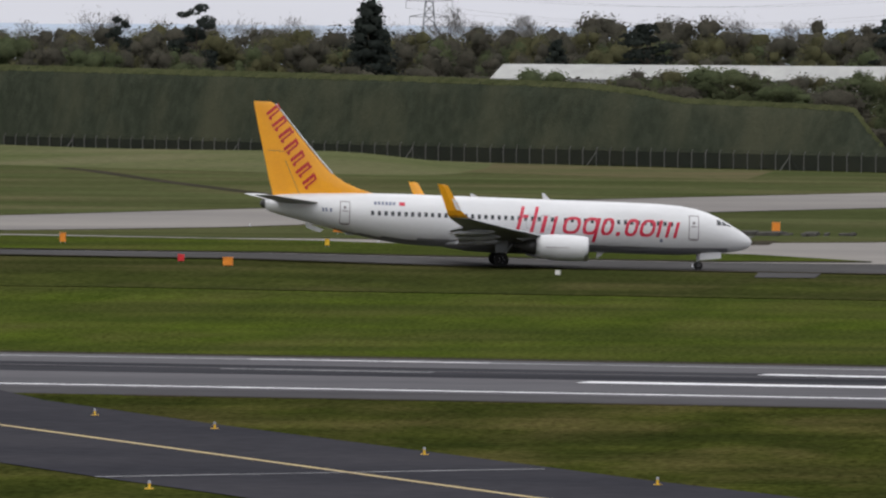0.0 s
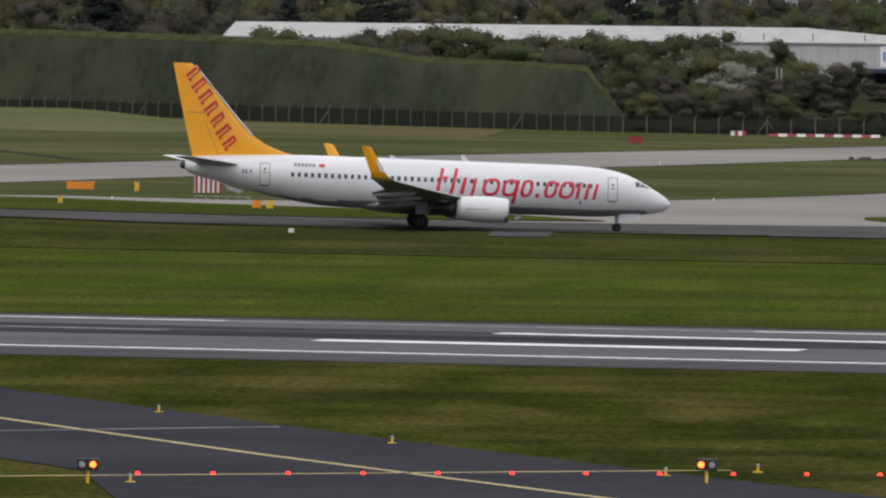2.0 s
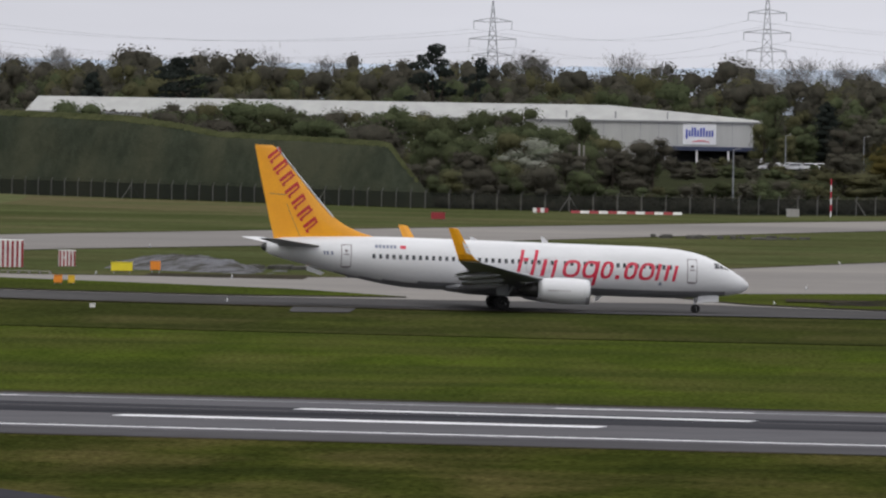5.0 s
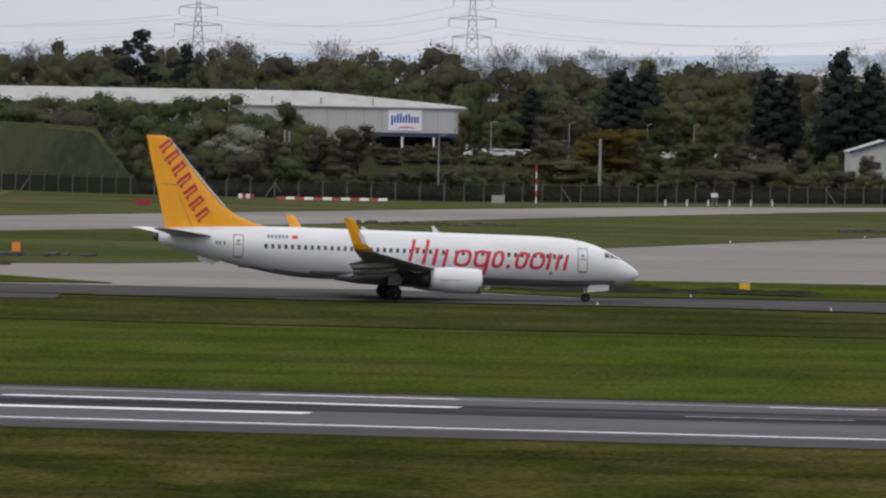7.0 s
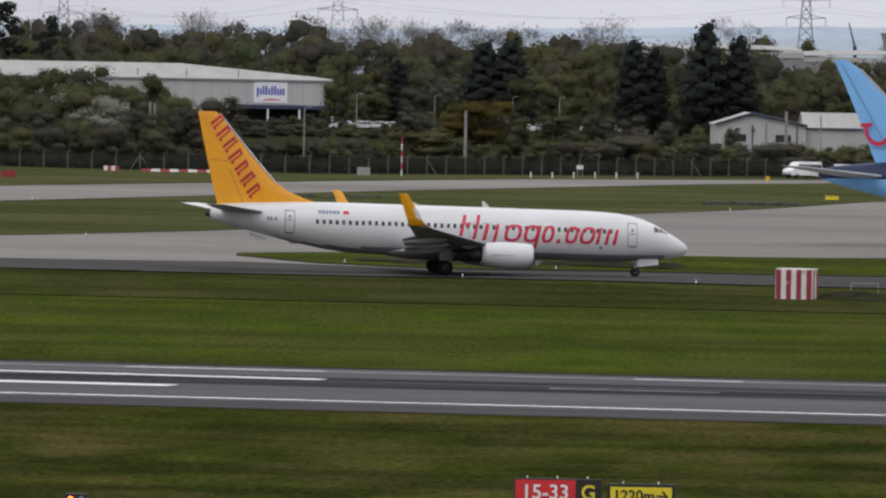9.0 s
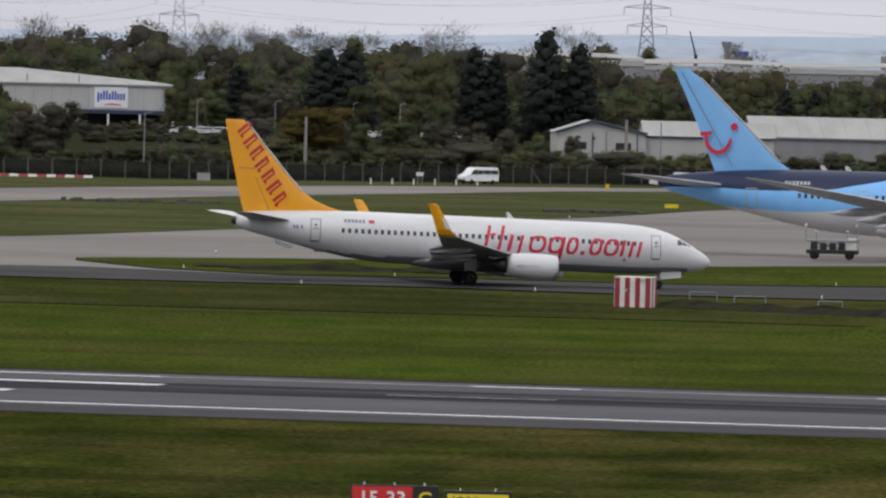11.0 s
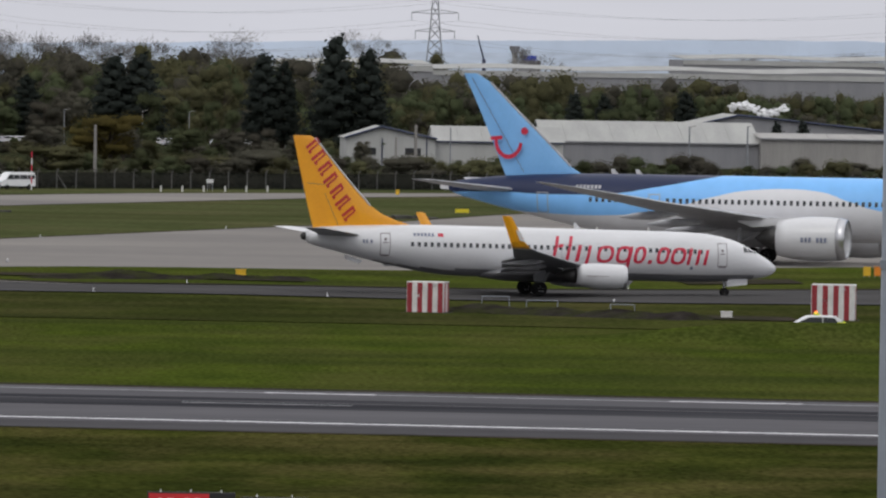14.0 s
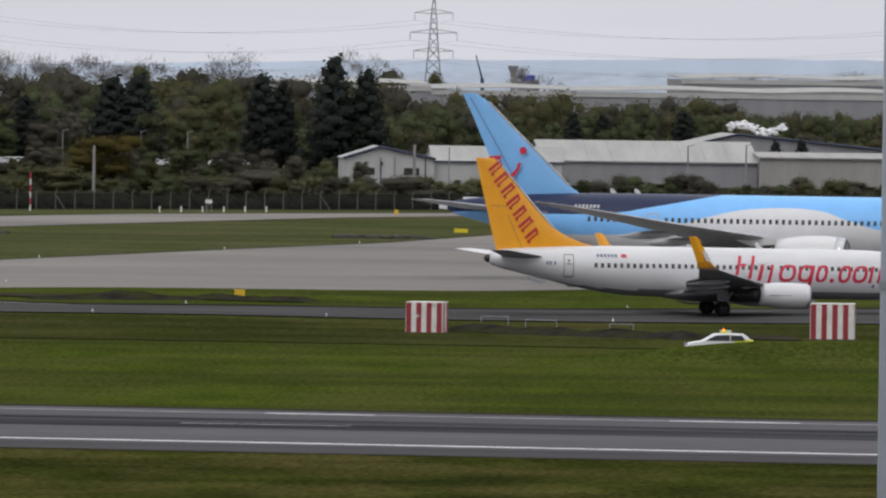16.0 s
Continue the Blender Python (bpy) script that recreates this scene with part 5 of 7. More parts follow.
# hills on the horizon, with the distance haze painted in as pale blue
HILLS = material("hazy_distant_hills", (0.5, 0.56, 0.66), 1.0, second=(0.43, 0.49, 0.58), scale=0.006, stretch=(1, 1, 6), fine=0.14)
FARHILLS = material("hazy_farthest_hills", (0.55, 0.62, 0.73), 1.0, second=(0.5, 0.57, 0.68), scale=0.004, fine=0.06)
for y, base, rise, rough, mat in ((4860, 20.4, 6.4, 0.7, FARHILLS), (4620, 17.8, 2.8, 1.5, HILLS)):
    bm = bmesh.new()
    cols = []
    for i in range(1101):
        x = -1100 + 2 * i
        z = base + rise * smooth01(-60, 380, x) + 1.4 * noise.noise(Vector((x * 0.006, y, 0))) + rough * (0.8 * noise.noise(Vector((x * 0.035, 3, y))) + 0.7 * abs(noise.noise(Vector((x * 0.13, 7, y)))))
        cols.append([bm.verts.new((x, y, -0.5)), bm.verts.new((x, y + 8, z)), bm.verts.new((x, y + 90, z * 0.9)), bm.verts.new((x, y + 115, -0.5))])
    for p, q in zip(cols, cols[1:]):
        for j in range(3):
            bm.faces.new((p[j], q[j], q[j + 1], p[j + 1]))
    tagged(part("backdrop_hills", bm, mat), "wooded hills on the horizon, haze painted as pale blue-grey", "hills", kind="structure")

# scrub close behind the fence
hedge_rng = random.Random(77)
scrub = []
for i in range(520):
    x = hedge_rng.uniform(-40, 150)
    y = line(FENCE, x) + hedge_rng.uniform(6, 40)
    r = hedge_rng.uniform(0.7, 1.9)
    scrub.append((x, y, hedge_rng.uniform(0.1, 0.9), r * 1.2, r * 0.9))
co, nn = leaf_cloud(scrub, 60000, 0.17, hedge_rng, 0.6)
tagged(part("scrub", cloud_mesh("scrub", co, nn), LEAF_BROWN), "low dark scrub close behind the fence", "scrub", kind="stuff")

# tufts that stand out of the mown infield and the rough verge
tuft_rs = np.random.RandomState(12)
for count, y0, y1, lo, hi, mat, label in ((36000, 572, 700, 0.02, 0.06, GRASS, "short grass tufts on the mown infield"), (36000, 395, 503, 0.02, 0.08, VERGE, "rough grass tufts beside the runway")):
    yy = tuft_rs.uniform(y0, y1, count)
    xx = tuft_rs.uniform(-0.125, 0.105, count) * yy
    yy = yy + RS * xx
    clump = np.array([noise.noise(Vector((x * 0.12, y * 0.03, y0))) + 0.6 * noise.noise(Vector((x * 0.5, y * 0.12, 9))) for x, y in zip(xx, yy)])
    keep = (clump > -0.15) & (yy < 770)
    if y0 < 500:  # clear of the dark taxiway
        keep &= (xx > np.interp(yy, (300, 355, 396, 422, 449, 477, 507, 521), (40, 10, -10, -22.5, -34, -46, -58, -62)) + 0.4) | (xx < np.interp(yy, (300, 392, 435, 470, 520), (-20, -33, -52, -75, -120)) - 0.4)
    xx, yy, clump = xx[keep], yy[keep], clump[keep]
    n = len(xx)
    zz = np.array([ground_z(x, y) for x, y in zip(xx, yy)])
    wd = tuft_rs.uniform(0.05, 0.2, n)
    ht = tuft_rs.uniform(lo, hi, n) * (0.8 + 0.7 * np.clip(clump, 0, 1))
    lean = tuft_rs.uniform(0.0, 0.12, (2, n))
    quad = np.stack([np.stack([xx + wd * i, yy + wd * 0.4 * i + lean[1] * j, zz + ht * j], 1) for i, j in ((-1, 0.0), (1, 0.0), (0.5, 1.0), (-0.6, 0.8))], 1)
    up = np.stack([lean[0] * 4 - 0.24, np.full(n, -0.2), np.ones(n)], 1)
    up /= np.linalg.norm(up, axis=1)[:, None]
    tagged(part("grass_tufts", cloud_mesh("grass_tufts", quad.reshape(-1, 3), np.repeat(up, 4, axis=0)), mat), label, "grass", kind="stuff")

# ---- the perimeter fence ----
POSTGREY = material("weathered_concrete_post", (0.155, 0.15, 0.145), 0.85, second=(0.11, 0.107, 0.103), scale=1.5, fine=0.2)
STEEL = material("galvanised_steel", (0.3, 0.31, 0.33), 0.5, 0.5, second=(0.22, 0.23, 0.25), scale=2.0, fine=0.15)
WIRE = material("dark_chain_link", (0.022, 0.024, 0.021), 0.9, scale=2.0, fine=0.2)
WIRE.node_tree.nodes["Principled BSDF"].inputs["Alpha"].default_value = 0.5
fence = thing("perimeter_fence", "tall chain-link perimeter fence on cranked concrete posts", "fence", kind="structure")
bm = bmesh.new()
box(bm, -0.055, 0.055, -0.055, 0.055, 0, 2.2)
box(bm, -0.045, 0.045, -0.045, 0.045, -0.02, 0.52, m=Matrix.Translation((0, 0, 2.18)) @ Matrix.Rotation(radians(35), 4, "Y"))
post_mesh = mesh_from(bm, "fence_post")
bm = bmesh.new()
box(bm, 0, 3.2, -0.012, 0.012, 0.05, 2.15)
panel_mesh = mesh_from(bm, "wire_panel")
bm = bmesh.new()
for z in (2.2, 2.38, 2.55):
    tube(bm, (0, 0.15 * (z - 2.1), z), (3.2, 0.15 * (z - 2.1), z), 0.015, n=4)
strand_mesh = mesh_from(bm, "barbed_strand")
for (x0, y0), (x1, y1) in zip(FENCE[1:], FENCE[2:]):
    a, b = Vector((x0, y0)), Vector((x1, min(y1, 1500) if x1 > 120 else y1))
    n = int((b - a).length / 3.2)
    ang = math.degrees(math.atan2(b.y - a.y, b.x - a.x))
    for i in range(n):
        p = a.lerp(b, i / n)
        if p.x > 190:
            break
        for name, me, mat in (("fence_post", post_mesh, POSTGREY), ("wire_panel", panel_mesh, WIRE), ("barbed_strand", strand_mesh, WIRE)):
            part(name, me, mat, fence).matrix_basis = pose(p.x, p.y, 0, 0, 0, ang)
        if i % 14 == 6:
            for side in (-1, 1):
                bm = bmesh.new()
                tube(bm, (p.x, p.y, 2.0), (p.x + side * 1.3, p.y - 0.3, 0), 0.06, n=6)
                part("brace", bm, POSTGREY, fence)

# ---- buildings ----
CLAD = material("white_metal_cladding", (0.43, 0.43, 0.42), 0.55, second=(0.38, 0.38, 0.37), scale=0.08, stretch=(4, 1, 0.3), fine=0.06)
ROOFPALE = material("pale_metal_roof", (0.34, 0.34, 0.325), 0.75, second=(0.28, 0.28, 0.27), scale=0.1, stretch=(3, 0.4, 1), fine=0.08)
GREYWALL = material("grey_metal_cladding", (0.25, 0.25, 0.265), 0.6, second=(0.215, 0.215, 0.23), scale=0.1, stretch=(4, 1, 0.3), fine=0.06)
BEIGE = material("beige_wall_cladding", (0.31, 0.3, 0.285), 0.65, second=(0.26, 0.25, 0.24), scale=0.1, stretch=(3, 1, 0.4), fine=0.08)
NAVY = material("navy_blue_trim", (0.03, 0.04, 0.09), 0.5, scale=0.5, fine=0.1)
BLUESIGN = material("blue_sign_paint", (0.03, 0.06, 0.42), 0.5, scale=0.5, fine=0.1)
SIGNWHITE = material("white_sign_panel", (0.75, 0.75, 0.77), 0.5, second=(0.68, 0.68, 0.7), scale=0.5, fine=0.04)
DARK = material("dark_opening", (0.02, 0.021, 0.024), 0.7, scale=0.5, fine=0.2)


def plate(points, thick=0.12):
    """A thin slab over three or four corners, thick downwards."""
    bm = bmesh.new()
    p = [Vector(q) for q in points]
    n = (p[1] - p[0]).cross(p[2] - p[0]).normalized()
    n = -n if n.z > 0 else n
    rings(bm, [p, [q + n * thick for q in p]])
    return bm


def wall_slab(x0, x1, y, z0, z1, t=0.3):
    bm = bmesh.new()
    box(bm, x0, x1, y, y + t, z0, z1)
    return bm


def warehouse():
    w = thing("warehouse", "long white metal-clad warehouse with a hipped pale roof", "warehouse")
    x0, x1, y0, y1, eave, ridge = -150.0, 4.3, 2125.0, 2205.0, 8.55, 11.6
    part("wall", wall_slab(x0, x1, y0, 0, eave), CLAD, w, "white ribbed front wall")
    bm = bmesh.new()
    box(bm, x1 - 0.3, x1, y0 + 0.3, y1, 0, eave)
    part("wall", bm, CLAD, w, "white ribbed end wall")
    bm = bmesh.new()
    box(bm, x0, x1, y1, y1 + 0.3, 0, eave)
    part("wall", bm, CLAD, w)
    bm = bmesh.new()
    box(bm, x0, x0 + 0.3, y0 + 0.3, y1, 0, eave)
    part("wall", bm, CLAD, w)
    for pts in (((x0, y0 - 0.3, eave + 0.1), (x1 + 0.3, y0 - 0.3, eave + 0.1), (-28, 2165, ridge), (x0, 2165, ridge)), ((x0, 2165, ridge), (-28, 2165, ridge), (x1 + 0.3, y1, eave + 0.1), (x0, y1, eave + 0.1)), ((x1 + 0.3, y0 - 0.3, eave + 0.1), (x1 + 0.3, y1, eave + 0.1), (-28, 2165, ridge))):
        part("roof", plate(pts), ROOFPALE, w, "pale metal roof slope")
    part("gutter", wall_slab(x0, x1 + 0.2, y0 - 0.45, eave - 0.22, eave + 0.02, 0.4), GREYWALL, w, "grey eaves gutter")
    for i in range(40):
        part("cladding_rib", wall_slab(x0 + 2 + i * 3.85, x0 + 2.08 + i * 3.85, y0 - 0.06, 3.4, eave - 0.25, 0.06), GREYWALL, w)
    for x in (-36.5, -26.2, -15.3, -48):
        bm = bmesh.new()
        tube(bm, (x, y0 + 4, eave + 0.2), (x, y0 + 4, eave + 1.9), 0.16, n=8)
        part("roof_pipe", bm, GREYWALL, w)
    part("sign_panel", wall_slab(-12.0, -5.0, y0 - 0.2, 3.75, 8.1, 0.14), SIGNWHITE, w, "white sign panel with plain blue bars")
    for i, (h0, h1) in enumerate(((4.9, 6.9), (5.4, 6.7), (5.4, 7.3), (5.4, 7.3), (5.4, 6.7), (5.4, 7.2), (5.4, 7.3), (5.4, 6.7), (5.4, 6.7), (5.4, 6.7))):
        part("sign_bar", wall_slab(-11.4 + i * 0.6, -11.02 + i * 0.6, y0 - 0.26, h0, h1, 0.05), BLUESIGN, w, "plain blue bar on the sign")
    bm = bmesh.new()
    n = 12
    rings(bm, [[(-8.6 + 1.9 * math.cos(a) + 0.4, y0 - 0.3 + d, 4.0 + k * math.sin(a)) for a in [math.pi * i / n for i in range(n + 1)] for k in (0.65,)] + [(-8.6 + 1.9 * math.cos(a) + 0.4, y0 - 0.3 + d, 4.0 + 0.38 * math.sin(a)) for a in [math.pi * i / n for i in range(n, -1, -1)]] for d in (0, 0.06)])
    part("sign_swoosh", bm, RED, w, "plain red arc on the sign")
    bm = bmesh.new()
    box(bm, -17, 6.5, y0 - 9, y0 - 0.5, 2.55, 3.35)
    part("canopy", bm, NAVY, w, "navy blue loading canopy")
    # a flat dark slab on the wall paints the shade inside the bay
    bm = bmesh.new()
    box(bm, -17, 4.2, y0 - 0.42, y0 - 0.1, 0.0, 2.5)
    part("loading_bay", bm, DARK, w, "dark slab for the shade in the loading bay")
    for x in (-15.5, -9, -2.4, 4.5):
        bm = bmesh.new()
        box(bm, x - 0.2, x + 0.2, y0 - 8.9, y0 - 8.5, 0, 2.6)
        part("canopy_post", bm, SIGNWHITE, w, "white canopy post")
    return w


warehouse()


def shed(x0, x1, y0, depth, eave, peak, wall_mat, roof_mat, label, trim=NAVY, along=False, peak_x=None, bays=0):
    """A gabled shed: the gable faces the airfield, or with along the ridge runs along the front."""
    s = thing("shed", label, "shed")
    y1 = y0 + depth
    if along:
        part("wall", wall_slab(x0, x1, y0, 0, eave), wall_mat, s)
        part("wall", wall_slab(x0, x1, y1, 0, eave), wall_mat, s)
        for x in (x0, x1 - 0.3):
            bm = bmesh.new()
            prism(bm, [(y0 + 0.3, 0), (y1, 0), (y1, eave), ((y0 + y1) / 2, peak), (y0 + 0.3, eave)], "x", x, x + 0.3)
            part("gable_wall", bm, wall_mat, s)
        ym = (y0 + y1) / 2
        part("roof", plate(((x0 - 0.3, y0 - 0.4, eave), (x1 + 0.3, y0 - 0.4, eave), (x1 + 0.3, ym, peak + 0.15), (x0 - 0.3, ym, peak + 0.15))), roof_mat, s)
        part("roof", plate(((x0 - 0.3, y1 + 0.4, eave), (x1 + 0.3, y1 + 0.4, eave), (x1 + 0.3, ym, peak + 0.15), (x0 - 0.3, ym, peak + 0.15))), roof_mat, s)
        part("gutter", wall_slab(x0, x1, y0 - 0.5, eave - 0.25, eave - 0.02, 0.4), trim, s)
        for i in range(int((x1 - x0) / 4)):
            part("cladding_rib", wall_slab(x0 + 2 + 4 * i, x0 + 2.1 + 4 * i, y0 - 0.06, 0.2, eave - 0.3, 0.06), wall_mat, s)
            part("roof_seam", plate(((x0 + 4 * i, y0 - 0.38, eave + 0.06), (x0 + 4 * i + 0.14, y0 - 0.38, eave + 0.06), (x0 + 4 * i + 0.14, ym, peak + 0.21), (x0 + 4 * i, ym, peak + 0.21)), 0.05), roof_mat, s)
    else:
        xm = (x0 + x1) / 2 if peak_x is None else peak_x
        for y in (y0, y1):
            bm = bmesh.new()
            prism(bm, [(x0, 0), (x1, 0), (x1, eave), (xm, peak), (x0, eave)], "y", y, y + 0.3)
            part("gable_wall", bm, wall_mat, s)
        for x in (x0, x1 - 0.3):
            bm = bmesh.new()
            box(bm, x, x + 0.3, y0 + 0.3, y1, 0, eave)
            part("wall", bm, wall_mat, s)
        for xe in (x0 - 0.3, x1 + 0.3):
            part("roof", plate(((xe, y0 - 0.5, eave), (xm, y0 - 0.5, peak + 0.12), (xm, y1 + 0.5, peak + 0.12), (xe, y1 + 0.5, eave))), roof_mat, s)
            bm = bmesh.new()
            tube(bm, (xe, y0 - 0.55, eave), (xm, y0 - 0.55, peak + 0.05), 0.17, n=6)
            part("verge_trim", bm, trim, s, "navy blue verge trim")
        for i in range(bays):
            x = x0 + (x1 - x0) * (i + 0.5) / bays
            part("window", wall_slab(x - 1.3, x + 1.3, y0 - 0.05, 1.8, 3.0, 0.05), DARK, s, "dark window strip")
            part("downpipe", wall_slab(x + 2.2, x + 2.4, y0 - 0.12, 0, eave, 0.1), trim, s)
    return s


shed(67.6, 82.5, 1690, 26, 4.6, 6.5, CLAD, ROOFPALE, "white gabled shed with navy trim behind the fence", bays=2, peak_x=73.5)
shed(82.6, 104.0, 1692, 26, 4.3, 6.6, CLAD, ROOFPALE, "white metal shed with a pale roof", along=True)
shed(102.5, 139.2, 1722, 40, 4.35, 7.6, GREYWALL, ROOFPALE, "long grey warehouse with a pale ribbed roof", along=True, trim=GREYWALL)
shed(139.3, 200.0, 1719, 30, 5.35, 6.0, BEIGE, BEIGE, "low beige building with a flat parapet", along=True, trim=GREYWALL)
shed(129.0, 174.0, 1800, 40, 5.7, 8.7, GREYWALL, ROOFPALE, "grey gabled warehouse with navy trim", peak_x=142.0)
shed(174.2, 230.0, 1805, 40, 5.9, 8.4, GREYWALL, ROOFPALE, "grey gabled warehouse with navy trim", peak_x=196.0)


def wave_shed(x0, x1, y0, z0, z1, label):
    s = thing("warehouse", label, "warehouse")
    part("wall", wall_slab(x0, x1, y0, 0, z0 - 1.6), GREYWALL, s)
    part("fascia", wall_slab(x0, x1, y0 - 0.3, z0 - 1.6, z0 - 0.2), CLAD, s, "pale fascia band")
    bm = bmesh.new()
    cols = []
    for i in range(61):
        x = x0 + (x1 - x0) * i / 60
        z = z0 + 0.45 * (z1 - z0) * (0.8 - 0.5 * math.cos(2 * math.pi * (x - x0) / 46))
        cols.append([bm.verts.new((x, y0 - 0.6, z - 0.2)), bm.verts.new((x, y0 - 0.6, z)), bm.verts.new((x, y0 + 60, z + 1.0)), bm.verts.new((x, y0 + 60, z + 0.8))])
    for p, q in zip(cols, cols[1:]):
        for j in range(4):
            bm.faces.new((p[j], q[j], q[(j + 1) % 4], p[(j + 1) % 4]))
    part("roof", bm, ROOFPALE, s, "pale wave-shaped metal roof")
    for x in (x0, x1 - 0.4):
        bm = bmesh.new()
        box(bm, x, x + 0.4, y0 + 0.4, y0 + 60, 0, z0 - 0.2)
        part("wall", bm, GREYWALL, s)
    return s


wave_shed(88, 127, 2620, 15.8, 16.9, "distant white warehouse above the trees")
wave_shed(129, 330, 2720, 14.7, 15.9, "distant long warehouse with a wavy pale roof")
wave_shed(219, 330, 2990, 18.4, 19.6, "distant tall warehouse with a wavy pale roof")

# steam over the roofs, in small pale puffs
STEAM = material("white_steam", (0.85, 0.85, 0.86), 1.0, second=(0.75, 0.75, 0.77), scale=0.4, fine=0.05)
bm = bmesh.new()
sr = random.Random(8)
for i in range(170):
    u = sr.random()
    r = sr.uniform(0.1, 0.42) * (1 - 0.3 * u)
    m = Matrix.Translation((142.5 + 10.5 * u + sr.uniform(-0.3, 0.3), 1830 + sr.uniform(-2, 2), 9.6 + 1.7 * math.sin(u * 7) * 0.4 + sr.uniform(-0.6, 0.7))) @ Matrix.Diagonal((r * 1.3, r, r * 0.7, 1))
    bmesh.ops.create_icosphere(bm, subdivisions=2, radius=1.0, matrix=m)
for v in bm.verts:
    v.co += Vector((noise.noise(v.co * 2.0), 0, noise.noise(v.co * 2.3 + Vector((5, 0, 0))))) * 0.25
tagged(part("steam_plume", bm, STEAM, smooth=True), "white steam drifting over the grey roofs", "steam", kind="stuff")

# ---- pylons, wires, masts ----


def pylon(x, y, height, arms, width):
    p = thing("pylon", "tall grey lattice electricity pylon beyond the trees", "pylon", pose(x, y, 0), group="pylons")
    def half(z):
        return float(np.interp(z, (0, height * 0.55, height * 0.8, height), (4.2, 1.7, 0.9, 0.15)))
    n = 13
    zs = [height * (1 - (1 - i / n) ** 1.15) for i in range(n + 1)]
    for sx in (-1, 1):
        for sy in (-1, 1):
            bm = bmesh.new()
            rings(bm, [[(sx * half(z) + 0.15 * math.cos(q), sy * half(z) + 0.15 * math.sin(q), z) for q in (0.8, 2.36, 3.93, 5.5)] for z in zs])
            part("leg", bm, STEEL, p)
    bm = bmesh.new()
    for a, b in zip(zs, zs[1:]):
        for sy in (-1, 1):
            for sx in (-1, 1):
                tube(bm, (-sx * half(a), sy * half(a), a), (sx * half(b), sy * half(b), b), 0.09, n=4, caps=False)
    part("bracing", bm, STEEL, p)
    for z, w in arms:
        bm = bmesh.new()
        for s in (-1, 1):
            tube(bm, (0, 0, z + 1.1), (s * w, 0, z), 0.11, n=4)
            tube(bm, (0, 0, z - 0.4), (s * w, 0, z), 0.11, n=4)
        part("cross_arm", bm, STEEL, p)
        for s in (-1, 1):
            bm = bmesh.new()
            tube(bm, (s * w, 0, z), (s * w, 0, z - 2.6), 0.11, n=6)
            part("insulator", bm, STEEL, p)
    return p


PYLONS = [(-253.0, 3300, 40.5), (-81.0, 3300, 41.0), (8.2, 3300, 46.0), (160.5, 3300, 46.0), (330, 3300, 46)]
for x, y, h in PYLONS:
    pylon(x, y, h, [(h * 0.84, 6.2), (h * 0.7, 7.6), (h * 0.57, 6.4)], 1)
for (x0, y0, h0), (x1, y1, h1) in zip(PYLONS, PYLONS[1:]):
    for k, w in ((0.84, 6.2), (0.7, 7.6), (0.57, 6.4)):
        for s in (-1, 1):
            bm = bmesh.new()
            pts = [Vector((x0 + (x1 - x0) * u + s * w, y0, h0 * k - 2.6 + (h1 * k - h0 * k) * u - 5.0 * 4 * u * (1 - u))) for u in [i / 10 for i in range(11)]]
            rings(bm, [[(q.x, q.y + 0.035 * math.cos(k2), q.z + 0.035 * math.sin(k2)) for k2 in (0.0, 2.1, 4.2)] for q in pts])
            tagged(part("power_line", bm, STEEL), "thin power line between two pylons", "power line", group="power lines")


def pole(x, y, height, r, mat, label, name="pole", lamp=False, bands=0):
    p = thing(name, label, "pole", pose(x, y, 0))
    if bands:
        for i in range(bands):
            bm = bmesh.new()
            tube(bm, (0, 0, height * i / bands), (0, 0, height * (i + 1) / bands), r, n=10)
            part("band", bm, (SIGNWHITE, RED)[i % 2], p)
    else:
        bm = bmesh.new()
        tube(bm, (0, 0, 0), (0, 0, height), r * 1.15, r * 0.85, n=10)
        part("shaft", bm, mat, p)
    if lamp:
        bm = bmesh.new()
        tube(bm, (0, 0, height - 0.1), (0.9, -0.3, height + 0.15), 0.05, n=6)
        box(bm, 0.6, 1.1, -0.45, -0.2, height + 0.05, height + 0.18, 0.03)
        part("lamp_head", bm, BEIGE, p)
    return p


WOOD = material("weathered_pole_timber", (0.3, 0.285, 0.27), 0.85, second=(0.2, 0.19, 0.18), scale=1.0, stretch=(4, 4, 0.4), fine=0.2)
pole(-25.0, 1580, 7.4, 0.2, WOOD, "tall weathered timber pole behind the fence")
pole(-24.3, 1580, 7.2, 0.2, WOOD, "tall weathered timber pole behind the fence")
pole(-0.9, 1440, 8.0, 0.1, STEEL, "slim grey lamp post behind the fence", "lamp_post", True)
pole(23.6, 1545, 7.2, 0.24, WOOD, "thick weathered timber post behind the fence")
pole(12.1, 1338, 5.1, 0.09, STEEL, "red and white banded pole by the fence", "marker_pole", bands=6)
pole(66.5, 1480, 6.6, 0.16, WOOD, "slim timber pole behind the fence")
pole(74.5, 1589, 7.6, 0.28, WOOD, "pale timber pole before the sheds")
pole(80.5, 1600, 7.2, 0.12, STEEL, "slim dark pole before the sheds")
pole(122.0, 1650, 7.6, 0.16, STEEL, "slim lamp post by the warehouse", "lamp_post", True)
pole(131.5, 1650, 7.8, 0.16, STEEL, "slim lamp post by the warehouse", "lamp_post", True)
for az in (0.0045, 0.0122, 0.0199, 0.0245, 0.034):
    pole(1980 * az, 1980, 6.8, 0.1, STEEL, "slim car park lamp post among trees", "lamp_post", True)
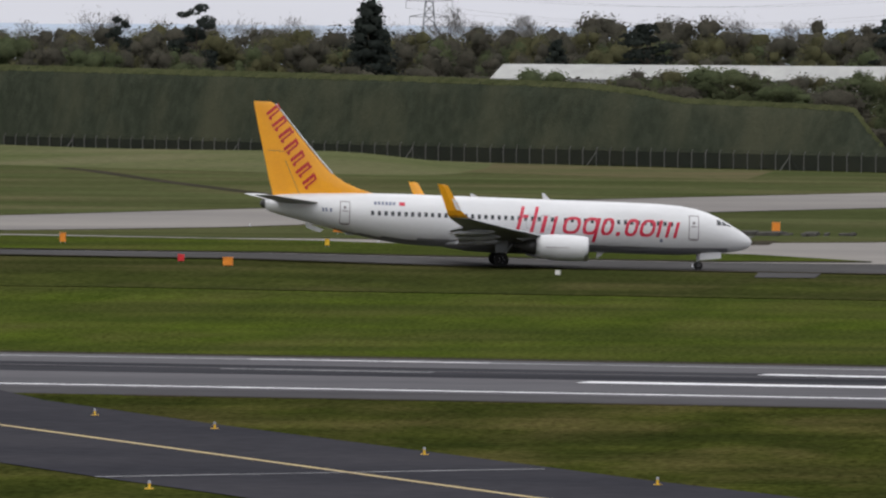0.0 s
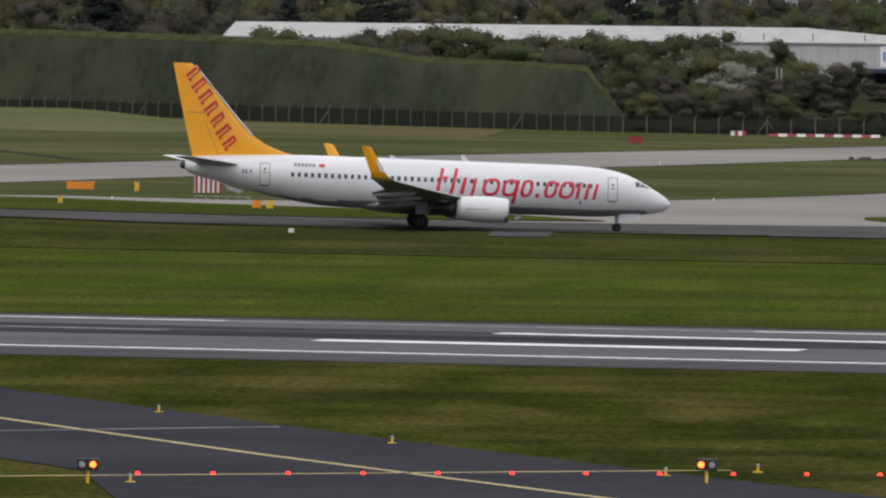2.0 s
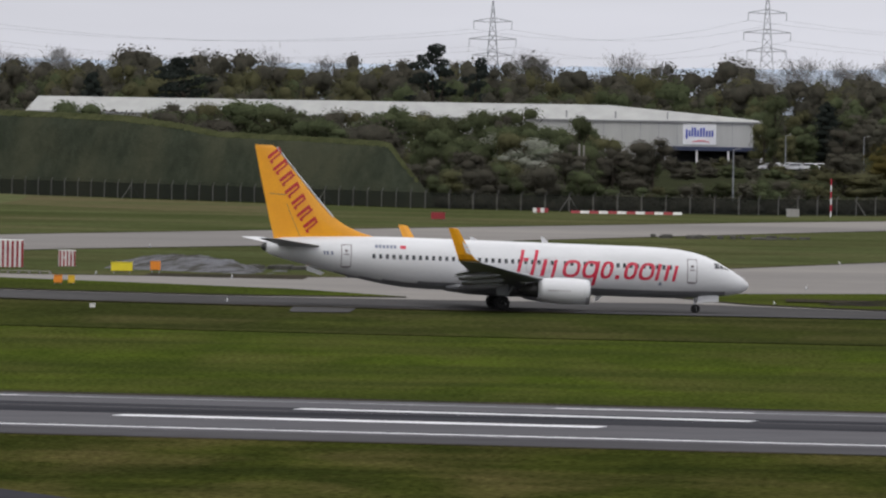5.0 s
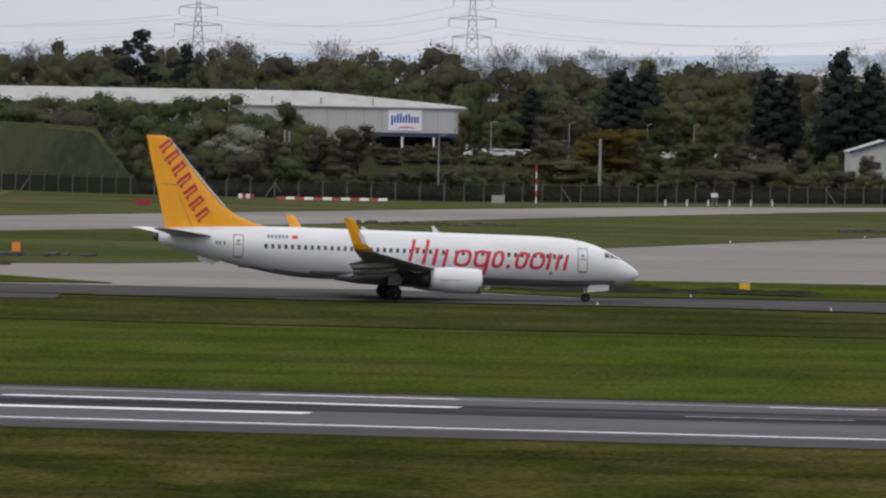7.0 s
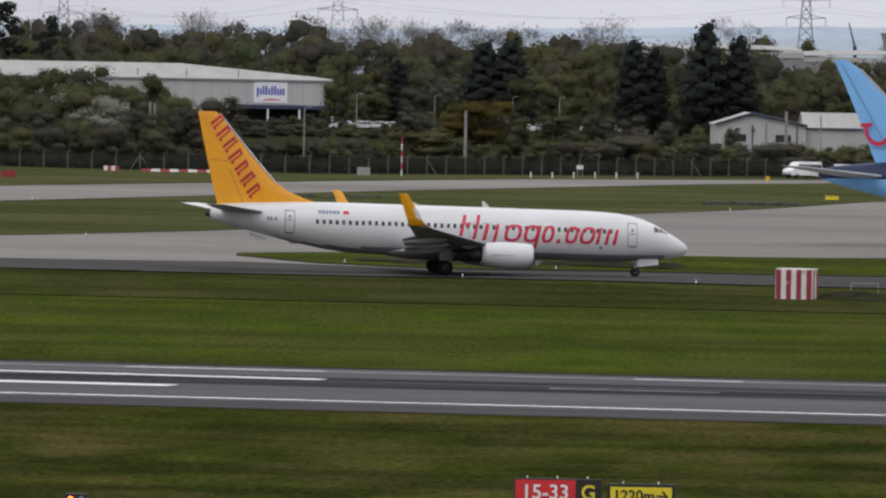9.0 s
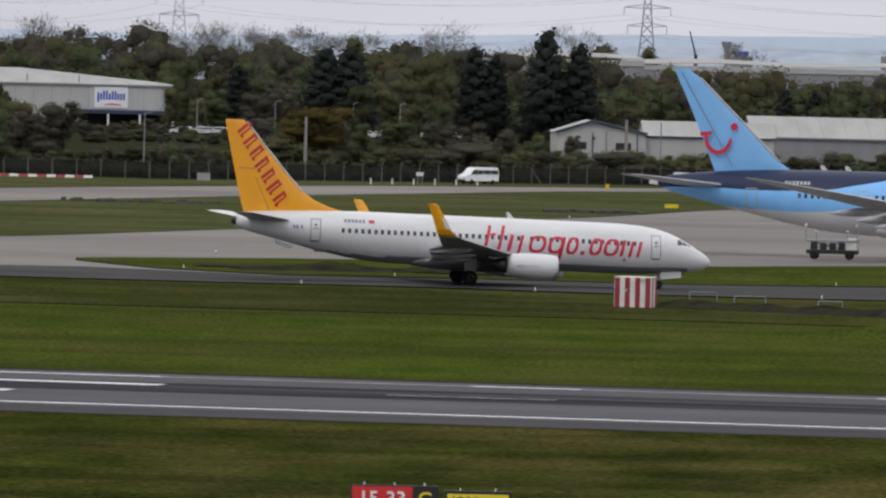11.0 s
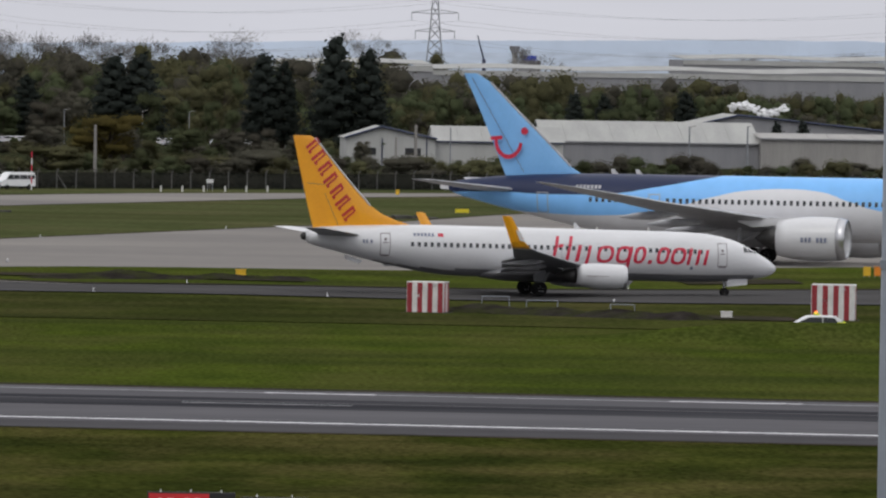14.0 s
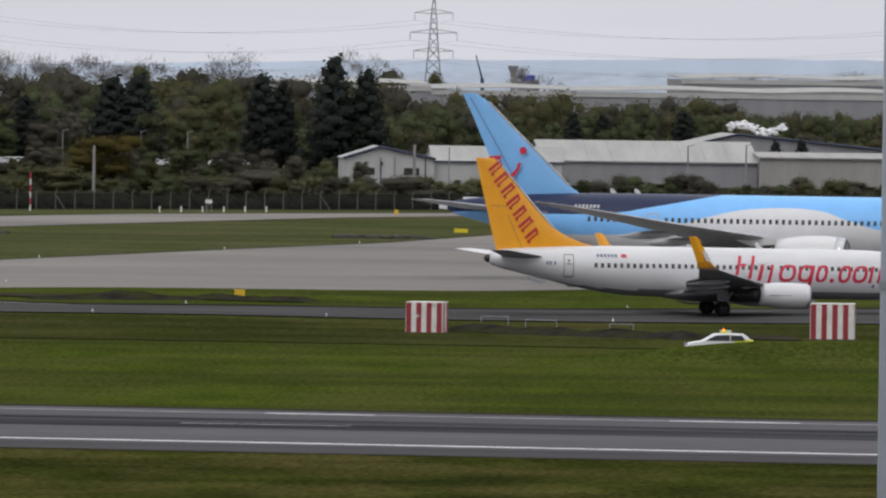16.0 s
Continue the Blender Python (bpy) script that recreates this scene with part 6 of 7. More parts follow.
# dark crane jib and a small tower far away
jib = thing("crane", "dark crane jib leaning above far roofs", "crane", pose(149.8, 2800, 0))
bm = bmesh.new()
tube(bm, (0.2, 0, 0), (0, 0, 17.5), 0.6, 0.5, 6)
part("mast", bm, NAVY, jib)
bm = bmesh.new()
tube(bm, (0, 0, 17.3), (-1.8, 0, 24.0), 0.28, 0.16, 6)
part("boom", bm, NAVY, jib)
tower = thing("control_tower", "small distant tower beside a blue block", "tower", pose(181, 3200, 0))
bm = bmesh.new()
tube(bm, (0, 0, 0), (0, 0, 19.5), 0.9, 0.8, 8)
part("shaft", bm, BEIGE, tower)
bm = bmesh.new()
tube(bm, (0, 0, 19.4), (0, 0, 21.6), 1.2, 1.7, 8)
part("cabin", bm, GREYWALL, tower)
block = thing("roof_block", "small bright blue block on a far roof", "building", pose(185, 3190, 0))
bm = bmesh.new()
box(bm, -3.5, 3.5, -2, 2, 0, 17.0, 0.1)
part("base", bm, GREYWALL, block, "grey block under a blue one")
bm = bmesh.new()
box(bm, -2.2, 2.2, -2, 2, 17.0, 18.7, 0.1)
part("body", bm, BLUESIGN, block)
# the light mast close to the stand
mast = thing("light_mast", "grey steel light mast near the viewing stand", "mast", pose(11.25, 120.0, 0))
GREYPAINT = material("grey_painted_steel", (0.21, 0.235, 0.27), 0.5, second=(0.18, 0.2, 0.235), scale=1.0, fine=0.06)
bm = bmesh.new()
tube(bm, (0, 0, 0), (0, 0, 24), 0.19, 0.15, 24)
part("shaft", bm, GREYPAINT, mast, smooth=True)
bm = bmesh.new()
tube(bm, (0, 0, 16.35), (0, 0, 16.45), 0.18, 0.18, 24)
part("joint_ring", bm, GREYPAINT, mast)
bm = bmesh.new()
box(bm, 0.1, 0.34, -0.14, 0.14, 14.5, 15.7, 0.02)
part("control_box", bm, GREYPAINT, mast)

# ---- airfield furniture ----
SIGNRED = material("red_sign_face", (0.6, 0.02, 0.025), 0.5, second=(0.55, 0.02, 0.025), scale=1.0, fine=0.04)
SIGNYELLOW = material("yellow_sign_face", (0.72, 0.58, 0.02), 0.5, second=(0.66, 0.53, 0.02), scale=1.0, fine=0.04)
SIGNBLACK = material("black_sign_face", (0.012, 0.012, 0.013), 0.5, scale=1.0, fine=0.1)
CABINRED = material("weathered_red_paint", (0.28, 0.02, 0.028), 0.6, second=(0.23, 0.018, 0.025), scale=1.2, fine=0.12)
CABINWHITE = material("weathered_white_paint", (0.66, 0.65, 0.63), 0.6, second=(0.55, 0.54, 0.52), scale=1.2, fine=0.1)
BOXORANGE = material("orange_box_paint", (0.75, 0.24, 0.015), 0.5, second=(0.65, 0.2, 0.015), scale=1.5, fine=0.1)
BOXYELLOW = material("yellow_box_paint", (0.7, 0.42, 0.02), 0.5, second=(0.6, 0.36, 0.02), scale=1.5, fine=0.1)
GLOWAMBER = material("lit_amber_lens", (1.0, 0.15, 0.02), 0.3, glow=4.0, fine=0.0)
GLOWRED = material("lit_red_lens", (1.0, 0.03, 0.015), 0.3, glow=2.0, fine=0.0)
LENS = material("unlit_grey_lens", (0.3, 0.3, 0.32), 0.2, scale=2.0, fine=0.1)


def writing(text, x, z, size, mat, parent, y=-0.07):
    cu = bpy.data.curves.new("writing", "FONT")
    cu.body, cu.size, cu.align_x, cu.align_y, cu.extrude, cu.offset = text, size, "CENTER", "CENTER", 0.01, 0.012
    cu.materials.append(mat)
    ob = new("writing", cu)
    ob.parent = parent
    ob.matrix_basis = pose(x, y, z, 90, 0, 0)
    return ob


def sign(x, y, panels, height, base, label, legs):
    """Panels (x0, x1, face, text, ink) side by side in one black case on legs."""
    s = thing("airfield_sign", label, "sign", pose(x, y, 0.02))
    lo, hi = panels[0][0], panels[-1][1]
    bm = bmesh.new()
    box(bm, lo - 0.04, hi + 0.04, -0.04, 0.14, base - 0.04, base + height + 0.04, 0.02)
    part("case", bm, SIGNBLACK, s)
    for x0, x1, face, text, size, ink, m in panels:
        bm = bmesh.new()
        box(bm, x0 + m, x1 - m, -0.055, -0.043, base + m, base + height - m)
        f = part("face", bm, face, s)
        if text:
            writing(text, (x0 + x1) / 2, base + height / 2, size, ink, f)
    for k in legs:
        bm = bmesh.new()
        tube(bm, (k, 0.05, 0), (k, 0.05, base), 0.05, n=8)
        part("leg", bm, STEEL, s)
        bm = bmesh.new()
        tube(bm, (k, 0.05, base + height + 0.04), (k, 0.05, base + height + 0.14), 0.03, n=6)
        part("eyelet", bm, SIGNWHITE, s)
    return s


sign(8.40, 403, [(0, 2.44, SIGNRED, "15-33", 0.82, SIGNWHITE, 0.02), (2.44, 3.42, SIGNBLACK, "G", 0.8, SIGNYELLOW, 0.02)], 1.06, 0.12, "red runway sign with a black panel beside it", (0.5, 1.7, 2.9))
sign(12.12, 403, [(0, 2.62, SIGNYELLOW, "1220m→", 0.6, SIGNBLACK, 0.09)], 0.9, 0.12, "yellow runway distance sign on short legs", (0.6, 2.0))


def guard_light(x, y, lit_left, label="amber runway guard light with one lamp lit"):
    g = thing("guard_light", label, "light", pose(x, y, 0.03), group="guard lights")
    bm = bmesh.new()
    box(bm, -0.42, 0.42, 0.0, 0.25, 0.5, 0.94, 0.03)
    part("case", bm, SIGNBLACK, g)
    bm = bmesh.new()
    tube(bm, (0, 0.12, 0), (0, 0.12, 0.5), 0.06, n=8)
    part("stem", bm, BOXYELLOW, g)
    for s in (-1, 1):
        bm = bmesh.new()
        tube(bm, (s * 0.21, -0.02, 0.72), (s * 0.21, 0.03, 0.72), 0.12, n=20)
        part("lens", bm, GLOWAMBER if (s < 0) == lit_left else LENS, g)
    return g


guard_light(-31.95, 382, False)
guard_light(-8.7, 388.5, True)
stop = thing("stop_bar", "row of lit red stop bar lights", "lights", pose(0, 0, 0.06))
for i in range(11):
    bm = bmesh.new()
    tube(bm, (-30.6 + 2.85 * i, 389 + 0.85 * i if i < 5 else 393.2 + 0.6 * (i - 5), 0), (-30.6 + 2.85 * i, 389 + 0.85 * i if i < 5 else 393.2 + 0.6 * (i - 5), 0.1), 0.1, 0.08, 12)
    part("red_light", bm, GLOWRED, stop)


def edge_light(x, y):
    e = thing("edge_light", "small yellow taxiway edge light in the grass", "light", pose(x, y, 0.02), group="edge lights")
    bm = bmesh.new()
    tube(bm, (0, 0, 0), (0, 0, 0.06), 0.19, n=12)
    part("base", bm, BOXYELLOW, e)
    bm = bmesh.new()
    tube(bm, (0, 0, 0.06), (0, 0, 0.26), 0.05, n=8)
    part("stem", bm, BOXYELLOW, e)
    bm = bmesh.new()
    tube(bm, (0, 0, 0.25), (0, 0, 0.36), 0.075, 0.05, 10)
    part("lens", bm, LENS, e)


for x, y in ((-53, 491), (-45.7, 476), (-33.8, 449.5), (-22, 422), (-10, 397), (-42.3, 414), (-30, 386), (2, 372), (-6.5, 401)):
    edge_light(x - 0.4, y - 3)


def striped_cabin(x, y, w, d, h, stripes, turn, label="boxy cabin painted in red and white stripes"):
    c = thing("striped_cabin", label, "cabin", pose(x, y, ground_z(x, y) + 0.02, 0, 0, turn), group="striped cabins")
    bm = bmesh.new()
    box(bm, -w / 2 + 0.07, w / 2 - 0.07, -d / 2 + 0.07, d / 2 - 0.07, 0, h - 0.02)
    part("core", bm, CABINWHITE, c)
    for i in range(stripes):
        x0, x1 = -w / 2 + w * i / stripes, -w / 2 + w * (i + 1) / stripes
        for s in (-1, 1):
            bm = bmesh.new()
            box(bm, x0, x1, s * d / 2 - 0.06, s * d / 2 + 0.0, 0.05, h, 0.012)
            part("stripe_panel", bm, (CABINRED, CABINWHITE)[i % 2], c)
    for i in range(4):
        y0, y1 = -d / 2 + d * i / 4, -d / 2 + d * (i + 1) / 4
        for s in (-1, 1):
            bm = bmesh.new()
            box(bm, s * w / 2 - 0.05, s * w / 2 + 0.012, y0, y1, 0.05, h, 0.012)
            part("stripe_panel", bm, (CABINWHITE, CABINRED)[i % 2], c)
    bm = bmesh.new()
    box(bm, -w / 2 - 0.04, w / 2 + 0.04, -d / 2 - 0.04, d / 2 + 0.04, h, h + 0.07, 0.02)
    part("roof", bm, CABINWHITE, c)
    for px, pz in ((-w * 0.19, h * 0.57), (w * 0.26, h * 0.9)):
        bm = bmesh.new()
        tube(bm, (px, -d / 2 - 0.06, pz), (px, -d / 2 + 0.02, pz), 0.13, n=14)
        part("wall_fitting", bm, CABINWHITE, c, "round white wall fitting")
    bm = bmesh.new()
    box(bm, -w / 2 - 0.3, w / 2 + 0.3, -d / 2 - 0.3, d / 2 + 0.3, -0.3, 0.05)
    part("plinth", bm, TAXI, c)
    return c


striped_cabin(35.85, 743, 2.65, 2.2, 2.2, 7, -14)
striped_cabin(64.75, 732, 3.1, 2.2, 2.55, 8, -8)
striped_cabin(-66.2, 921, 2.4, 2.0, 2.45, 11, 6)
striped_cabin(-61.7, 932, 1.45, 1.6, 1.45, 9, 6)


def small_box(x, y, w, h, mat, label, legs=0.0, name="marker_box", d=None):
    b = thing(name, label, "box", pose(x, y, ground_z(x, y) + (0.13 if 800 < y < 960 else 0.02)))
    d = d or w * 0.5
    bm = bmesh.new()
    box(bm, -w / 2, w / 2, -d / 2, d / 2, legs, legs + h, min(w, h) * 0.06)
    part("case", bm, mat, b)
    bm = bmesh.new()
    box(bm, -w / 2 - 0.03, w / 2 + 0.03, -d / 2 - 0.03, d / 2 + 0.03, legs + h, legs + h + 0.05, 0.015)
    part("lid", bm, mat, b)
    for s in (-1, 1):
        bm = bmesh.new()
        box(bm, s * w * 0.36 - 0.04, s * w * 0.36 + 0.04, -0.04, 0.04, -0.1, legs + 0.02)
        part("leg", bm, STEEL, b)
    return b


small_box(-77.6, 918, 2.5, 0.65, BOXORANGE, "long low orange marker board in grass", 0.12, d=0.2)
small_box(-72.0, 912, 0.4, 0.7, BOXYELLOW, "small yellow marker post in grass", 0.1)
small_box(-56.2, 838, 0.7, 0.6, BOXORANGE, "small orange equipment box in grass", 0.1)
small_box(-55.1, 838, 0.55, 0.6, BOXYELLOW, "small yellow equipment box in grass", 0.1)
small_box(-74.0, 768, 0.75, 0.6, BOXORANGE, "orange equipment box in the grass", 0.1)
small_box(-78.8, 780, 0.5, 0.5, SIGNRED, "small red equipment box in the grass", 0.1)
small_box(-95, 842, 0.5, 0.7, BOXORANGE, "small orange equipment box in grass", 0.1)
small_box(-72.5, 838, 0.35, 0.5, BOXYELLOW, "small yellow marker box in grass", 0.1)
small_box(-48.8, 767, 0.4, 0.3, CABINWHITE, "small white marker block in grass", 0.0)
small_box(25.0, 840, 0.85, 0.6, BOXYELLOW, "yellow equipment box on the grass island", 0.1)
small_box(-39.8, 945, 0.75, 0.8, BOXORANGE, "orange equipment box beside the apron", 0.1)
small_box(-54.4, 895, 1.9, 0.75, SIGNYELLOW, "yellow and black taxiway sign board", 0.15, d=0.25)
small_box(-52.0, 905, 0.9, 0.75, BOXORANGE, "orange back of a taxiway sign", 0.15, d=0.25)
small_box(-37.2, 1255, 1.75, 0.8, CABINRED, "red taxiway sign beside the fence", 0.15, d=0.3)
small_box(61.6, 1195, 1.6, 0.42, SIGNYELLOW, "low yellow taxiway sign in grass", 0.08, d=0.25)
small_box(79.6, 868, 0.6, 0.75, BOXYELLOW, "yellow equipment box on the island", 0.1)
small_box(80.5, 868, 0.55, 0.75, BOXORANGE, "orange equipment box on the island", 0.1)
small_box(57.2, 735, 0.8, 0.45, CABINWHITE, "pale grey cabinet beside bare soil", 0.05)
small_box(7.1, 1336, 1.7, 1.0, BEIGE, "pale grey cabinet by the perimeter fence", 0.0)
small_box(36.0, 1352, 0.9, 0.45, SIGNWHITE, "white notice board on the fence", 1.1, d=0.1)
small_box(60.5, 1340, 0.5, 0.6, BOXYELLOW, "small yellow box beside the fence", 0.1)
for i in range(6):
    small_box(29.2 + 2.9 * i, 1340 + 2.5 * i, 0.22, 0.75, CABINWHITE, "short white marker post by the fence", 0.0)
# low red and white barriers by the fence
for i in range(12):
    b = thing("barrier_block", "low plastic barrier block in red or white", "barrier", pose(-21.5 + 1.22 * i, 1336, 0.02), group="barrier row")
    bm = bmesh.new()
    prism(bm, [(-0.3, 0), (0.3, 0), (0.14, 0.36), (-0.14, 0.36)], "x", -0.58, 0.58)
    part("body", bm, (CABINRED, CABINWHITE)[i % 2], b)
for i in range(4):
    b = thing("barrier_block", "upright plastic barrier block in red or white", "barrier", pose(-26.9 + 0.5 * i, 1338, 0.02), group="barrier row")
    bm = bmesh.new()
    prism(bm, [(-0.2, 0), (0.2, 0), (0.12, 0.62), (-0.12, 0.62)], "x", -0.25, 0.25)
    part("body", bm, (CABINWHITE, CABINRED)[i % 2], b)
# low light frames and pale blocks near the cabins and in the far grass
for x, y, w in ((47, 743, 9.0), (-62, 880, 5.0)):
    f = thing("cable_tray", "low grey cable tray over bare soil", "cable tray", pose(x, y, ground_z(x, y) + 0.05, 0, 0, -20))
    for yy in (-0.2, 0.2):
        bm = bmesh.new()
        box(bm, -w / 2, w / 2, yy - 0.03, yy + 0.03, 0.2, 0.26, 0.01)
        part("rail", bm, WOOD, f)
    for i in range(6):
        bm = bmesh.new()
        box(bm, -w / 2 + w * i / 5 - 0.04, -w / 2 + w * i / 5 + 0.04, -0.2, 0.2, -0.1, 0.21)
        part("leg", bm, WOOD, f)
CLUTTER = material("muddy_grey_clutter", (0.1, 0.097, 0.088), 0.85, second=(0.05, 0.048, 0.042), scale=0.6, fine=0.3)
for x0, x1, y in ((-56, -32, 935), (-10, 8, 1150), (44, 56, 1150)):
    bm = bmesh.new()
    r = random.Random(int(y + x0))
    for i in range(26):
        u = r.random()
        xx = x0 + (x1 - x0) * u
        box(bm, xx, xx + r.uniform(0.3, 1.6), y + r.uniform(-5, 5), y + 6, 0.02, r.uniform(0.12, 0.4))
    tagged(part("ground_clutter", bm, CLUTTER), "low grey works clutter in the grass", "clutter", kind="stuff")

# ---- vehicles ----
VANWHITE = material("white_van_paint", (0.76, 0.76, 0.77), 0.35, second=(0.7, 0.7, 0.72), scale=1.0, fine=0.03, coat=0.4)
CARYELLOW = material("bright_yellow_green_panel", (0.7, 0.75, 0.02), 0.4, scale=1.0, fine=0.04)
CARGLASS = material("dark_car_glass", (0.02, 0.022, 0.026), 0.5, scale=2.0, fine=0.1)
PARKED = material("parked_car_paint", (0.5, 0.5, 0.53), 0.35, second=(0.3, 0.3, 0.34), scale=0.3, by_object=0.6, coat=0.4)


def vehicle(name, label, profile, half, glass, wheels, mat, m, parts=(), radius=0.34):
    """A vehicle from its side outline (x, z), nose to the +x, with windows, wheels and lamps."""
    v = thing(name, label, "vehicle", m)
    bm = bmesh.new()
    n = len(profile)
    loops = []
    for yy, k in ((-half, 0.93), (-half * 0.94, 1.0), (half * 0.94, 1.0), (half, 0.93)):
        zc = 0.7
        loops.append([(x * (0.985 if k < 1 else 1), yy * (1 - 0.09 * max(0, (z - 1.0))), zc + (z - zc) * k) for x, z in profile])
    rings(bm, loops)
    body = part("body", bm, mat, v)
    for s in (-1, 1):
        for quad in glass:
            bm = bmesh.new()
            prism(bm, quad, "y", s * half - 0.05, s * half + 0.03)
            for vv in bm.verts:
                vv.co.y *= 1 - 0.075 * max(0, vv.co.z - 1.0)
            part("side_window", bm, CARGLASS, body)
        for x in wheels:
            wheel(v, x, s * (half - 0.12), radius, radius, 0.24)
    for x, mt, nm in ((profile[0][0], RED, "tail_lamp"), (max(p[0] for p in profile), LENS, "headlight")):
        for s in (-1, 1):
            bm = bmesh.new()
            box(bm, x - 0.06, x + 0.03, s * half * 0.75 - 0.12, s * half * 0.75 + 0.12, 0.7, 0.9, 0.02)
            part(nm, bm, mt, body)
    for nm, pm, b in parts:
        bm = bmesh.new()
        box(bm, *b, 0.02)
        part(nm, bm, pm, body)
    return v


VAN = [(-2.75, 0.4), (-2.8, 1.4), (-2.72, 2.05), (-2.5, 2.25), (0.9, 2.25), (1.35, 2.1), (1.95, 1.4), (2.65, 1.15), (2.8, 0.85), (2.75, 0.4)]
VAN_GLASS = [[(-2.6, 1.35), (-1.5, 1.35), (-1.5, 1.88), (-2.6, 1.88)], [(-1.4, 1.35), (-0.3, 1.35), (-0.3, 1.88), (-1.4, 1.88)], [(-0.2, 1.35), (0.65, 1.35), (0.65, 1.88), (-0.2, 1.88)], [(0.75, 1.32), (1.85, 1.32), (1.35, 1.92), (0.75, 1.92)]]
CAR = [(-2.25, 0.35), (-2.3, 0.85), (-2.15, 1.1), (-1.65, 1.5), (-0.6, 1.55), (0.3, 1.5), (1.15, 1.02), (2.0, 0.88), (2.25, 0.65), (2.25, 0.35)]
CAR_GLASS = [[(-1.75, 1.05), (-0.75, 1.05), (-0.75, 1.42), (-1.5, 1.4)], [(-0.68, 1.05), (0.95, 1.05), (0.25, 1.4), (-0.68, 1.43)]]
minibus = vehicle("minibus", "white minibus driving along the perimeter road", VAN, 1.0, VAN_GLASS, (-1.7, 1.75), VANWHITE, pose(0, 0, 0), parts=[("bumper", SIGNBLACK, (2.7, 2.9, -0.9, 0.9, 0.35, 0.6))])
patrol = vehicle("patrol_car", "white patrol car with yellow panels and roof lights", CAR, 0.9, CAR_GLASS, (-1.4, 1.4), VANWHITE, pose(0, 0, 0),
                 parts=[("side_panel", CARYELLOW, (-1.9, -0.9, -0.93, -0.88, 0.6, 0.98)), ("side_panel", CARYELLOW, (0.1, 1.0, -0.93, -0.88, 0.6, 0.98)), ("side_panel", CARYELLOW, (-2.3, -1.0, -0.9, 0.9, 0.9, 1.12)), ("light_bar", CARYELLOW, (-0.5, -0.2, -0.6, 0.6, 1.55, 1.72)), ("light_bar", GLOWAMBER, (-0.42, -0.3, -0.62, -0.4, 1.72, 1.82))])
vehicle("box_van", "white van parked among trees", VAN, 1.0, VAN_GLASS[3:], (-1.7, 1.75), VANWHITE, pose(55.5, 1985, 0, 0, 0, 180))
pr = random.Random(21)
for az in (0.003, 0.0048, 0.0066, 0.0215, 0.023, 0.0285, 0.0298, 0.0306, 0.0052, 0.0078):
    vehicle("parked_car", "pale car parked beyond the fence", CAR, 0.88, CAR_GLASS, (-1.4, 1.4), PARKED if pr.random() < 0.4 else VANWHITE, pose(1975 * az, 1975 + pr.uniform(-4, 4), 0, 0, 0, pr.choice((0, 180, 170))))

lift = thing("scissor_truck", "grey scissor-lift service truck on the apron", "service truck", pose(62.2, 921, 0.09, 0, 0, -8))
bm = bmesh.new()
box(bm, -2.3, 2.4, -1.0, 1.0, 0.5, 0.85, 0.05)
part("chassis", bm, SIGNBLACK, lift)
for x in (-1.6, 1.6):
    for s in (-1, 1):
        wheel(lift, x, s * 0.85, 0.38, 0.38, 0.3)
bm = bmesh.new()
box(bm, 1.3, 2.35, -0.9, 0.9, 0.85, 1.9, 0.08)
part("cab", bm, CABINWHITE, lift)
bm = bmesh.new()
for s in (-0.8, 0.8):
    tube(bm, (-2.0, s, 0.9), (1.0, s, 1.6), 0.07, n=6)
    tube(bm, (1.0, s, 0.9), (-2.0, s, 1.6), 0.07, n=6)
part("scissor", bm, STEEL, lift)
bm = bmesh.new()
box(bm, -2.4, 2.4, -1.0, 1.0, 1.6, 1.75, 0.03)
part("platform", bm, STEEL, lift)
for i in range(4):
    bm = bmesh.new()
    box(bm, -1.9 + 0.85 * i, -1.3 + 0.85 * i, -0.98, -0.5, 0.88, 1.5, 0.03)
    part("crate", bm, SIGNBLACK, lift)
for x in (-2.35, -1.4, 1.4, 2.3):
    bm = bmesh.new()
    tube(bm, (x, -0.95, 1.75), (x, -0.95, 2.95 if abs(x) > 2 else 2.5), 0.05, n=6)
    part("rail_post", bm, STEEL, lift)
    bm = bmesh.new()
    box(bm, x - 0.12, x + 0.12, -1.07, -0.83, 2.95 if abs(x) > 2 else 2.5, 3.2 if abs(x) > 2 else 2.65, 0.03)
    part("post_cap", bm, CABINWHITE, lift)
for z in (2.1, 2.5):
    bm = bmesh.new()
    box(bm, -2.35, 2.3, -0.98, -0.92, z, z + 0.05)
    part("rail", bm, STEEL, lift)

# spoil heap and works beside the far striped cabins
bm = bmesh.new()
heap = []
for i in range(31):
    u = i / 30
    x, y = -58 + 17 * u, 938 - 22 * u
    heap.append([bm.verts.new((x + 0.6 * noise.noise(Vector((i * 0.7, j, 1))), y + (j - 3) * 4.5, 0.05 + max(0.0, (1.35 * math.sin(math.pi * min(1, u * 1.15)) ** 0.7 * math.sin(math.pi * j / 6) ** 1.2 + 0.25 * noise.noise(Vector((i * 0.5, j * 0.9, 4))) * math.sin(math.pi * j / 6))))) for j in range(7)])
for p, q in zip(heap, heap[1:]):
    for j in range(6):
        bm.faces.new((p[j], q[j], q[j + 1], p[j + 1]))
DUGSOIL = material("dug_dark_soil", (0.034, 0.03, 0.027), 0.95, second=(0.018, 0.016, 0.014), scale=0.8, fine=0.5, bump=0.8, bump_scale=3.0, third=(0.032, 0.036, 0.014), third_scale=0.35)


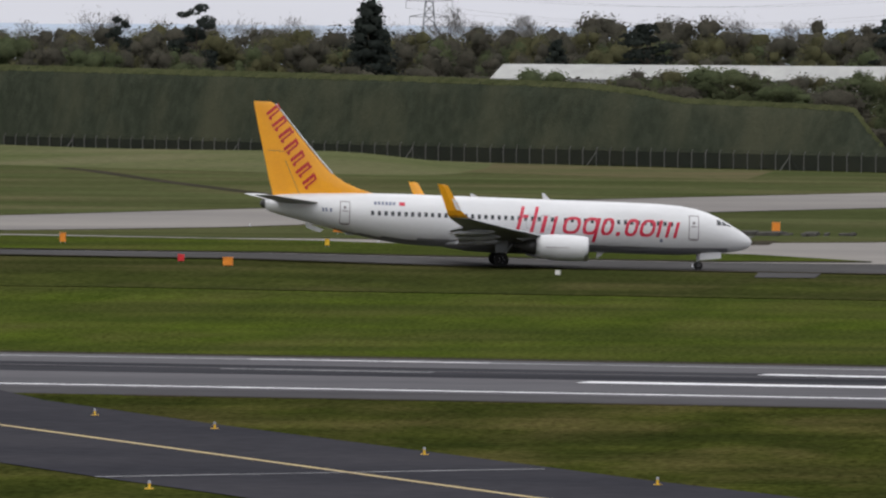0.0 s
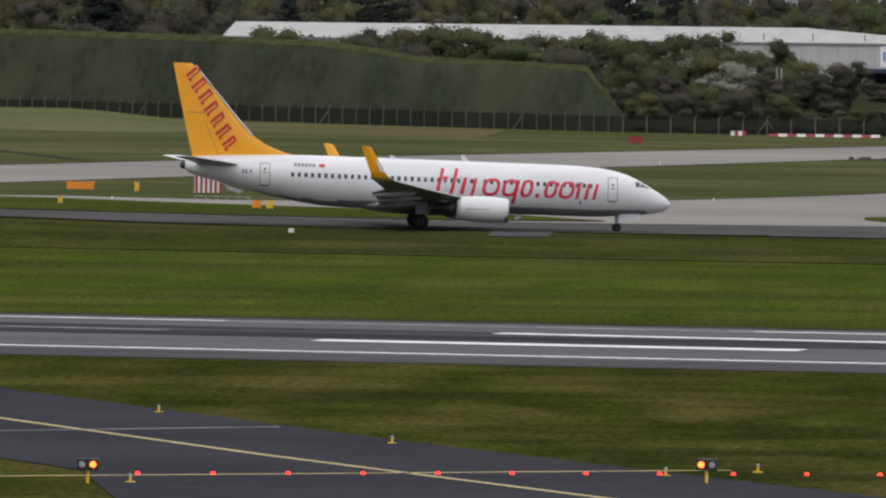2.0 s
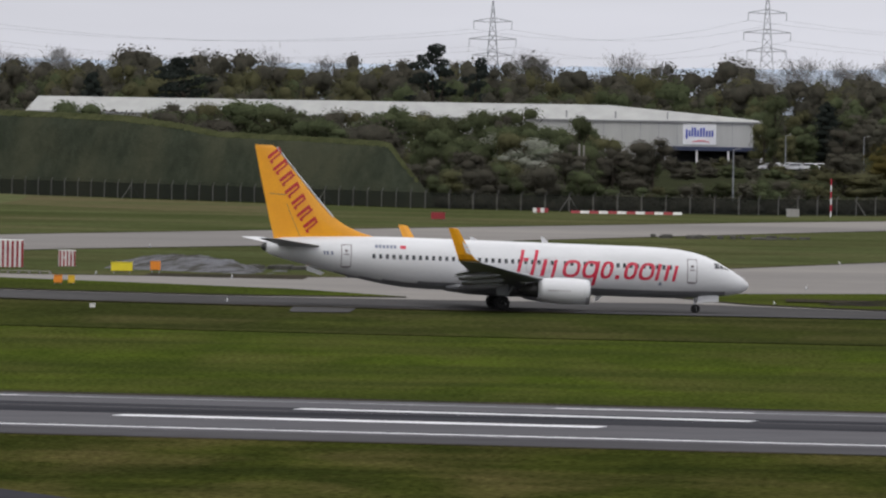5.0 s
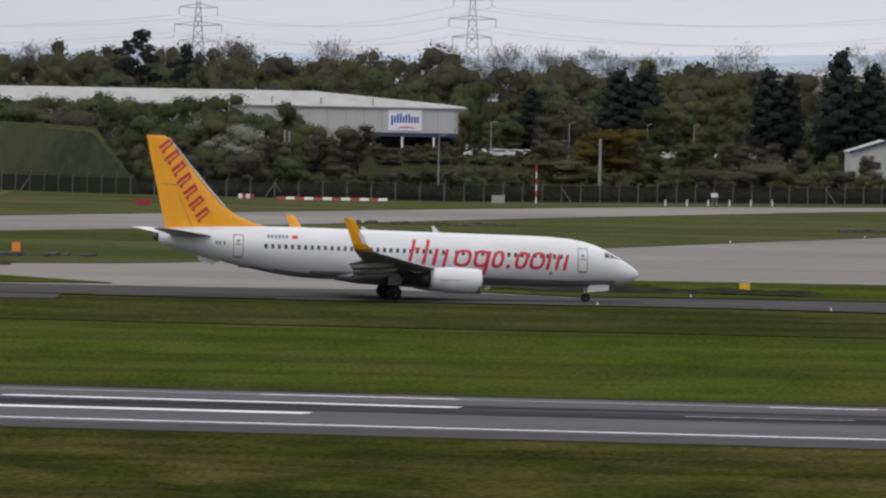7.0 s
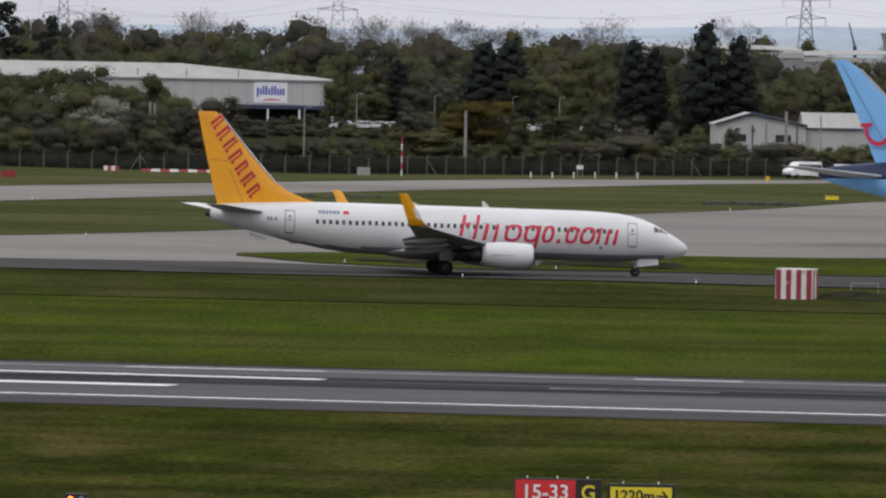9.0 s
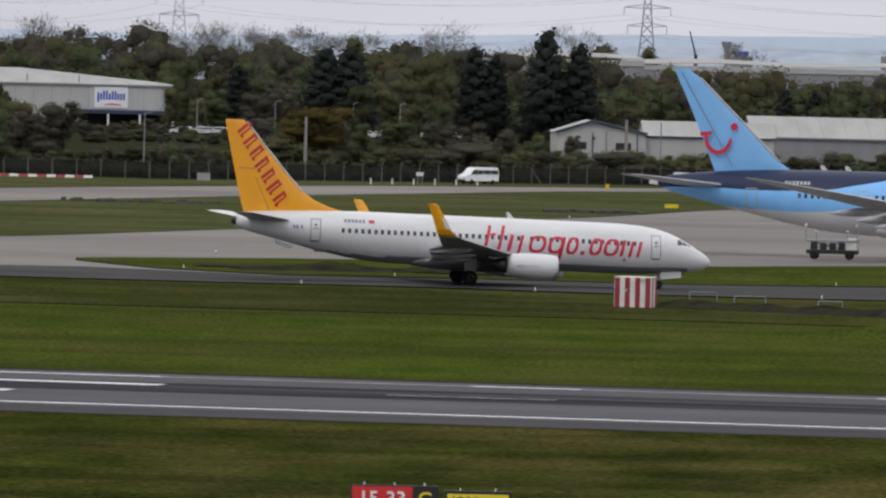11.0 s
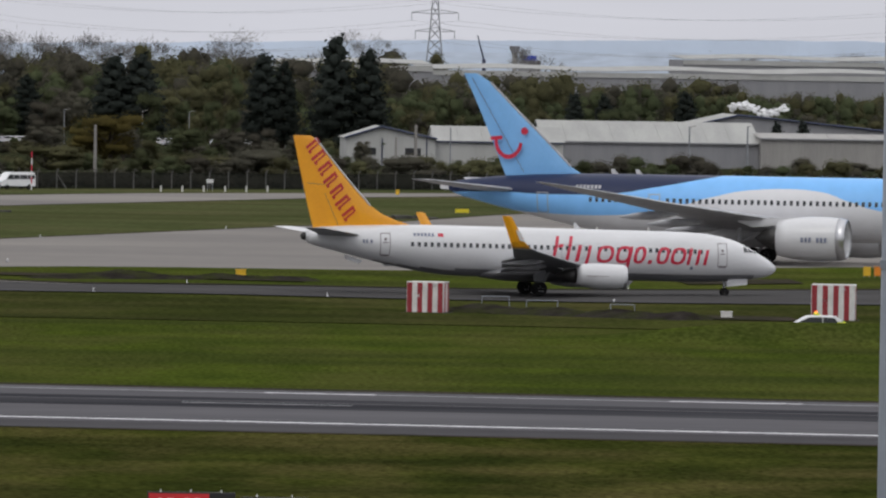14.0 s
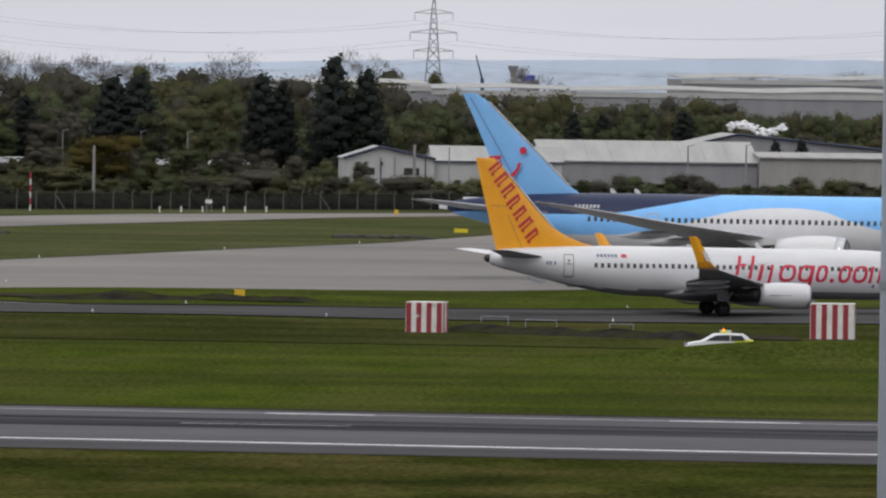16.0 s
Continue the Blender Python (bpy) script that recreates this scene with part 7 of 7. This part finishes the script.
def soil_ridge(x0, y0, x1, y1, half, height, seed):
    """A low uneven ridge of dug soil between two points."""
    bm = bmesh.new()
    rows = []
    d = Vector((x1 - x0, y1 - y0)).normalized()
    n = int(Vector((x1 - x0, y1 - y0)).length / 0.5)
    for i in range(n + 1):
        u = i / n
        swell = math.sin(math.pi * u) ** 0.4 * max(0.12, 0.75 + 0.9 * noise.noise(Vector((u * n * 0.09, seed, 0))))
        row = []
        for j in range(9):
            a = (j / 8 - 0.5) * 2 * half
            x, y = x0 + (x1 - x0) * u - d.y * a, y0 + (y1 - y0) * u + d.x * a
            z = height * swell * math.sin(math.pi * j / 8) + 0.16 * noise.noise(Vector((i * 0.45, j * 0.8, seed))) * math.sin(math.pi * j / 8)
            row.append(bm.verts.new((x, y, ground_z(x, y) + 0.06 + max(0.0, z))))
        rows.append(row)
    for p, q in zip(rows, rows[1:]):
        for j in range(8):
            bm.faces.new((p[j], q[j], q[j + 1], p[j + 1]))
    tagged(part("soil_ridge", bm, DUGSOIL), "low uneven ridge of dug dark soil", "soil", kind="stuff")


soil_ridge(7, 829, 31, 838, 3.0, 0.75, 2)
soil_ridge(37.8, 748, 55, 728, 2.6, 0.8, 5)
SPOIL = material("grey_spoil", (0.13, 0.13, 0.14), 0.9, second=(0.055, 0.052, 0.045), scale=0.5, fine=0.35, low=0.42, high=0.62)
tagged(part("spoil_heap", bm, SPOIL), "low grey spoil heap beside a trench", "spoil heap", kind="stuff")
sheet("trench_soil", [(-52, 884), (-38, 886)], [(-52, 900), (-38, 906)], EARTH, -52, -38, 0.1, steps=14, label="dark soil of a shallow trench", category="soil")
for x, y in ((-56, 884), (-44, 882), (3, 828), (6, 888), (20, 818), (38, 821), (56, 823), (-20, 912), (10, 1002), (30, 1062), (46, 1108), (-70, 860), (-40, 795), (12, 786), (30, 783), (52, 780), (-90, 955), (-60, 1034), (-30, 1100)):
    m = thing("edge_marker", "tiny pale edge marker beside the pavement", "marker", pose(x, y, ground_z(x, y) + 0.12), group="edge markers")
    bm = bmesh.new()
    tube(bm, (0, 0, 0), (0, 0, 0.05), 0.14, n=10)
    part("base", bm, STEEL, m)
    bm = bmesh.new()
    tube(bm, (0, 0, 0.05), (0, 0, 0.28), 0.05, 0.035, 8)
    part("lens", bm, SIGNWHITE, m)
for x, y, w, h in ((42.2, 768, 2.1, 0.75), (45.5, 764, 2.4, 0.6), (50.5, 748, 1.8, 0.7)):
    t = thing("low_frame", "low pale metal frame in the grass", "frame", pose(x, y, ground_z(x, y), 0, 0, -14))
    for s in (-1, 1):
        bm = bmesh.new()
        tube(bm, (s * w / 2, 0, 0), (s * w / 2, 0, h), 0.035, n=6)
        part("post", bm, GREYPAINT, t)
    bm = bmesh.new()
    tube(bm, (-w / 2, 0, h), (w / 2, 0, h), 0.035, n=6)
    part("rail", bm, GREYPAINT, t)


# ---- what moves ----


def motions():
    heading = 8.043
    rows, turned = [], []
    for k in range(33):
        t = k * 0.5
        s = -55.33 + 7.249 * t + 0.0065 * t * t
        x, y = s * math.cos(radians(heading)), 795.78 + s * math.sin(radians(heading))
        slope = ground_z(x + 8, y) - ground_z(x - 8, y)
        rows.append((t, pose(x, y, ground_z(x, y) + 0.095, 0, 0, heading) @ Matrix.Rotation(-slope / 16, 4, "Y")))
    walk(airliner, rows)
    for w, r in rolling:
        turns, s0 = [], -55.33
        base = w.matrix_basis.translation.copy()
        for k in range(481):
            t = k / 30
            s = -55.33 + 7.249 * t + 0.0065 * t * t
            turns.append((t, Matrix.Translation(base) @ Matrix.Rotation((s - s0) / r, 4, "Y")))
        walk(w, turns)

    # the minibus on the perimeter road and the patrol car behind the swell
    def road(t):
        x = 67.0 - 11.43 * (t - 9.0)
        return x, line([(-200, 1450), (-42, 1328), (0, 1334), (60, 1374), (120, 1420), (400, 1600)], x)
    rows = []
    for k in range(33):
        t = k * 0.5
        (x, y), (x2, y2) = road(t), road(t + 0.2)
        rows.append((t, pose(x, y, 0.07, 0, 0, math.degrees(math.atan2(y2 - y, x2 - x)))))
    walk(minibus, rows)
    walk(patrol, [(t, pose(60.45 + 3.1 * (13.5 - t), 683.2, 0.02, 0, 0, 180)) for t in (0.0, 4.0, 8.0, 12.0, 16.0)])


motions()
